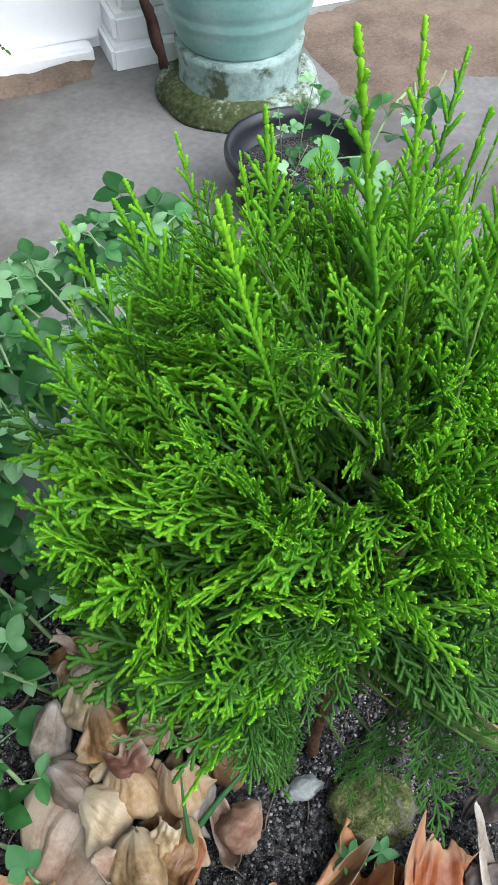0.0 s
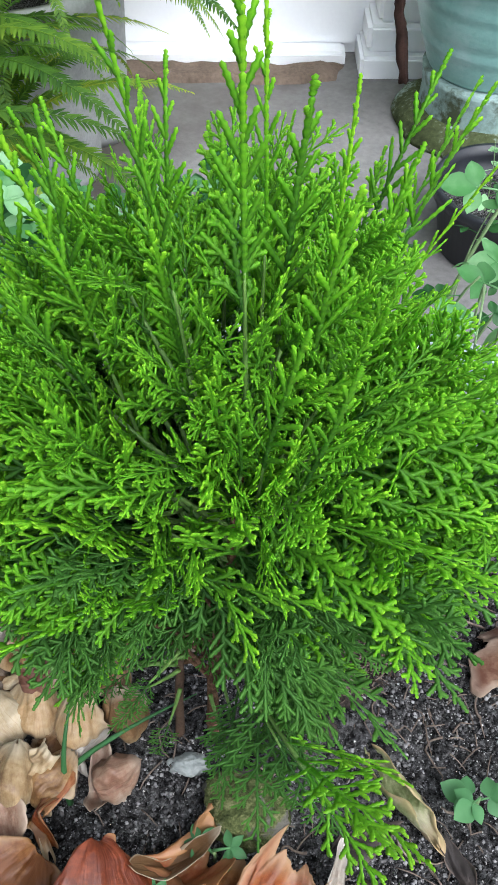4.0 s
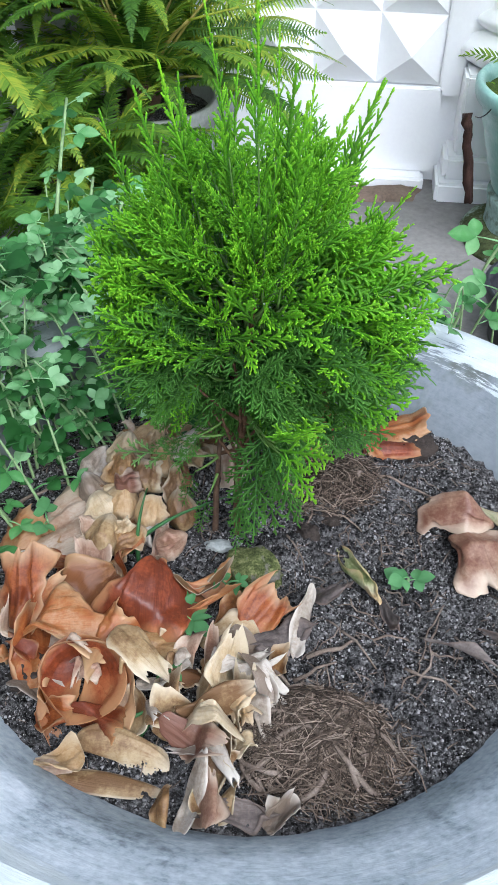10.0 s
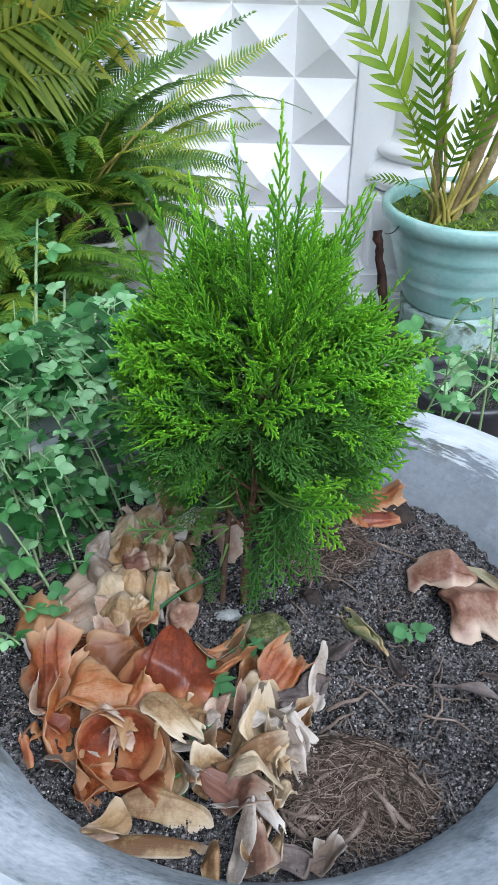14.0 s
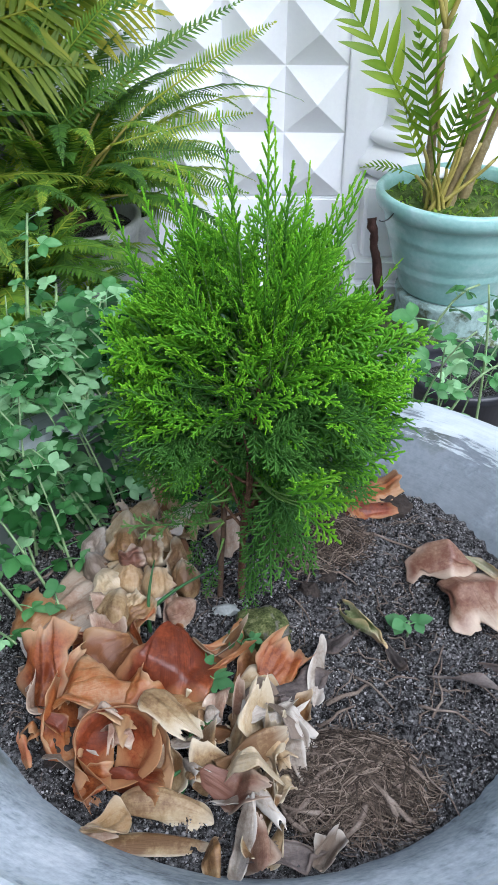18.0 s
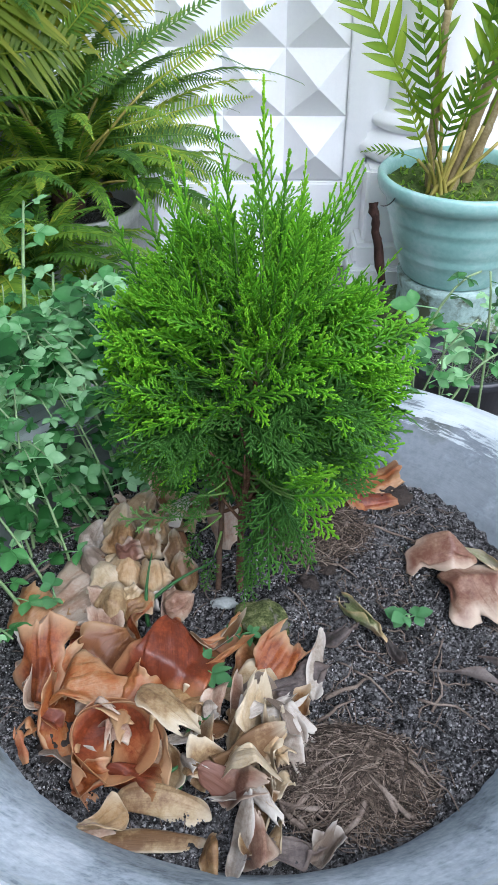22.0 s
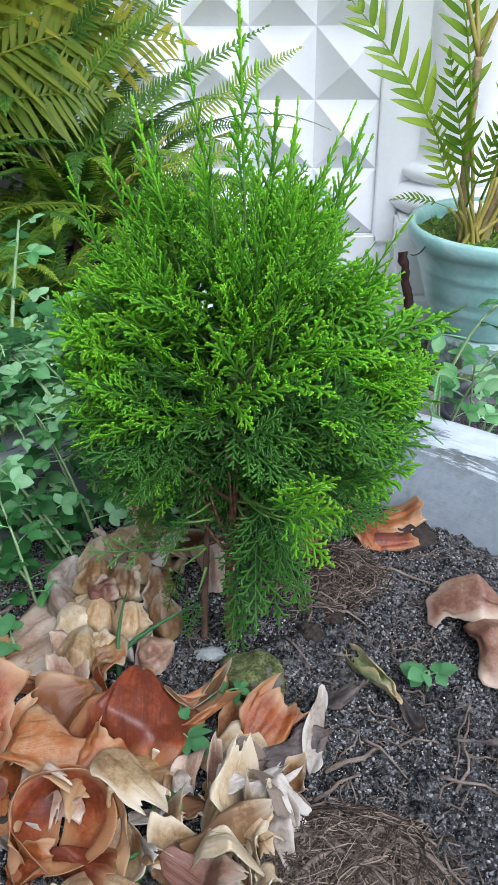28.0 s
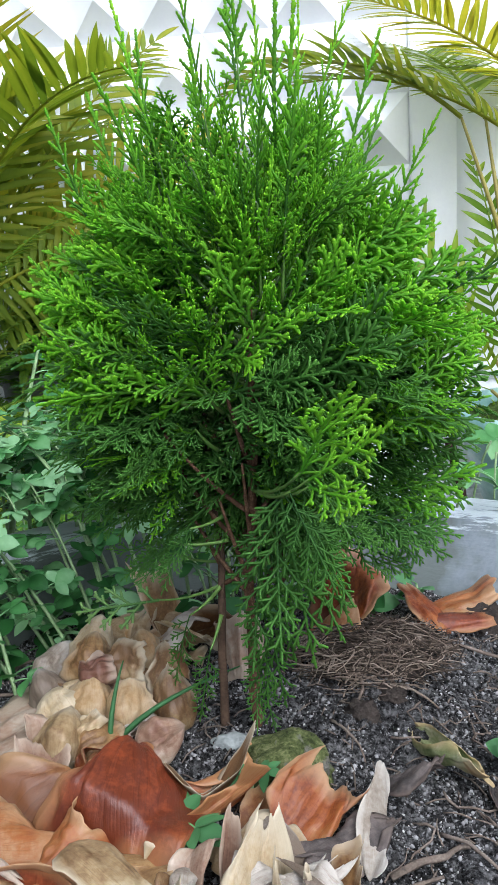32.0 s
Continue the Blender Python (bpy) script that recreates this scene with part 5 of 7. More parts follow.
lay_garlic(0.004, -0.104, 20, 0.036, 0.016, M_CREAM, 1.1, 1, 6, 0, 0.004, "cream garlic skin folded lengthwise", t1=2.4, flare=0.8)
lay_garlic(0.018, -0.101, -10, 0.024, 0.014, M_TAN, 1.1, 1, 6, 0, 0.003, "tan garlic skin strip", t1=2.2)
lay_garlic(-0.034, -0.121, -8, 0.050, 0.022, M_CREAM, 1.3, -1, 2, 26, 0.001, "long boat-shaped cream garlic skin", crump=0.4, torn=0.25, hook=0.5, folds=1)
lay_garlic(-0.001, -0.121, -22, 0.040, 0.018, M_PINK, 1.1, 1, 4, 8, 0.003, "pinkish garlic skin lying on the soil", t1=2.4)
lay_garlic(0.004, -0.116, -10, 0.034, 0.013, M_CREAM, 1.0, 1, 6, 0, 0.006, "cream garlic skin laid over a pink one")
lay_garlic(0.011, -0.131, 74, 0.042, 0.018, M_CREAM, 1.1, 1, 30, -8, 0.004, "tall cream garlic skin", crump=0.6, torn=0.5)
lay_garlic(0.000, -0.142, 82, 0.036, 0.013, M_WHITE, 1.2, 1, 16, 8, 0.002, "white garlic skin near the planter's edge")
lay_garlic(0.008, -0.148, 96, 0.024, 0.018, M_PINK, 1.2, 1, 20, 0, 0.003, "pinkish garlic skin at the planter's edge", t1=2.0)
lay_garlic(0.016, -0.144, 70, 0.022, 0.012, M_CREAM, 1.1, 1, 20, 0, 0.002, "cream garlic skin sliver")
lay_garlic(-0.012, -0.148, 95, 0.022, 0.012, M_TAN, 1.1, 1, 4, 0, 0.001, "small tan garlic skin", hook=0.5)
lay_garlic(-0.066, -0.138, 10, 0.026, 0.024, M_PINK, 1.6, 1, 4, 0, 0.001, "brown garlic neck with ragged end", t1=1.7, crump=0.5)
lay_garlic(-0.060, -0.134, 184, 0.024, 0.018, M_TAN, 1.3, 1, 4, 0, 0.004, "brownish garlic skin wrapped round a stalk", t1=2.0)
lay_garlic(-0.038, -0.139, -2, 0.056, 0.015, M_CREAM, 1.3, 1, 0, 0, 0.002, "flattened cream garlic stalk", crump=0.3, torn=0.1, flare=0.1, folds=1, slope=0.3)
lay_garlic(0.040, -0.145, 60, 0.018, 0.016, M_WHITE, 1.1, 1, 14, 0, 0.002, "crumpled white garlic scrap", t1=2.0, crump=1.6)
lay_garlic(-0.112, -0.022, 30, 0.026, 0.018, M_WHITE, 1.0, 1, 6, 0, 0.003, "pale garlic skin among onion skins")
lay_garlic(-0.086, -0.100, 10, 0.022, 0.014, M_WHITE, 0.8, 1, 0, 0, 0.000, "pale papery scrap on the soil", t1=2.0)
lay_garlic(0.041, -0.046, 84, 0.042, 0.013, M_WHITE, 1.0, 1, 14, 10, 0.001, "white garlic skin blade on the soil", crump=0.6, torn=0.5)
lay_garlic(-0.046, 0.070, 20, 0.034, 0.022, M_WHITE, 0.9, 1, 22, 0, 0.003, "whitish garlic skin behind the husks", t1=2.2)
lay_garlic(-0.066, 0.076, 60, 0.034, 0.022, M_CREAM, 0.9, 1, 26, 0, 0.004, "papery pinkish garlic skin behind the husks", t1=2.2)
lay_garlic(-0.032, 0.066, -30, 0.034, 0.022, M_CREAM, 0.9, 1, 16, 0, 0.003, "pale garlic skin under the sprays", t1=2.2)
lay_garlic(-0.050, 0.088, 100, 0.032, 0.022, M_TAN, 0.9, 1, 24, 0, 0.003, "tan garlic skin under the sprays", t1=2.2)
lay_garlic(-0.078, 0.064, -50, 0.032, 0.018, M_WHITE, 1.0, 1, 16, 0, 0.004, "whitish garlic skin strip")
lay_garlic(-0.022, 0.082, 10, 0.032, 0.02, M_TAN, 0.9, 1, 14, 0, 0.003, "tan garlic skin behind the trunk", t1=2.2)

COUNT = itertools.count(90)


def lay_husk(x, y, h, l, w, mt, arc, ti, ro, li, what, mouth=0.5, fold=1.0, cut=1.0):
    """The dry coat of a garlic clove: a swollen drop with a keeled back, drawn out to a tip and split open along one side."""
    seed = next(COUNT)
    l, w = l * 0.8, w * 1.04
    g = random.Random(seed * 13 + 1)
    o1, o2 = g.uniform(0, 50), g.uniform(0, 50)
    U, V = np.meshgrid(np.linspace(0, 1, 30), np.linspace(-1, 1, 37), indexing="ij")
    S = np.sign(V)
    u = U * cut * (1 + 0.08 * NZ(V * 3 + o1, U * 0 + o2, 2.2) * U)
    r = np.sin(np.pi * np.clip(u, 0.0, 1.0) ** 0.72) ** 0.55 * (1 - 0.22 * u) + 0.04
    gap = 1 - mouth * np.sin(np.pi * np.clip(U, 0, 1)) * (0.5 + 0.6 * NZ(U * 2.5 + o1, S * 2 + o2, 1.1)) + 0.10 * NZ(U * 9 + o1, S * 2 + o2, 3.1)
    A = arc * V * gap
    k = 1 + 0.16 * np.cos(3 * A + g.uniform(-0.5, 0.5)) + 0.028 * np.cos(A * 17 + 2 * NZ(U * 2 + o1, V + o2, 5.5)) + fold * (0.22 * NZ(U * 2.2 + o1, V * 1.6 + o2, 7.7) + 0.08 * (0.3 - np.abs(NZ(U * 3.5 + o2, V * 4 + o1, 4.4))) * 3 + 0.08 * NZ(U * 5 + o2, V * 5 + o1, 9.9))
    rim = np.clip((np.abs(V) - 0.8) / 0.2, 0, 1) ** 2
    k = k + rim * 0.5 * NZ(U * 3 + o1, S * 3 + o2, 12.2)
    X = w / 2 * r * k * np.sin(A) + 0.16 * l * (u - 0.4) ** 2 * g.choice((-1, 1))
    Z = w / 2 * r * k * np.cos(A) + 0.10 * l * u ** 2
    Y = l * (u - 0.5)
    lay("garlic_husk", np.stack([X, Y, Z], 2), (x, y), h, ti, ro, li, mt, seed, 0.0003, what, "garlic husk", "garlic husks in a heap")


lay_husk(-0.088, 0.030, 120, 0.028, 0.017, M_WHITE, 2.6, 34, 0, 0.000, "whitish garlic clove husk with pale ribs", 0.3)
lay_husk(-0.080, 0.016, 150, 0.027, 0.021, M_CREAM, 2.4, 26, 30, 0.001, "striped cream garlic clove husk lying on its side", 0.4)
lay_husk(-0.067, 0.022, 100, 0.029, 0.022, M_TAN, 2.2, 52, 8, 0.003, "golden tan garlic clove husk in the heap", 0.6)
lay_husk(-0.049, 0.018, 70, 0.030, 0.024, M_TAN, 1.5, 50, -12, 0.004, "smooth broad tan garlic clove husk", 0.2, 0.5, 0.86)
lay_husk(-0.034, 0.018, 96, 0.032, 0.015, M_CREAM, 2.4, 64, -10, 0.000, "cream garlic clove husk at the heap's edge", 0.3)
lay_husk(-0.072, 0.042, 110, 0.028, 0.020, M_TAN, 2.2, 44, 12, 0.012, "rounded tan garlic clove husk atop the heap", 0.5)
lay_husk(-0.055, 0.040, 66, 0.029, 0.020, M_CREAM, 2.0, 48, -20, 0.012, "pale garlic clove husk high on the heap", 0.6, 1.2, 0.84)
lay_husk(-0.064, 0.032, 40, 0.025, 0.018, M_PINK, 1.7, 30, 60, 0.016, "pinkish garlic husk open at its mouth", 0.6, 1.4, 0.8)
lay_husk(-0.041, 0.034, 125, 0.030, 0.016, M_CREAM, 1.9, 50, 20, 0.007, "cream garlic husk fragment wedged between others", 0.7, 1.2)
lay_husk(-0.058, 0.010, 80, 0.022, 0.018, M_TAN, 1.8, 40, 10, 0.001, "tan garlic husk with curled rim", 0.7, 1.3, 0.85)
lay_husk(-0.044, 0.006, 30, 0.024, 0.015, M_WHITE, 2.0, 30, -40, 0.001, "pale split garlic husk with dark mouth", 0.8, 1.2)
lay_husk(-0.092, 0.052, 62, 0.030, 0.015, M_WHITE, 2.5, 30, 0, 0.002, "pointed whitish garlic clove husk", 0.3)
lay_husk(-0.074, 0.056, 80, 0.030, 0.019, M_CREAM, 2.3, 40, 14, 0.010, "cream garlic clove husk behind the heap", 0.5)
lay_husk(-0.050, 0.054, 100, 0.028, 0.018, M_TAN, 2.0, 36, -14, 0.008, "tan garlic husk behind the heap", 0.6)
lay_husk(-0.072, -0.004, 100, 0.029, 0.021, M_CREAM, 2.3, 40, 12, 0.001, "striped cream garlic clove husk beside a flat skin", 0.5)
lay_husk(-0.056, -0.006, 40, 0.030, 0.018, M_TAN, 1.8, 22, -24, 0.002, "golden tan garlic clove husk", 0.5)
lay_husk(-0.061, 0.002, 70, 0.024, 0.016, M_CREAM, 1.6, 46, 30, 0.006, "torn cream garlic husk with ragged rim", 0.9, 1.4, 0.8)
lay_husk(-0.034, -0.006, 24, 0.023, 0.015, M_PINK, 2.9, 6, 0, 0.000, "single wrinkled brown garlic clove", 0.05, 1.6)

g = random.Random(77)
for k in range(120):  # scraps: some on the heap of husks, some among the white skins, some on the onion skins, a few strewn
    if k % 8 == 0:
        continue
    cx, cy, sx, sy, hi = ((-0.060, 0.040, 0.024, 0.026, 0.014), (0.000, -0.098, 0.028, 0.030, 0.008), (-0.055, 0.076, 0.026, 0.012, 0.004), (-0.074, -0.050, 0.038, 0.048, 0.008))[k % 4]
    x, y = cx + g.uniform(-1, 1) * sx, cy + g.uniform(-1, 1) * sy
    mt = g.choice(((M_CREAM, M_TAN, M_TAN, M_WHITE), (M_WHITE, M_CREAM, M_CREAM, M_TAN), (M_TAN, M_CREAM, M_PINK), (M_PINK, M_ONION, M_ONIONRED, M_TAN))[k % 4])
    shell("skin_scrap", (x, y), g.uniform(0, 360), g.uniform(0.010, 0.022), g.uniform(0.005, 0.012), mt, ("papery scrap of garlic skin on the husks", "brittle pale scrap of garlic skin", "papery scrap of garlic skin behind the husks", "small torn scrap of onion skin")[k % 4], "skin scrap", "torn scraps of skin", g.uniform(0.6, 1.3), 0.4, g.uniform(1.8, 2.6), g.choice((1, 1, -1)), g.uniform(-10, 45), g.uniform(-30, 30), g.uniform(0.001, hi), 700 + k, flare=1.1, folds=2, slope=0.8, taper=0.4, nu=18, nv=17)

COUNT = itertools.count()


def lay_leaf(x, y, h, l, w, mt, cu, be, ti, ro, li, what):
    k = next(COUNT)
    peel("withered_leaf", (x, y), h, l, w, mt, what, "withered leaf", "withered leaves", cu, be, base=0.2, tip=0.1, ruffle=0.12, tilt=ti, roll=ro, lift=li, seed=k + 120)


lay_leaf(0.069, -0.014, -62, 0.046, 0.023, M_GREENLEAF, 0.9, 0.5, 2, 8, 0.003, "half-withered green and straw-coloured leaf")
lay_leaf(0.086, -0.034, -70, 0.024, 0.010, M_GREY, -0.8, -0.4, 4, 0, 0.002, "dark grey withered leaf")
lay_leaf(0.052, -0.028, 10, 0.028, 0.016, M_GREY, -0.7, -0.5, 6, 0, 0.002, "grey-brown withered leaf half buried")
lay_leaf(0.020, -0.150, 15, 0.032, 0.016, M_GREY, 0.8, 0.5, 4, 0, 0.002, "dark grey withered leaf by the rim")
lay_leaf(0.034, -0.058, 30, 0.030, 0.016, M_GREY, -0.6, -0.5, 4, 0, 0.002, "grey withered leaf under garlic skins")
lay_leaf(0.148, 0.036, -58, 0.042, 0.010, M_GREENLEAF, 0.6, -0.4, 8, 0, 0.004, "pale green withering leaf blade by the wall")
lay_leaf(0.150, -0.045, -35, 0.044, 0.008, M_GREY, -0.6, -0.3, 0, 0, 0.001, "brown withered leaf strip")
lay_leaf(0.122, -0.056, -30, 0.050, 0.006, M_GREY, -0.6, -0.3, 0, 0, 0.001, "thin brown withered leaf strip")

# ---- stones ----
def stone(name, at, r, mat, label, seed, sub=4):
    b = bmesh.new()
    bmesh.ops.create_icosphere(b, subdivisions=sub, radius=1)
    for v in b.verts:
        n = v.co.normalized()
        k = 1 + 0.28 * noise.noise(n * 1.6 + Vector((seed, 0, 0))) + (0.30 if name == "clod" else 0.13) * noise.noise(n * 4.2 + Vector((0, seed, 0))) + (0.16 if name == "clod" else 0.07) * noise.noise(n * 13)
        v.co = Vector((n.x * r[0], n.y * r[1], n.z * r[2])) * k
    ob = part(name, b, mat, smooth=True)
    ob.location = (at[0], at[1], soil_z(at[0], at[1]) + r[2] * (0.1 if name == "clod" else 0.35))
    return tagged(ob, label, "stone")


stone("mossy_stone", (0.012, -0.016), (0.0165, 0.013, 0.011), M_STONE, "small rounded stone covered in green moss", 3)
stone("pebble", (-0.009, 0.000), (0.0075, 0.004, 0.003), M_QUARTZ, "pale quartz pebble beside the trunk", 8)
stone("clod", (0.040, 0.014), (0.007, 0.005, 0.006), M_ROOTDARK, "dark crumbly clod of earth", 5)
stone("clod", (0.052, 0.026), (0.006, 0.005, 0.005), M_ROOTDARK, "dark crumbly clod of earth", 9)
stone("clod", (-0.088, -0.088), (0.012, 0.011, 0.006), M_ROOTDARK, "dark crumbly clod of earth", 12)
stone("clod", (0.100, 0.102), (0.014, 0.012, 0.009), M_ROOTDARK, "brown clod by the planter wall", 15)

# ---- root clumps ----
def root_clump(at, rx, ry, h, count, thick_roots, seed, label, fine=0.00025):
    g = random.Random(seed)
    ob = thing("root_clump", (at[0], at[1], soil_z(*at) - 0.004), label, "root clump", "root clumps")
    b = bmesh.new()
    bmesh.ops.create_icosphere(b, subdivisions=4, radius=1)
    for v in b.verts:
        n = v.co.normalized()
        k = 0.78 + 0.16 * noise.noise(n * 2.4 + Vector((seed, 0, 0))) + 0.06 * noise.noise(n * 9)
        v.co = Vector((n.x * rx * k, n.y * ry * k, n.z * h * k))
    part("earth_core", b, M_ROOTDARK, ob, "dark earth held by roots", True)

    def dome(a, q):
        s = math.sin(min(1.55, q))
        c = math.cos(min(1.55, q))
        return Vector((rx * math.cos(a) * s, ry * math.sin(a) * s, h * c * 1.02 + 0.0005))

    vs, fs = [], []
    for _ in range(count):
        a, q = g.uniform(0, 6.28), math.sqrt(g.random()) * 1.08
        x, y = q * math.cos(a), q * math.sin(a)
        t = g.choice((0.3, 1.2, 2.4)) + g.uniform(-0.9, 0.9)
        pts, lift, step = [], g.uniform(-0.002, 0.0045), g.uniform(0.07, 0.2)
        for _ in range(g.randint(5, 9)):
            r2 = min(1.0, x * x + y * y)
            zz = h * math.sqrt(1 - r2 * 0.98) * (0.95 + 0.2 * noise.noise((x * 3 + seed, y * 3, 1)))
            pts.append(Vector((x * rx, y * ry, max(0.003, zz) + lift + g.uniform(-0.0006, 0.0006))))
            t += g.uniform(-0.8, 0.8)
            x += step * math.cos(t)
            y += step * math.sin(t)
            if x * x + y * y > 1.5:
                break
        if len(pts) < 3:
            continue
        r = fine * g.uniform(0.5, 1.3)
        v2, f2 = tube(pts, [r] * len(pts), 4)
        o = len(vs)
        vs += v2
        fs += [tuple(o + k for k in f) for f in f2]
    rb = link("rootlet_tangle", vs, fs, M_ROOTLET, ob, "tangle of fine dry rootlets")
    rb["kind"] = "stuff"
    for _ in range(thick_roots):
        a, q, t = g.uniform(0, 6.28), g.uniform(0.3, 1.4), g.uniform(0, 6.28)
        pts = []
        for _ in range(8):
            pts.append(dome(a, q) * 1.05)
            t += g.uniform(-0.3, 0.3)
            a += 0.2 * math.cos(t)
            q = min(1.5, abs(q + 0.2 * math.sin(t)))
        v2, f2 = tube(pts, [0.0015 - 0.0008 * i / 7 for i in range(8)], 6, 0.12, g)
        link("root", v2, f2, M_ROOT, ob)
    return ob


root_clump((0.051, -0.109), 0.040, 0.030, 0.018, 1900, 16, 4, "dome of tangled dry brown roots near the rim")
root_clump((0.046, 0.052), 0.032, 0.027, 0.008, 800, 3, 7, "small tangle of fine roots beside the trunk", 0.00022)
g = random.Random(31)
RT = [(0.045, -0.064, 0.070, -0.050, 0.0019), (0.040, -0.078, 0.060, -0.066, 0.0014), (0.018, -0.120, 0.034, -0.098, 0.0024), (0.022, -0.112, 0.062, -0.086, 0.0022), (0.026, -0.072, 0.046, -0.090, 0.0018), (0.030, -0.086, 0.050, -0.082, 0.0014), (0.058, -0.086, 0.088, -0.098, 0.0016), (0.022, -0.124, 0.036, -0.140, 0.0014), (0.074, 0.066, 0.112, 0.058, 0.0014), (0.040, 0.040, 0.036, 0.008, 0.0012), (0.100, -0.070, 0.112, -0.030, 0.0011), (0.094, -0.062, 0.128, -0.080, 0.0012), (0.062, -0.046, 0.080, -0.066, 0.0011), (0.078, -0.048, 0.096, -0.046, 0.0010), (0.115, -0.020, 0.100, -0.060, 0.0009), (0.052, 0.030, 0.070, 0.022, 0.0010), (0.028, 0.012, 0.040, -0.010, 0.0009), (0.090, -0.100, 0.104, -0.126, 0.0009), (0.120, -0.040, 0.140, -0.060, 0.0009), (-0.120, 0.060, -0.090, 0.078, 0.0016), (-0.125, 0.075, -0.098, 0.062, 0.0012), (-0.13, 0.02, -0.105, 0.04, 0.0016), (0.012, 0.07, 0.04, 0.11, 0.0012)]
for x0, y0, x1, y1, r in RT:
    p0, p2 = Vector((x0, y0, soil_z(x0, y0) + r * 0.6)), Vector((x1, y1, soil_z(x1, y1) + r * 0.6))
    d = p2 - p0
    pts = []
    for i in range(9):
        s = i / 8
        p = p0 + d * s + Vector((-d.y, d.x, 0)) * (0.2 * noise.noise((s * 2.2, x0 * 60, y0 * 60)) * math.sin(math.pi * s)) + Vector((0, 0, 0.003 * math.sin(math.pi * s)))
        pts.append(p - p0)
    v2, f2 = tube(pts, [r * 0.72 * (1 - 0.5 * i / 8) for i in range(9)], 7, 0.22, g)
    ob = link("root", v2, f2, M_ROOT)
    ob.location = p0
    tagged(ob, "dry crooked brown root lying on the soil", "root", "loose roots")

for _ in range(44):  # thin roots and twigs strewn over the open soil
    x0, y0 = g.uniform(0.03, 0.125), g.uniform(-0.10, 0.085)
    t, l, r = g.uniform(0, 6.28), g.uniform(0.008, 0.026), g.uniform(0.00025, 0.0007)
    pts = []
    for i in range(7):
        x1, y1 = x0 + l * i / 6 * math.cos(t), y0 + l * i / 6 * math.sin(t)
        t += g.uniform(-0.5, 0.5)
        if math.hypot(x1 - PC[0], y1 - PC[1]) < 0.152:
            pts.append(Vector((x1, y1, soil_z(x1, y1) + r * 0.8 + 0.0012 * math.sin(math.pi * i / 6))))
    if len(pts) < 4:
        continue
    o = pts[0].copy()
    v2, f2 = tube([p - o for p in pts], [r * (1 - 0.5 * i / 6) for i in range(len(pts))], 6, 0.15, g)
    ob = link("rootlet", v2, f2, M_ROOT)
    ob.location = o
    tagged(ob, "thin dry brown rootlet on the soil", "rootlet", "rootlets strewn on the soil")
for k in range(34):  # small clods
    a, r = g.uniform(-2.4, 1.5), 0.15 * math.sqrt(g.random())
    x0, y0 = PC[0] + r * math.cos(a), PC[1] + r * math.sin(a)
    if k < 12:
        x0, y0 = g.uniform(0.015, 0.07), g.uniform(-0.005, 0.045)
    s = g.uniform(0.0018, 0.0048)
    stone("clod", (x0, y0), (s * 1.2, s, s * 0.9), M_SOIL, "dark crumbly clod of earth", 20 + k, sub=3)

# ---- weeds ----
def blade(V, F, A, p, d, n, l, w, cup=0.25, nu=7, age=0.5, shape=0.75, base=0.12):
    """An ovate leaf blade folded a little along its midrib."""
    d, n = Vector(d).normalized(), Vector(n)
    s = d.cross(n).normalized()
    n = s.cross(d)
    o = len(V)
    for i in range(nu):
        u = i / (nu - 1)
        hw = w / 2 * (math.sin(math.pi * u ** shape) ** 0.85 + (base if u < 0.1 else 0))
        c = Vector(p) + d * (l * u) + n * (-0.18 * l * u * u)
        for v in (-1, -0.5, 0, 0.5, 1):
            V.append(c + s * (hw * v) + n * (hw * cup * abs(v)))
            A.append(age + 0.25 * (1 - abs(v)) * 0.4 + 0.2 * u)
    for i in range(nu - 1):
        for k in range(4):
            F.append((o + i * 5 + k, o + i * 5 + k + 1, o + (i + 1) * 5 + k + 1, o + (i + 1) * 5 + k))


def leaf_mesh(name, mat, seed, count=3, l=0.02, w=0.014, stalk=0.018, spread=62, cup=0.25, shape=0.8):
    """A leaf of several leaflets on a stalk along y."""
    q = random.Random(seed)
    V, F, A = [], [], []
    v2, f2 = tube(bez((0, 0, 0), (0, stalk * 0.5, 0.002), (0, stalk, 0.0), 4), [0.0007, 0.0006, 0.0005, 0.0004], 5)
    V += v2
    F += f2
    A += [0.8] * len(v2)
    for k in range(count):
        a = radians((k - (count - 1) / 2) * spread + q.uniform(-8, 8))
        sc = q.uniform(0.8, 1.1) * (1.1 if abs(a) < 0.2 else 0.9)
        blade(V, F, A, (0, stalk, 0), (math.sin(a), math.cos(a), q.uniform(-0.15, 0.12)), (q.uniform(-0.25, 0.25), q.uniform(-0.2, 0.2), 1), l * sc, w * sc, cup, shape=shape, age=q.uniform(0.2, 0.5))
    me = bpy.data.meshes.new(name)
    me.from_pydata([tuple(v) for v in V], [], F)
    me.materials.append(mat)
    at = me.attributes.new("age", "FLOAT", "POINT")
    at.data.foreach_set("value", np.array(A, "f"))
    me.polygons.foreach_set("use_smooth", [True] * len(me.polygons))
    me.update()
    return me


TRI = [leaf_mesh("leaf", M_WEED, 200 + k, 3, 0.0165, 0.0118, 0.014 + 0.004 * (k % 2), 66 + 8 * (k % 3), 0.2, 0.95) for k in range(5)]
SEED = [leaf_mesh("leaf", M_SEEDLING, 220 + k, n, l, w, 0.006, sp, 0.2, 0.9) for k, (n, l, w, sp) in enumerate(((5, 0.014, 0.007, 50), (3, 0.013, 0.011, 80), (4, 0.008, 0.0045, 70)))]


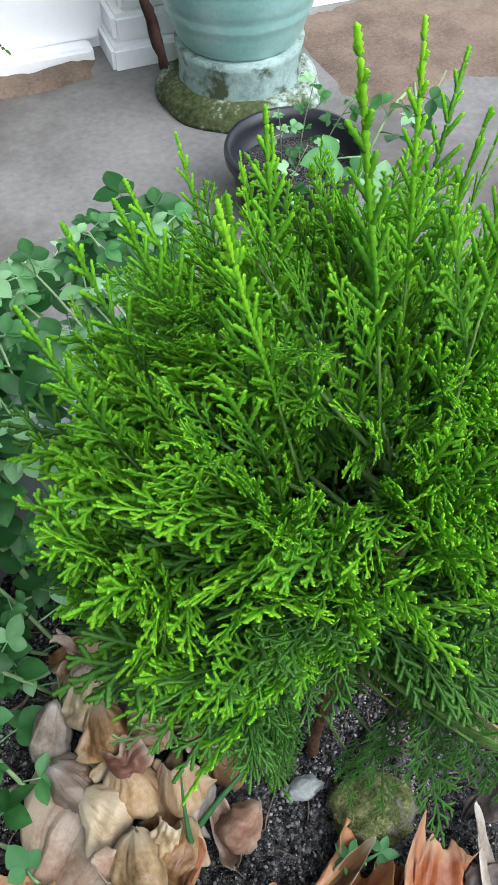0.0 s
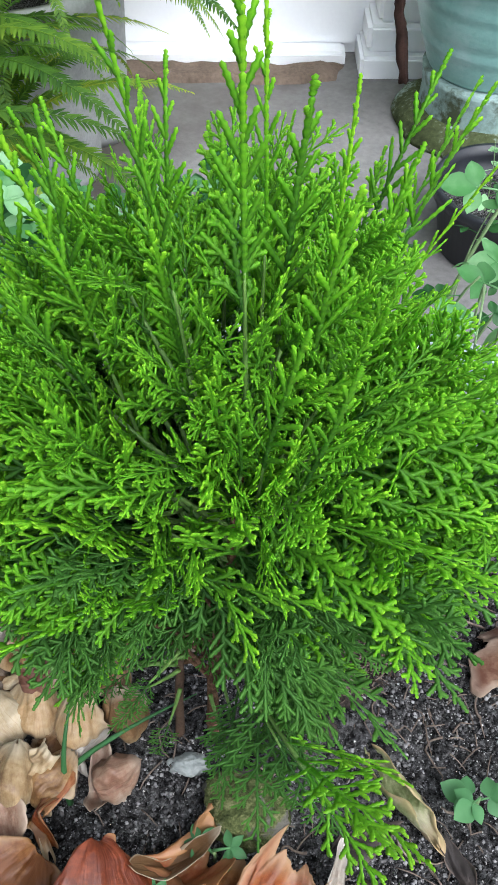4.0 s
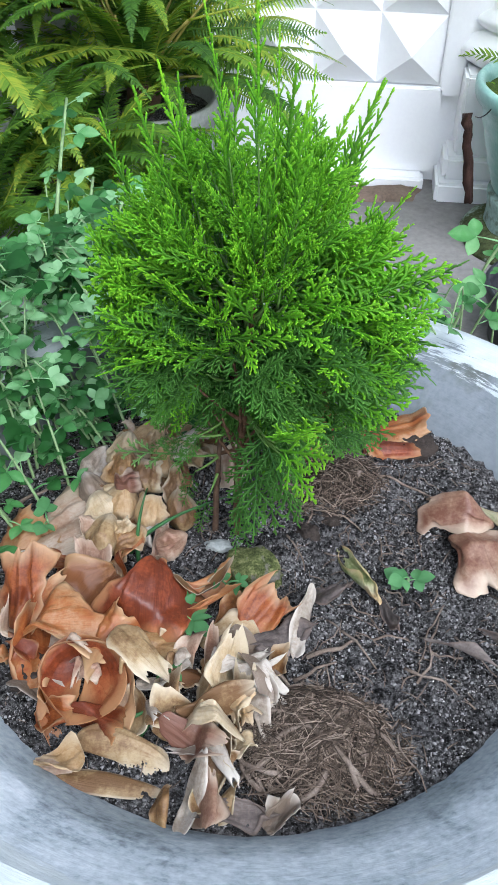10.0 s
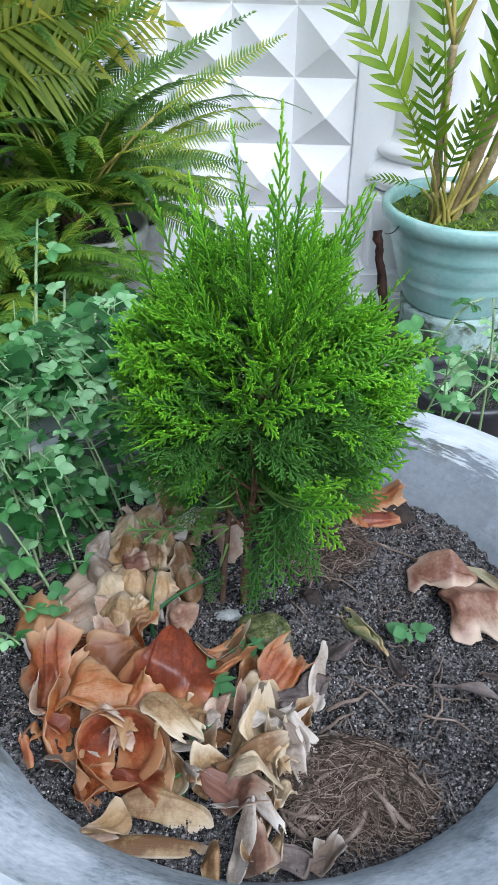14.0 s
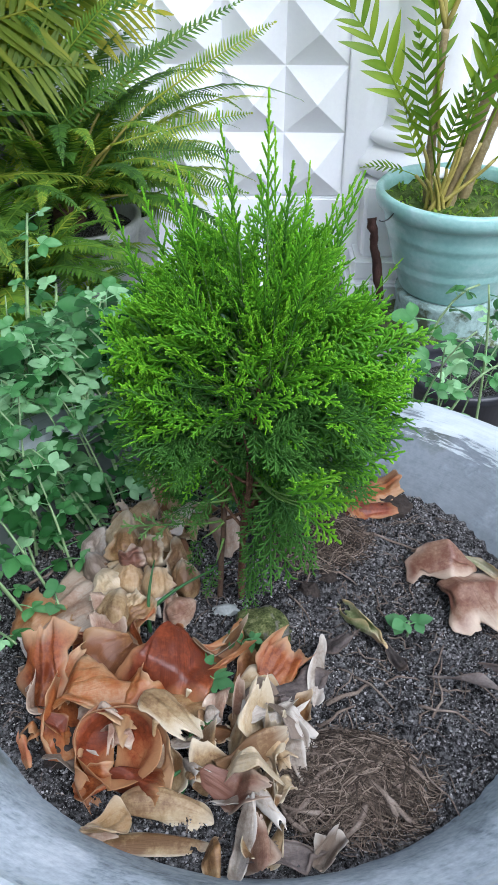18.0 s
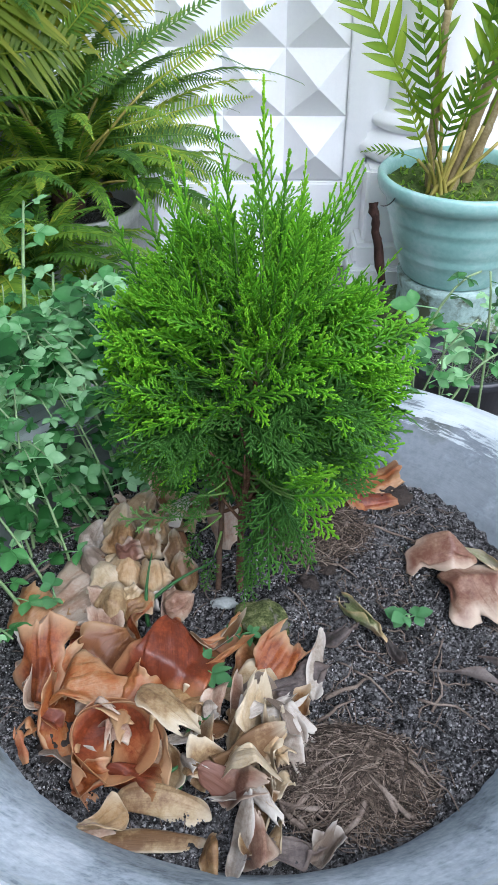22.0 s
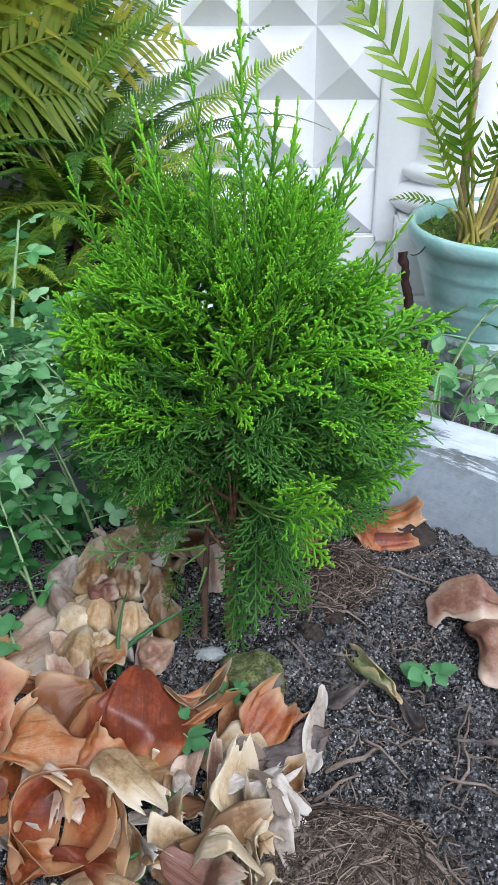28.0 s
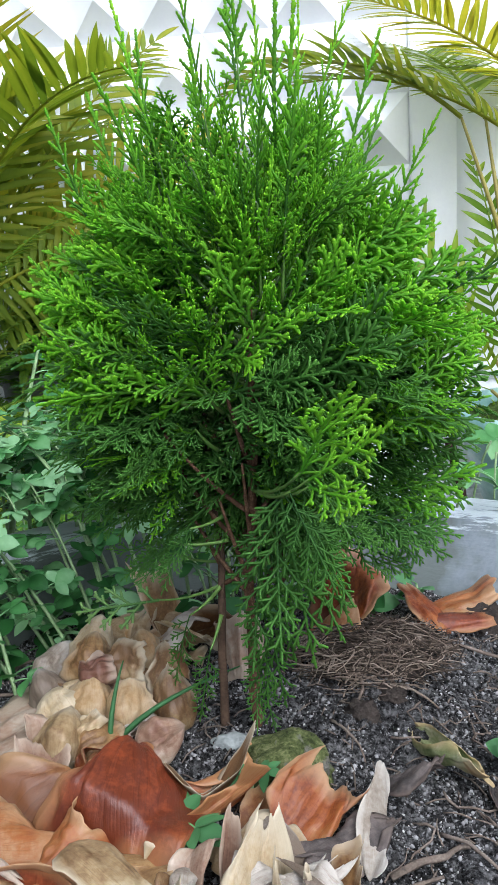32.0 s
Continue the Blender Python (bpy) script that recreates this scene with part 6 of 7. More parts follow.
def weed(p0, p1, p2, leaves, seed, r=0.0017, scale=1.0, label="leggy weed with pale stem and three-part leaves", start=0.25, mat=None, name="weed"):
    q = random.Random(seed)
    ob = thing(name, p0, label, "weed", "weeds round the planter")
    pts = bez((0, 0, 0), Vector(p1) - Vector(p0), Vector(p2) - Vector(p0), 14)
    v2, f2 = tube(pts, [r * 0.72 * (1 - 0.55 * i / 13) for i in range(14)], 6, 0.06, q)
    link("stem", v2, f2, mat or M_STEMWEED, ob, "pale green ribbed stem")
    for k in range(leaves):
        s = start + (0.998 - start) * (k + q.uniform(0, 0.5)) / leaves
        s = min(s, 0.998)
        i = min(int(s * 13), 12)
        p = pts[i].lerp(pts[i + 1], s * 13 - i)
        t = k * GA + q.uniform(-0.4, 0.4)
        d = Vector((math.cos(t), math.sin(t), q.uniform(-0.1, 0.5)))
        n = Vector((q.uniform(-0.6, 0.6), q.uniform(-0.9, 0.3), 1))
        sc = scale * q.uniform(0.45, 1.1) * (1.0 - 0.3 * max(0.0, s - 0.8) / 0.2)
        shared("leaf", q.choice(TRI), frame_at(p, d, n) @ Matrix.Diagonal((sc, sc, sc, 1)), ob)
    return ob


COUNT = itertools.count()


def plant_weed(a, b, c, n):
    k = next(COUNT)
    if 3 < k < 24 and k % 2:
        return
    if c[0] > 0.14 and a[1] < 0.6 and k % 3:
        return
    if a[2] < -0.1 and c[0] < -0.05 and c[2] > 0:
        c = (c[0], c[1], c[2] * 0.5 - 0.01)
    weed(a, b, c, n if k < 3 else max(3, int(n * 0.72)), 300 + k, 0.0036 if k < 3 else 0.0019 if a[2] < -0.1 else 0.0016, 0.95 if k < 3 else 0.7 if a[2] > -0.1 else 0.9, start=0.45 if a[2] < -0.1 else 0.5 if k < 3 else 0.08)


plant_weed((-0.128, 0.085, -0.01), (-0.165, 0.20, 0.03), (-0.186, 0.364, 0.106), 17)
plant_weed((-0.118, 0.10, -0.01), (-0.14, 0.2, 0.03), (-0.161, 0.33, 0.056), 15)
plant_weed((-0.11, 0.11, -0.01), (-0.12, 0.2, 0.02), (-0.130, 0.31, 0.063), 14)
plant_weed((-0.14, 0.06, -0.01), (-0.17, 0.12, 0.04), (-0.20, 0.20, 0.075), 14)
plant_weed((-0.135, 0.03, -0.01), (-0.16, 0.06, 0.02), (-0.19, 0.10, 0.045), 12)
plant_weed((-0.125, 0.06, -0.01), (-0.15, 0.1, 0.025), (-0.165, 0.16, 0.05), 12)
plant_weed((-0.135, -0.02, -0.01), (-0.14, -0.025, 0.02), (-0.118, -0.045, 0.022), 5)
plant_weed((-0.10, 0.12, -0.01), (-0.1, 0.16, 0.03), (-0.085, 0.21, 0.05), 12)
plant_weed((-0.085, 0.078, -0.01), (-0.107, 0.087, 0.026), (-0.139, 0.109, 0.037), 12)
plant_weed((-0.100, 0.099, -0.01), (-0.117, 0.120, 0.021), (-0.143, 0.169, 0.030), 14)
plant_weed((-0.103, 0.096, -0.01), (-0.124, 0.117, 0.022), (-0.157, 0.167, 0.032), 14)
plant_weed((-0.121, 0.071, -0.01), (-0.141, 0.093, 0.018), (-0.172, 0.145, 0.026), 11)
plant_weed((-0.128, 0.056, -0.01), (-0.144, 0.075, 0.024), (-0.167, 0.120, 0.034), 13)
plant_weed((-0.106, 0.093, -0.01), (-0.125, 0.121, 0.062), (-0.155, 0.187, 0.089), 14)
plant_weed((-0.118, 0.076, -0.01), (-0.138, 0.099, 0.018), (-0.170, 0.150, 0.026), 10)
plant_weed((-0.097, 0.102, -0.01), (-0.102, 0.136, 0.041), (-0.110, 0.215, 0.059), 10)
plant_weed((-0.074, 0.121, -0.01), (-0.099, 0.143, 0.051), (-0.136, 0.194, 0.073), 11)
plant_weed((-0.098, 0.101, -0.01), (-0.109, 0.136, 0.052), (-0.126, 0.216, 0.074), 10)
plant_weed((-0.108, 0.053, -0.01), (-0.134, 0.063, 0.032), (-0.172, 0.085, 0.045), 14)
plant_weed((-0.077, 0.109, -0.01), (-0.090, 0.135, 0.017), (-0.110, 0.198, 0.024), 10)
plant_weed((-0.123, 0.058, -0.01), (-0.147, 0.092, 0.055), (-0.183, 0.170, 0.079), 13)
plant_weed((-0.102, 0.055, -0.01), (-0.122, 0.084, 0.038), (-0.152, 0.151, 0.054), 10)
plant_weed((-0.130, 0.052, -0.01), (-0.135, 0.070, 0.059), (-0.142, 0.111, 0.085), 12)
plant_weed((-0.079, 0.062, -0.01), (-0.099, 0.070, 0.027), (-0.130, 0.090, 0.038), 10)
plant_weed((-0.312, 0.432, GZ), (-0.312, 0.432, -0.2), (-0.307, 0.402, -0.043), 20)
plant_weed((-0.206, 0.436, GZ), (-0.206, 0.436, -0.2), (-0.196, 0.406, 0.034), 20)
plant_weed((-0.173, 0.294, GZ), (-0.173, 0.294, -0.2), (-0.188, 0.264, 0.054), 20)
plant_weed((-0.133, 0.299, GZ), (-0.133, 0.299, -0.2), (-0.131, 0.269, -0.036), 20)
plant_weed((-0.263, 0.358, GZ), (-0.263, 0.358, -0.2), (-0.282, 0.328, -0.069), 20)
plant_weed((-0.278, 0.258, GZ), (-0.278, 0.258, -0.2), (-0.272, 0.228, 0.061), 20)
plant_weed((-0.116, 0.396, GZ), (-0.116, 0.396, -0.2), (-0.089, 0.366, -0.054), 20)
plant_weed((-0.205, 0.332, GZ), (-0.205, 0.332, -0.2), (-0.190, 0.302, -0.002), 20)
plant_weed((-0.089, 0.279, GZ), (-0.089, 0.279, -0.2), (-0.088, 0.249, 0.053), 20)
plant_weed((-0.245, 0.413, GZ), (-0.245, 0.413, -0.2), (-0.222, 0.383, 0.060), 20)
plant_weed((0.13, 0.27, GZ), (0.12, 0.235, -0.05), (0.205, 0.275, 0.034), 9)
plant_weed((0.16, 0.30, GZ), (0.15, 0.27, -0.05), (0.26, 0.33, 0.03), 5)
plant_weed((0.11, 0.29, GZ), (0.1, 0.24, 0.0), (0.125, 0.215, 0.055), 8)
plant_weed((0.10, 0.27, GZ), (0.09, 0.23, 0.06), (0.108, 0.15, 0.052), 4)
plant_weed((-0.07, 0.25, GZ), (-0.07, 0.25, -0.1), (-0.075, 0.21, 0.05), 18)
plant_weed((-0.03, 0.27, GZ), (-0.03, 0.26, -0.1), (-0.03, 0.22, 0.04), 18)
plant_weed((-0.10, 0.24, GZ), (-0.1, 0.23, -0.1), (-0.1, 0.18, 0.05), 18)
plant_weed((0.02, 0.29, GZ), (0.02, 0.28, -0.1), (0.02, 0.25, 0.01), 14)
plant_weed((-0.02, 0.5, GZ), (-0.02, 0.5, -0.2), (-0.02, 0.47, -0.1), 18)
plant_weed((0.06, 0.56, GZ), (0.06, 0.55, -0.3), (0.05, 0.52, -0.2), 14)
plant_weed((0.12, 0.72, GZ), (0.12, 0.72, -0.38), (0.15, 0.7, -0.3), 10)
plant_weed((-0.30, 0.38, GZ), (-0.3, 0.36, -0.2), (-0.26, 0.33, 0.04), 20)
plant_weed((-0.22, 0.42, GZ), (-0.22, 0.42, -0.2), (-0.21, 0.40, 0.02), 20)
plant_weed((-0.16, 0.36, GZ), (-0.16, 0.38, -0.2), (-0.13, 0.36, -0.02), 20)
plant_weed((-0.06, 0.34, GZ), (-0.06, 0.34, -0.25), (-0.06, 0.30, -0.03), 18)
plant_weed((0.02, 0.40, GZ), (0.02, 0.38, -0.25), (0.0, 0.33, -0.06), 18)
plant_weed((-0.26, 0.26, GZ), (-0.27, 0.25, -0.2), (-0.25, 0.22, 0.03), 20)
plant_weed((0.06, 0.45, GZ), (0.08, 0.42, -0.3), (0.09, 0.36, -0.12), 14)
plant_weed((0.15, 0.42, GZ), (0.13, 0.36, -0.2), (0.20, 0.32, -0.02), 3)
plant_weed((0.12, 0.34, GZ), (0.10, 0.26, 0.03), (0.30, 0.36, 0.015), 5)
plant_weed((0.20, 0.42, GZ), (0.2, 0.4, -0.1), (0.30, 0.46, -0.01), 3)
plant_weed((0.25, 0.55, GZ), (0.27, 0.55, -0.2), (0.24, 0.50, -0.03), 3)
plant_weed((0.10, 0.62, GZ), (0.12, 0.6, -0.35), (0.16, 0.58, -0.28), 10)
plant_weed((-0.02, 0.60, GZ), (-0.02, 0.6, -0.35), (0.0, 0.55, -0.26), 12)
plant_weed((-0.12, 0.55, GZ), (-0.12, 0.55, -0.3), (-0.1, 0.5, -0.16), 14)
plant_weed((0.30, 0.80, GZ), (0.3, 0.8, -0.35), (0.33, 0.78, -0.27), 10)
plant_weed((0.22, 0.78, GZ), (0.22, 0.78, -0.35), (0.2, 0.74, -0.3), 9)

g = random.Random(91)
for k in range(20):  # weeds that crowd the planter's far side, inside and just outside the rim
    a = radians(g.uniform(118, 188))
    inside = k % 3 != 0
    r0 = g.uniform(0.10, 0.15) if inside else g.uniform(0.26, 0.33)
    r1 = r0 + (g.uniform(0.02, 0.07) if inside else g.uniform(-0.07, 0.0))
    a1 = a + g.uniform(-0.2, 0.2)
    top = g.uniform(0.012, 0.075) if inside else g.uniform(0.03, 0.10)
    p0 = (PC[0] + r0 * math.cos(a), PC[1] + r0 * math.sin(a), -0.01 if inside else GZ)
    p2 = (PC[0] + r1 * math.cos(a1), PC[1] + r1 * math.sin(a1), max(top, 0.07 if 0.17 < r1 < 0.27 else 0.0))
    mid = ((p0[0] + p2[0]) / 2, (p0[1] + p2[1]) / 2, p2[2] * 0.7 if inside else -0.05)
    weed(p0, mid, p2, 9 if inside else 12, 1340 + k, 0.0014 if inside else 0.0018, g.uniform(0.65, 1.05), start=0.15 if inside else 0.75)
for k in range(34):  # weeds outside that lean over the far rim
    a = radians(84 + 104 * (k + g.random()) / 34)
    r0, r1 = g.uniform(0.27, 0.33), g.uniform(0.20, 0.245)
    p0 = (PC[0] + r0 * math.cos(a), PC[1] + r0 * math.sin(a), GZ)
    p2 = (PC[0] + r1 * math.cos(a), PC[1] + r1 * math.sin(a), g.uniform(0.066, 0.095))
    weed(p0, (PC[0] + (r0 + 0.01) * math.cos(a), PC[1] + (r0 + 0.01) * math.sin(a), 0.10), p2, 11, 800 + k, 0.0017, g.uniform(0.65, 1.1), start=0.7)
for k in range(12):  # weeds rooted inside that lean out over the far rim
    a = radians(92 + 40 * (k + g.random()) / 12)
    p0 = (PC[0] + 0.145 * math.cos(a), PC[1] + 0.145 * math.sin(a), -0.01)
    r1 = g.uniform(0.185, 0.235)
    p2 = (PC[0] + r1 * math.cos(a + 0.08), PC[1] + r1 * math.sin(a + 0.08), g.uniform(0.072, 0.095))
    weed(p0, (PC[0] + 0.155 * math.cos(a), PC[1] + 0.155 * math.sin(a), 0.08), p2, 7, 840 + k, 0.0015, g.uniform(0.6, 0.9), start=0.3)
for k in range(11):  # low weeds along the far inner wall
    a = radians(74 + 5.2 * k + g.uniform(-3, 3))
    r0, r1 = g.uniform(0.12, 0.145), g.uniform(0.13, 0.16)
    p0 = (PC[0] + r0 * math.cos(a), PC[1] + r0 * math.sin(a), -0.01)
    p2 = (PC[0] + r1 * math.cos(a + 0.1), PC[1] + r1 * math.sin(a + 0.1), g.uniform(0.012, 0.05))
    weed(p0, (p0[0], p0[1], p2[2] * 0.8), p2, 5, 370 + k, 0.0012, g.uniform(0.5, 0.85), start=0.2)
for k, (a, b, c, n) in enumerate((((0.16, 0.40, GZ), (0.12, 0.36, -0.1), (0.137, 0.33, 0.036), 12), ((0.22, 0.36, GZ), (0.17, 0.30, -0.02), (0.165, 0.27, 0.03), 12), ((0.15, 0.36, GZ), (0.10, 0.33, -0.05), (0.112, 0.30, 0.03), 10), ((0.14, 0.30, GZ), (0.115, 0.26, 0.0), (0.18, 0.24, 0.06), 9))):
    if k % 2:
        weed(a, b, c, n // 2 + 1, 390 + k, 0.002, 1.15, start=0.7)
weed((0.16, 0.27, GZ), (0.14, 0.27, 0.15), (0.121, 0.184, 0.03), 3, 399, 0.0018, 1.3, start=0.92)

for k in range(26):  # leafy tops that lie over the rim on the weedy side
    a = radians(108 + 84 * (k + g.random()) / 26)
    r0, r1 = g.uniform(0.255, 0.29), g.uniform(0.155, 0.215)
    p0 = (PC[0] + r0 * math.cos(a), PC[1] + r0 * math.sin(a), GZ)
    a1 = a + g.uniform(-0.15, 0.15)
    p2 = (PC[0] + r1 * math.cos(a1), PC[1] + r1 * math.sin(a1), g.uniform(0.045, 0.085) + (0.02 if r1 > 0.18 else 0.0))
    weed(p0, (PC[0] + (r0 - 0.02) * math.cos(a), PC[1] + (r0 - 0.02) * math.sin(a), 0.16), p2, 11, 1500 + k, 0.0017, g.uniform(0.7, 1.15), start=0.6)

# long leafy stems that stretch sideways behind the rim, beside the tall pot
for k, (a, b, c, n, st) in enumerate((((0.141, 0.34, -0.465), (0.151, 0.3, -0.027), (0.245, 0.36, -0.036), 7, 0.55), ((0.113, 0.35, -0.465), (0.123, 0.3, 0.059), (0.211, 0.36, 0.045), 8, 0.45), ((0.24, 0.41, -0.465), (0.24, 0.36, -0.046), (0.225, 0.38, 0.036), 6, 0.6))):
    weed(a, b, c, n, 1600 + k, 0.0030, 1.35, "leggy weed with a pale stem and broad bluish leaves", start=st)

# seedlings
for x, y, kind, sc, n, what in ((-0.018, -0.055, 0, 1.0, 2, "small bright green seedling with toothed leaves"), (-0.022, -0.082, 0, 0.7, 1, "small green seedling between garlic skins"), (0.095, -0.014, 1, 0.75, 3, "small round-leaved green seedling"), (0.001, -0.032, 2, 1.0, 2, "tiny green seedling before the stone"), (-0.107, 0.002, 1, 0.75, 2, "small round-leaved seedling among skins"), (0.072, 0.125, 1, 0.6, 2, "small seedling by the planter wall"), (-0.012, 0.09, 1, 1.0, 2, "small seedling behind the trunk")):
    ob = thing("seedling", (x, y, soil_z(x, y)), what, "seedling", "seedlings in the soil")
    v2, f2 = tube([(0, 0, 0), (0.0005, 0, 0.006), (0, 0, 0.013)], [0.0008, 0.0007, 0.0006], 6)
    link("stem", v2, f2, M_STEMWEED, ob)
    for k in range(n):
        t = k * 2.6 + x * 40
        shared("leaf", SEED[kind], frame_at((0, 0, 0.013 - 0.003 * k), (math.cos(t), math.sin(t), 0.35), (0, -0.2, 1)) @ Matrix.Diagonal((sc, sc, sc, 1)), ob)
# grass blades by the garlic heap
for k, (p0, p1, p2) in enumerate((((-0.058, -0.006, 0.0), (-0.05, 0.0, 0.02), (-0.006, 0.018, 0.028)), ((-0.052, -0.012, 0.0), (-0.055, -0.006, 0.018), (-0.05, 0.012, 0.034)), ((-0.03, -0.118, 0.0), (-0.02, -0.105, 0.012), (-0.018, -0.09, 0.004)), ((-0.045, -0.11, 0.0), (-0.03, -0.112, 0.01), (-0.022, -0.1, 0.006)), ((0.06, 0.13, 0.0), (0.09, 0.12, 0.03), (0.02, 0.15, 0.035)))):
    pts = bez(Vector(p0), Vector(p1), Vector(p2), 10)
    v2, f2 = tube([p - Vector(p0) for p in pts], [0.0013 * (1 - 0.8 * (i / 9) ** 2) for i in range(10)], 6)
    ob = link("grass_blade", v2, f2, M_SEEDLING)
    ob.location = (p0[0], p0[1], soil_z(p0[0], p0[1]))
    tagged(ob, "single thin bright green grass blade", "grass blade", "grass blades")

# ---- turquoise pot, its stand and plants ----
PX, PY = 0.412, 1.262
stand = thing("pot_stand", (PX, PY, GZ), "low faded turquoise stand with dark mossy base", "pot stand")
vs, fs = lathe([(0.0, 0.0), (0.142, 0.0), (0.144, 0.008), (0.132, 0.024), (0.112, 0.036), (0.0, 0.036)], 64, wob=0.08, seed=4)
link("base", vs, fs, M_MOSSY, stand, "flared base dark with moss")
vs, fs = lathe([(0.104, 0.03), (0.103, 0.06), (0.106, 0.085), (0.108, 0.098), (0.0, 0.098)], 64, wob=0.02, seed=7)
link("drum", vs, fs, M_STANDTOP, stand, "faded turquoise drum with moss streaks")
pot = thing("turquoise_pot", (PX, PY, GZ + 0.099), "large turquoise glazed pot with horizontal ridges", "plant pot")
pr = [(0.0, 0.0), (0.094, 0.0), (0.1, 0.006)]
for k in range(25):
    u = k / 24
    pr.append((0.1 + 0.048 * u ** 0.8 + 0.0008 * math.sin(u * 26) + 0.0006 * math.sin(u * 41 + 1), 0.008 + 0.168 * u))
pr += [(0.153, 0.182), (0.160, 0.186), (0.164, 0.2), (0.164, 0.214), (0.160, 0.22), (0.152, 0.219), (0.148, 0.212), (0.146, 0.195), (0.144, 0.17), (0.0, 0.17)]
pot.scale = (1, 1, 0.909)
vs, fs = lathe(pr, 72, wob=0.004, seed=6)
link("body", vs, fs, M_TURQ, pot)
nr, na = 12, 48
vs, fs = [(0, 0, 0.198)], []
for i in range(1, nr + 1):
    for k in range(na):
        a, r = 2 * math.pi * k / na, 0.1465 * i / nr
        vs.append((r * math.cos(a), r * math.sin(a), 0.192 + 0.012 * noise.noise((r * 40 * math.cos(a), r * 40 * math.sin(a), 3)) + 0.004 * noise.noise((r * 160 * math.cos(a), r * 160 * math.sin(a), 3))))
fs += [(0, 1 + k, 1 + (k + 1) % na) for k in range(na)]
for i in range(nr - 1):
    for k in range(na):
        j = (k + 1) % na
        fs.append((1 + i * na + k, 1 + (i + 1) * na + k, 1 + (i + 1) * na + j, 1 + i * na + j))
link("moss", vs, fs, M_MOSS, pot, "mossy soil surface")
q = random.Random(44)
TV, TF, TA = [], [], []
for _ in range(700):
    a, r = q.uniform(0, 6.28), 0.143 * math.sqrt(q.random())
    if noise.noise((r * 30 * math.cos(a), r * 30 * math.sin(a), 8)) < -0.12:
        continue
    d = Vector((q.uniform(-1, 1), q.uniform(-1, 1), q.uniform(0.3, 1.2)))
    blade(TV, TF, TA, (r * math.cos(a), r * math.sin(a), 0.192), d, (q.uniform(-0.5, 0.5), q.uniform(-0.5, 0.5), 1), q.uniform(0.007, 0.018), q.uniform(0.003, 0.007), nu=4, age=q.uniform(0, 0.5))
tufts = link("weed_cover", TV, TF, M_FERN, pot, "tiny green weeds on mossy soil", attrs={"age": ("FLOAT", TA)})
tufts["kind"] = "stuff"
pts = bez((-0.163, -0.05, 0.178), (-0.158, -0.06, 0.14), (-0.135, -0.06, 0.02), 12)
v2, f2 = tube(pts, [0.008 + 0.004 * noise.noise((i * 0.8, 2.2, 0)) for i in range(12)], 9, 0.5, random.Random(9))
ob = link("dead_leaf_sheath", [Vector(v) + Vector((PX - 0.012, PY, GZ + 0.079)) for v in v2], f2, M_DEADLEAF)
tagged(ob, "dark brown dead leaf sheath hanging beside the pot", "dead leaf")
v2, f2 = tube(bez((-0.160, -0.04, 0.165), (-0.15, -0.09, 0.175), (-0.13, -0.08, 0.222), 8), [0.0012] * 8, 5)
link("wire", v2, f2, M_BLACK, pot, "thin dark wire over the rim")

POTZ = GZ + 0.079 + 0.195


def pinnate(name, mat, seed, L, pairs, plen, pw, arch, stalk=0.2, lift=0.2, droop=0.15, fold=0.0, rach=0.0022, blunt=False, rmat=None):
    """A feather-shaped frond: rachis along y arching over, leaflets in pairs."""
    q = random.Random(seed)
    V, F, A = [], [], []
    n = 22
    pts, d = [Vector((0, 0, 0))], Vector((0, math.cos(1.0), math.sin(1.0)))
    ang = lift
    pts = [Vector((0, 0, 0))]
    sw = q.uniform(-0.5, 0.5)
    for i in range(n):
        a = 1.0 - (1.0 + arch) * (i / n) ** 1.2 + ang
        pts.append(pts[-1] + Vector((sw * i / n * 0.3, math.cos(a), math.sin(a))).normalized() * (L / n))
    v2, f2 = tube(pts, [rach * (1 - 0.8 * i / n) for i in range(n + 1)], 5)
    V += v2
    F += f2
    A += [0.75] * len(v2)
    for k in range(pairs):
        u = stalk + (1 - stalk) * (k + 0.5) / pairs
        i = min(int(u * n), n - 1)
        p = pts[i].lerp(pts[i + 1], u * n - i)
        ax = (pts[i + 1] - pts[i]).normalized()
        sx = ax.cross(Vector((0, 0, 1))).normalized()
        up = sx.cross(ax)
        w = (u - stalk) / (1 - stalk)
        ln = plen * (math.sin(math.pi * min(1, 0.14 + 0.86 * w) ** 0.9) ** 0.7 * 0.95 + 0.05)
        for s in (-1, 1):
            a = radians((q.uniform(38, 56) if blunt else q.uniform(58, 78)) * (1 - 0.35 * w))
            dd = ax * math.cos(a) + sx * (s * math.sin(a)) + up * (fold + q.uniform(-0.1, 0.1))
            blade(V, F, A, p, dd, up + sx * (s * -droop), ln * (q.uniform(0.9, 1.08) if not blunt else q.uniform(0.6, 1.15)), pw * (0.55 + 0.45 * ln / plen) * (q.uniform(0.75, 1.25) if blunt else 1.0), 0.12 if not blunt else q.uniform(-0.1, 0.35), 6 if not blunt else 7, q.uniform(0.2, 0.6), 0.55 if not blunt else 0.66, 0.5)
    blade(V, F, A, pts[-1], pts[-1] - pts[-2], Vector((0, -0.3, 1)), plen * 0.35, pw * 0.8, age=0.6)
    me = bpy.data.meshes.new(name)
    me.from_pydata([tuple(v) for v in V], [], F)
    me.materials.append(mat)
    at = me.attributes.new("age", "FLOAT", "POINT")
    at.data.foreach_set("value", np.array(A, "f"))
    me.polygons.foreach_set("use_smooth", [True] * len(me.polygons))
    me.update()
    return me


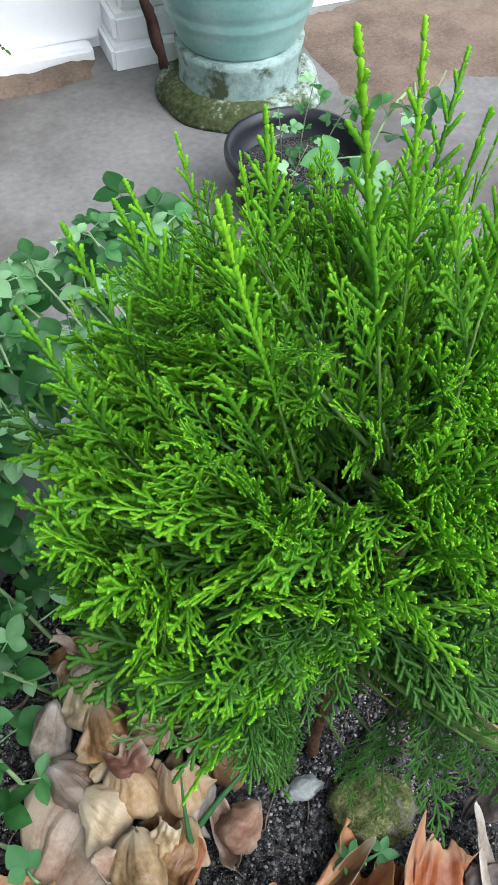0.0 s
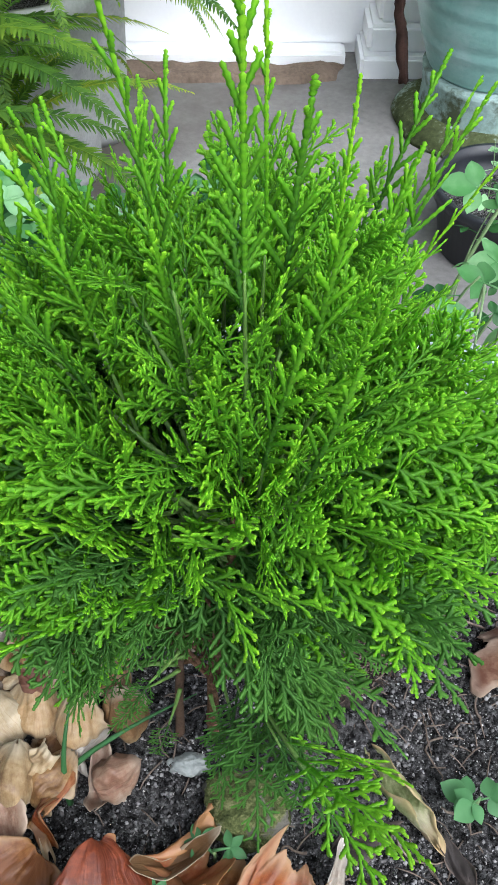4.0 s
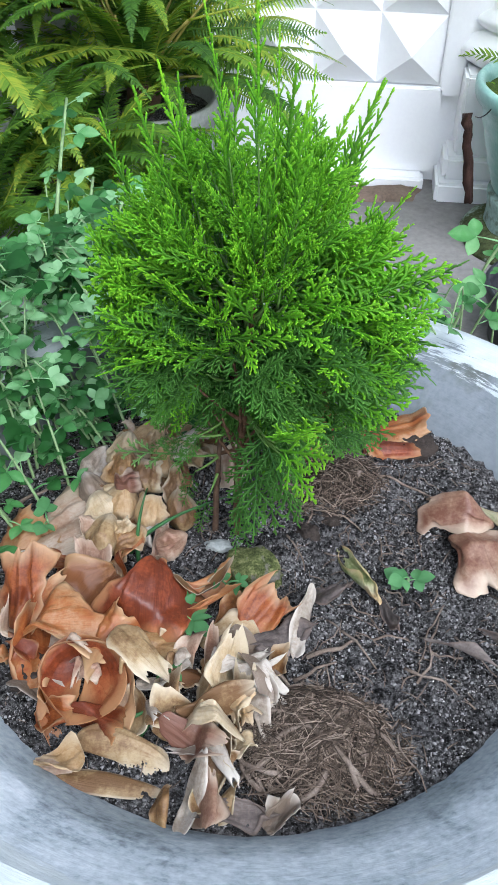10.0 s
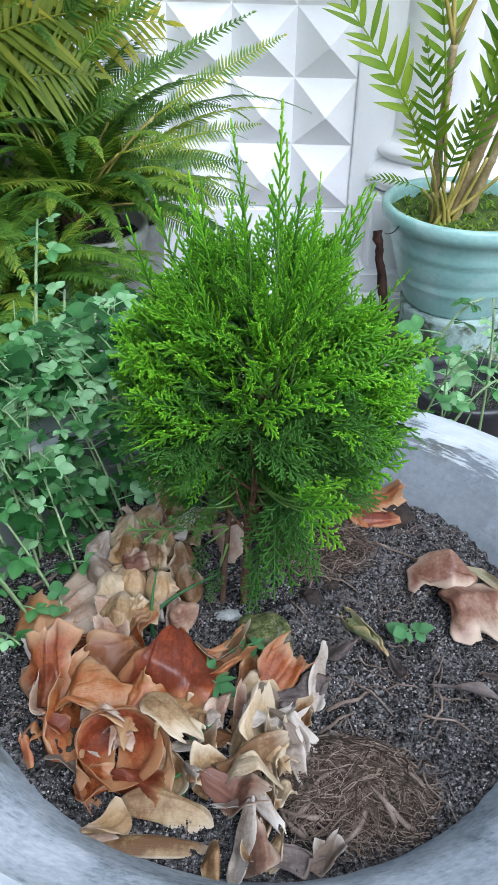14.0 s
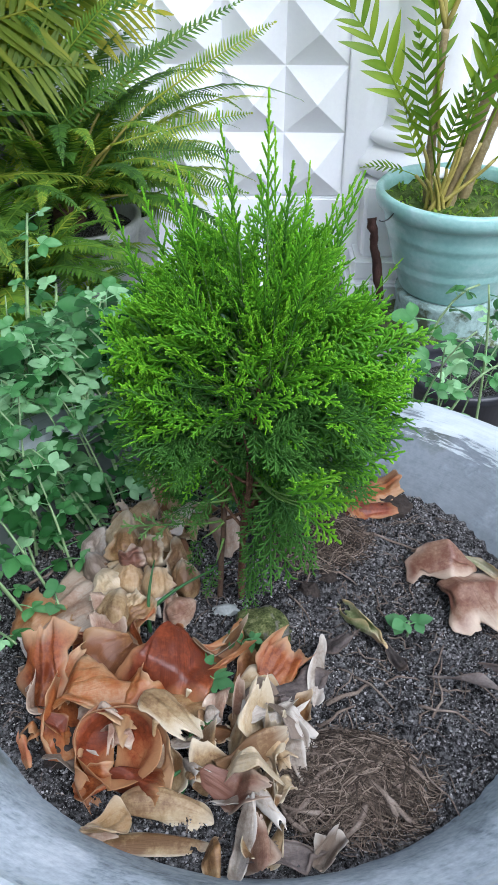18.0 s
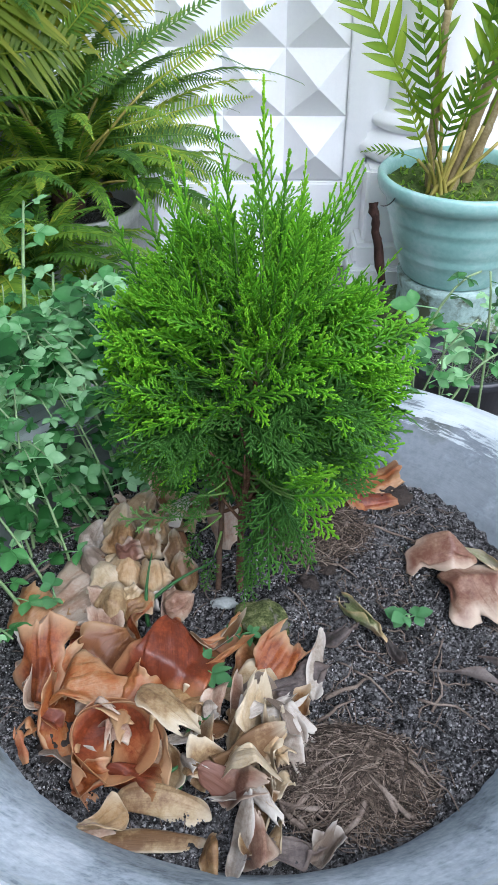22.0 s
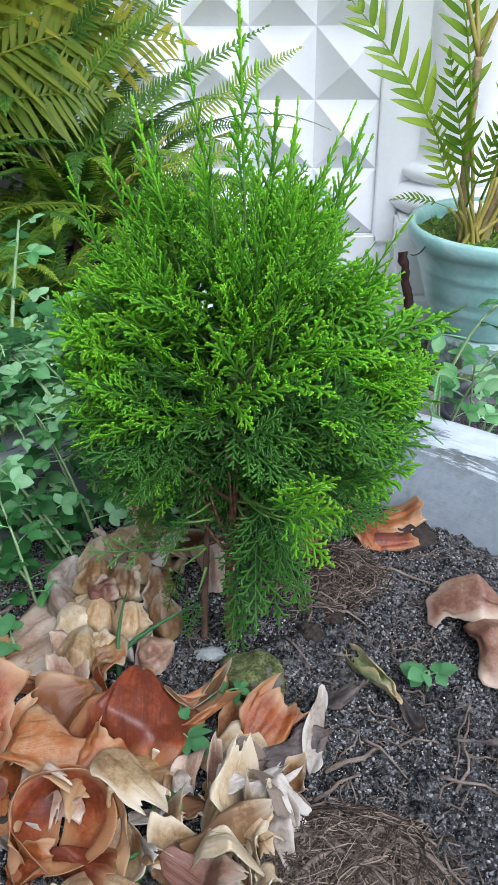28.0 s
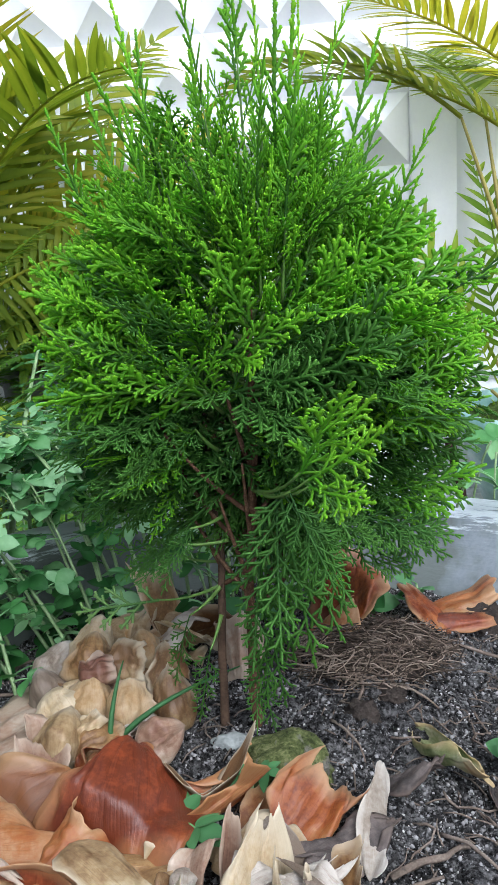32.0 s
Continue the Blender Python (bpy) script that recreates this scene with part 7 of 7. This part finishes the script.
FERNF = [pinnate("frond", M_FERN, 400 + k, 0.36 + 0.03 * k, 60, 0.031, 0.0060, ar, 0.12, li, 0.2) for k, (ar, li) in enumerate(((0.5, 0.1), (0.9, 0.25), (0.2, 0.0), (1.2, 0.35), (0.7, -0.3)))]
PALMF = [pinnate("frond", M_PALM, 420 + k, 0.5, 26, 0.19, 0.014, ar, 0.3, 0.35, 0.3, 0.25, 0.004) for k, ar in enumerate((0.5, 0.9, 0.3))]


def fern(at, count, seed, label, spread=1.0, tilt=0.0, meshes=None, scale=1.0, cat="fern", name="fern", base_r=0.03, lean=0.0):
    q = random.Random(seed)
    ob = thing(name, at, label, cat)
    b = bmesh.new()
    bmesh.ops.create_icosphere(b, subdivisions=3, radius=base_r)
    for v in b.verts:
        v.co = v.co * (1 + 0.3 * noise.noise(v.co * 60)) * 1.0
    part("crown_base", b, M_DARKBARK, ob, "dark fibrous crown base", True)
    for k in range(count):
        t = k * GA
        d = Vector((math.cos(t), math.sin(t), 0))
        e = q.uniform(-0.35, 0.55) * spread
        y = (d * math.cos(e) + Vector((lean, 0, math.sin(e)))).normalized()
        sc = scale * q.uniform(0.75, 1.2)
        m = frame_at(d * 0.015, y, Vector((0, 0, 1)))
        shared("frond", q.choice(meshes or FERNF), m @ Matrix.Diagonal((sc, sc, sc, 1)), ob)
    return ob


# ferns in tall pots behind the planter
FP = ((-0.30, 1.10, 0.12, 0.30), (-0.32, 0.90, 0.08, 0.16), (-0.40, 0.92, 0.09, 0.22), (-0.45, 1.22, 0.1, 0.42), (-0.58, 0.95, 0.12, 0.32), (-0.27, 1.33, 0.09, 0.24), (-0.46, 0.72, 0.1, 0.2), (-0.80, 1.2, 0.12, 0.4), (-0.23, 1.22, 0.07, 0.27))
for k, (x, y, r, h) in enumerate(FP):
    p = thing("fern_pot", (x, y, GZ), "plain weathered grey concrete pot under a fern", "plant pot", "fern pots")
    vs, fs = lathe([(0.0, 0.0), (r * 0.7, 0.0), (r * 0.75, 0.02), (r * 0.95, h - 0.03), (r, h - 0.02), (r, h), (r * 0.92, h), (r * 0.9, h - 0.03), (0.0, h - 0.03)], 40, wob=0.01, seed=k)
    link("body", vs, fs, M_PLAINPOT, p)
    vs, fs = lathe([(0.0, h - 0.026), (r * 0.5, h - 0.022), (r * 0.895, h - 0.026)], 32)
    link("earth", vs, fs, M_SOIL, p, "dark earth")
for k, ((x, y, r, h), n, s, lab) in enumerate(zip(FP, (58, 40, 46, 46, 54, 26, 40, 40, 36), (0.84, 0.6, 0.75, 0.82, 1.05, 0.62, 0.78, 1.1, 0.5), ("dense dark green sword fern in a pot", "low dark fern near the paving", "dark green fern with arching fronds", "tall feathery fern before the wall", "large green sword fern in a pot", "small dark green fern against the wall", "green sword fern with yellowing fronds", "tall sword fern at the garden's edge", "small drooping fern beside the relief wall"))):
    fern((x, y, GZ + h), n, 500 + k, lab, 1.35, scale=s, lean=0.35 if k == 8 else 0.0)
# palm at the back left
palm = fern((-0.55, 1.08, 0.06), 7, 520, "yellow-green feather palm behind the ferns", 1.0, meshes=PALMF, scale=1.15, cat="palm", name="palm", base_r=0.05)
v2, f2 = tube([(0, 0, GZ - 0.12), (0.01, 0, -0.25), (0, 0, 0.02)], [0.036, 0.03, 0.024], 12, 0.05, random.Random(3))
link("trunk", v2, f2, M_CANE, palm, "ringed palm trunk")

# long single fronds that reach across the wall
FERN_S = [pinnate("frond", M_FERN, 480 + k, 0.36, 40, 0.027, 0.0050, cv - 1.0, 0.1, -1.0, 0.3) for k, cv in enumerate((0.5, 0.2))]
PALM_T = [pinnate("frond", M_PALM, 490 + k, 0.36, 24, 0.12, 0.011, cv - 1.0, 0.1, -1.0, 0.3, 0.1, 0.0035) for k, cv in enumerate((0.6, 1.0))]
arch = thing("arching_fern", (-0.30, 1.10, GZ + 0.30), "long sparse fern fronds arching before the white wall", "fern")
FO = Vector((-0.30, 1.10, GZ + 0.30))
for p0, p1, me in (((-0.33, 1.06, -0.03), (-0.04, 1.04, 0.19), FERN_S[0]), ((-0.16, 1.08, 0.02), (0.02, 1.06, 0.152), FERN_S[1]), ((-0.22, 1.08, -0.04), (0.0, 1.1, 0.02), FERN_S[0]), ((-0.36, 1.08, 0.0), (-0.2, 1.0, 0.2), FERN_S[1]), ((-0.24, 1.10, -0.06), (-0.03, 1.06, -0.03), FERN_S[0]), ((-0.22, 1.10, -0.10), (-0.01, 1.08, -0.10), FERN_S[1]), ((-0.24, 1.12, 0.0), (-0.06, 1.08, 0.05), FERN_S[0]), ((-0.20, 1.10, -0.13), (-0.04, 1.05, -0.17), FERN_S[1]), ((-0.25, 1.14, -0.03), (-0.05, 1.12, -0.06), FERN_S[1]), ((-0.26, 1.12, 0.02), (-0.12, 1.06, 0.04), FERN_S[0]), ((-0.36, 1.08, 0.02), (-0.11, 1.02, 0.26), FERN_S[0]), ((-0.38, 1.10, 0.06), (-0.17, 1.02, 0.30), FERN_S[1]), ((-0.33, 1.12, 0.0), (-0.15, 1.08, 0.12), FERN_S[0])):
    p0, p1 = Vector(p0), Vector(p1)
    v2, f2 = tube(bez((0, 0, 0), (p0 - FO) * 0.5 + Vector((-0.01, 0, 0.02)), p0 - FO, 8), [0.0022] * 8, 6)
    link("stalk", v2, f2, M_STALK, arch, "thin brown stalk")
    sc = (p1 - p0).length / 0.34
    shared("frond", me, frame_at(p0 - FO, p1 - p0, (0.1, -0.75, 0.6)) @ Matrix.Diagonal((1, sc, sc, 1)), arch)
for p0, p1, me in (((-0.50, 1.02, 0.05), (-0.27, 0.98, 0.14), PALM_T[0]), ((-0.52, 1.02, 0.08), (-0.24, 1.0, 0.24), PALM_T[1]), ((-0.53, 1.05, 0.10), (-0.40, 1.0, 0.42), PALM_T[0]), ((-0.50, 1.07, 0.12), (-0.12, 1.1, 0.42), PALM_T[1]), ((-0.52, 1.05, 0.1), (-0.26, 1.08, 0.5), PALM_T[0]), ((-0.50, 1.08, 0.10), (-0.17, 1.10, 0.21), PALM_T[0]), ((-0.50, 1.08, 0.10), (-0.20, 1.12, 0.30), PALM_T[1])):
    p0, p1 = Vector(p0), Vector(p1)
    po = palm.location
    v2, f2 = tube(bez((0, 0, 0), (p0 - po) * 0.5 + Vector((0, 0, 0.01)), p0 - po, 6), [0.005] * 6, 6)
    link("leaf_stalk", v2, f2, M_STALK, palm, "orange leaf stalk")
    sc = (p1 - p0).length / 0.34
    shared("frond", me, frame_at(p0 - po, p1 - p0, (0.1, -0.8, 0.6)) @ Matrix.Diagonal((1, sc, sc, 1)), palm)

# cane palm and split-leaved plant in the turquoise pot
PALM_S = [pinnate("frond", M_PALM, 460 + k, 0.42, 30, 0.15, 0.011, cv - 1.0, 0.12, -1.0, 0.35, 0.2, 0.004) for k, cv in enumerate((0.9, 1.3, 0.6))]
LOBE_S = [pinnate("leaf", M_LOBED, 470 + k, 0.36, n, pl, pw, cv - 1.0, 0.24, -1.0, 0.35, 0.3, 0.0032, True) for k, (n, pl, pw, cv) in enumerate(((10, 0.088, 0.0145, 0.5), (9, 0.082, 0.016, 0.9), (10, 0.078, 0.0135, 0.3)))]
cane = thing("cane_palm", (PX, PY, POTZ), "cane palm with ringed stems and orange leaf stalks", "palm")
PO = Vector((PX, PY, POTZ))
for k, (b0, b1, r) in enumerate((((0.375, 1.235, POTZ - 0.02), (0.445, 1.25, 0.06), 0.0125), ((0.345, 1.25, POTZ - 0.02), (0.338, 1.25, 0.11), 0.0095), ((0.41, 1.27, POTZ - 0.02), (0.50, 1.29, 0.10), 0.011))):
    a, e = Vector(b0) - PO, Vector(b1) - PO
    pts = bez(a, a.lerp(e, 0.5) + Vector((-0.008, 0, 0)), e, 40)
    v2, f2 = tube(pts, [r * (1 - 0.25 * i / 39) * (1.12 if i % 5 == 0 else 1.0) for i in range(40)], 10)
    link("cane", v2, f2, M_CANE, cane, "ringed brown cane")
    for j in range(3):
        t = (3.0, -0.4, 1.6)[j] + 0.3 * k
        d = Vector((math.cos(t) * 0.35, math.sin(t) * 0.25, 1.0))
        st = bez(pts[-1], pts[-1] + d * 0.1, pts[-1] + d * 0.21, 8)
        v2, f2 = tube(st, [0.0048 - 0.0025 * i / 7 for i in range(8)], 7)
        link("leaf_stalk", v2, f2, M_STALK, cane, "orange leaf stalk")
        shared("frond", PALM_S[(j + k) % 3], frame_at(st[-1], Vector((math.cos(t) * 0.9, math.sin(t) * 0.7, 0.75)), Vector((0, 0, 1))), cane)
split = thing("split_leaf_plant", (0.355, 1.225, POTZ), "light green plant with deeply lobed upright leaves", "potted plant")
SO = Vector((0.355, 1.225, POTZ))
for k, (p0, p1, face, me) in enumerate((
        ((0.315, 1.21, -0.075), (0.145, 1.19, 0.25), (0.45, -1, -0.1), 0),
        ((0.325, 1.20, -0.13), (0.245, 1.17, 0.03), (-0.2, -1, 0.3), 1),
        ((0.335, 1.19, -0.12), (0.36, 1.12, 0.05), (0.1, -1, 0.4), 2),
        ((0.42, 1.22, -0.07), (0.475, 1.16, 0.16), (0.2, -1, 0.2), 1),
        ((0.45, 1.22, -0.10), (0.56, 1.18, 0.06), (0.1, -1, 0.4), 0),
        ((0.34, 1.24, -0.02), (0.30, 1.22, 0.30), (0.3, -1, 0.1), 1),
        ((0.40, 1.24, 0.02), (0.42, 1.2, 0.32), (-0.3, -1, 0.1), 2),
        ((0.34, 1.20, -0.11), (0.275, 1.14, 0.12), (-0.5, -1, 0.1), 0),
        ((0.36, 1.20, -0.11), (0.41, 1.10, 0.14), (0.5, -1, 0.2), 2),
        ((0.39, 1.23, -0.08), (0.46, 1.20, 0.28), (-0.4, -1, 0.0), 0),
        ((0.31, 1.22, -0.13), (0.215, 1.20, -0.085), (0.0, -0.5, 1.0), 1))):
    p0, p1 = Vector(p0), Vector(p1)
    st = bez((0.012 * (k % 4) - 0.02, -0.008 * (k % 3), -0.01), (p0 - SO) * 0.5 + Vector((0.01, 0, 0.0)), p0 - SO, 8)
    v2, f2 = tube(st, [0.0042 - 0.0012 * i / 7 for i in range(8)], 7)
    link("leaf_stalk", v2, f2, M_STALK, split, "yellow-green leaf stalk")
    sc = (p1 - p0).length / 0.38
    shared("leaf", LOBE_S[me], frame_at(p0 - SO, p1 - p0, Vector(face)) @ Matrix.Diagonal((min(1.0, sc * 1.15), sc, sc, 1)), split)

# small black pot
bp = thing("black_pot", (0.372, 0.918, GZ), "small black plastic nursery pot with weeds", "plant pot")
vs, fs = lathe([(0.0, 0.0), (0.072, 0.0), (0.077, 0.004), (0.092, 0.085), (0.099, 0.088), (0.101, 0.1), (0.099, 0.106), (0.093, 0.106), (0.089, 0.09), (0.086, 0.06), (0.0, 0.06)], 56)
link("body", vs, fs, M_BLACK, bp)
vs, fs = lathe([(0.0, 0.065), (0.04, 0.068), (0.0858, 0.063)], 40)
link("earth", vs, fs, M_SOIL, bp, "dark earth")
for k, (dx, dy) in enumerate(((0.02, 0.01), (-0.02, -0.02), (0.04, -0.02))):
    weed((0.368 + dx, 0.93 + dy, GZ + 0.06), (0.37 + dx, 0.93 + dy, GZ + 0.12), (0.37 + 2 * dx, 0.92 + 2 * dy, GZ + 0.19), 8, 600 + k)

# ---- unseen white wall added behind the camera: closes the place, bounces light ----
south = thing("added_wall_south", (0, -3.2, GZ), "plain white wall added out of view as a light bounce", "wall", kind="structure")
box("wall_core", -4.0, 4.0, -3.4, -3.2, GZ - 0.02, 0.9, M_WALL, south)
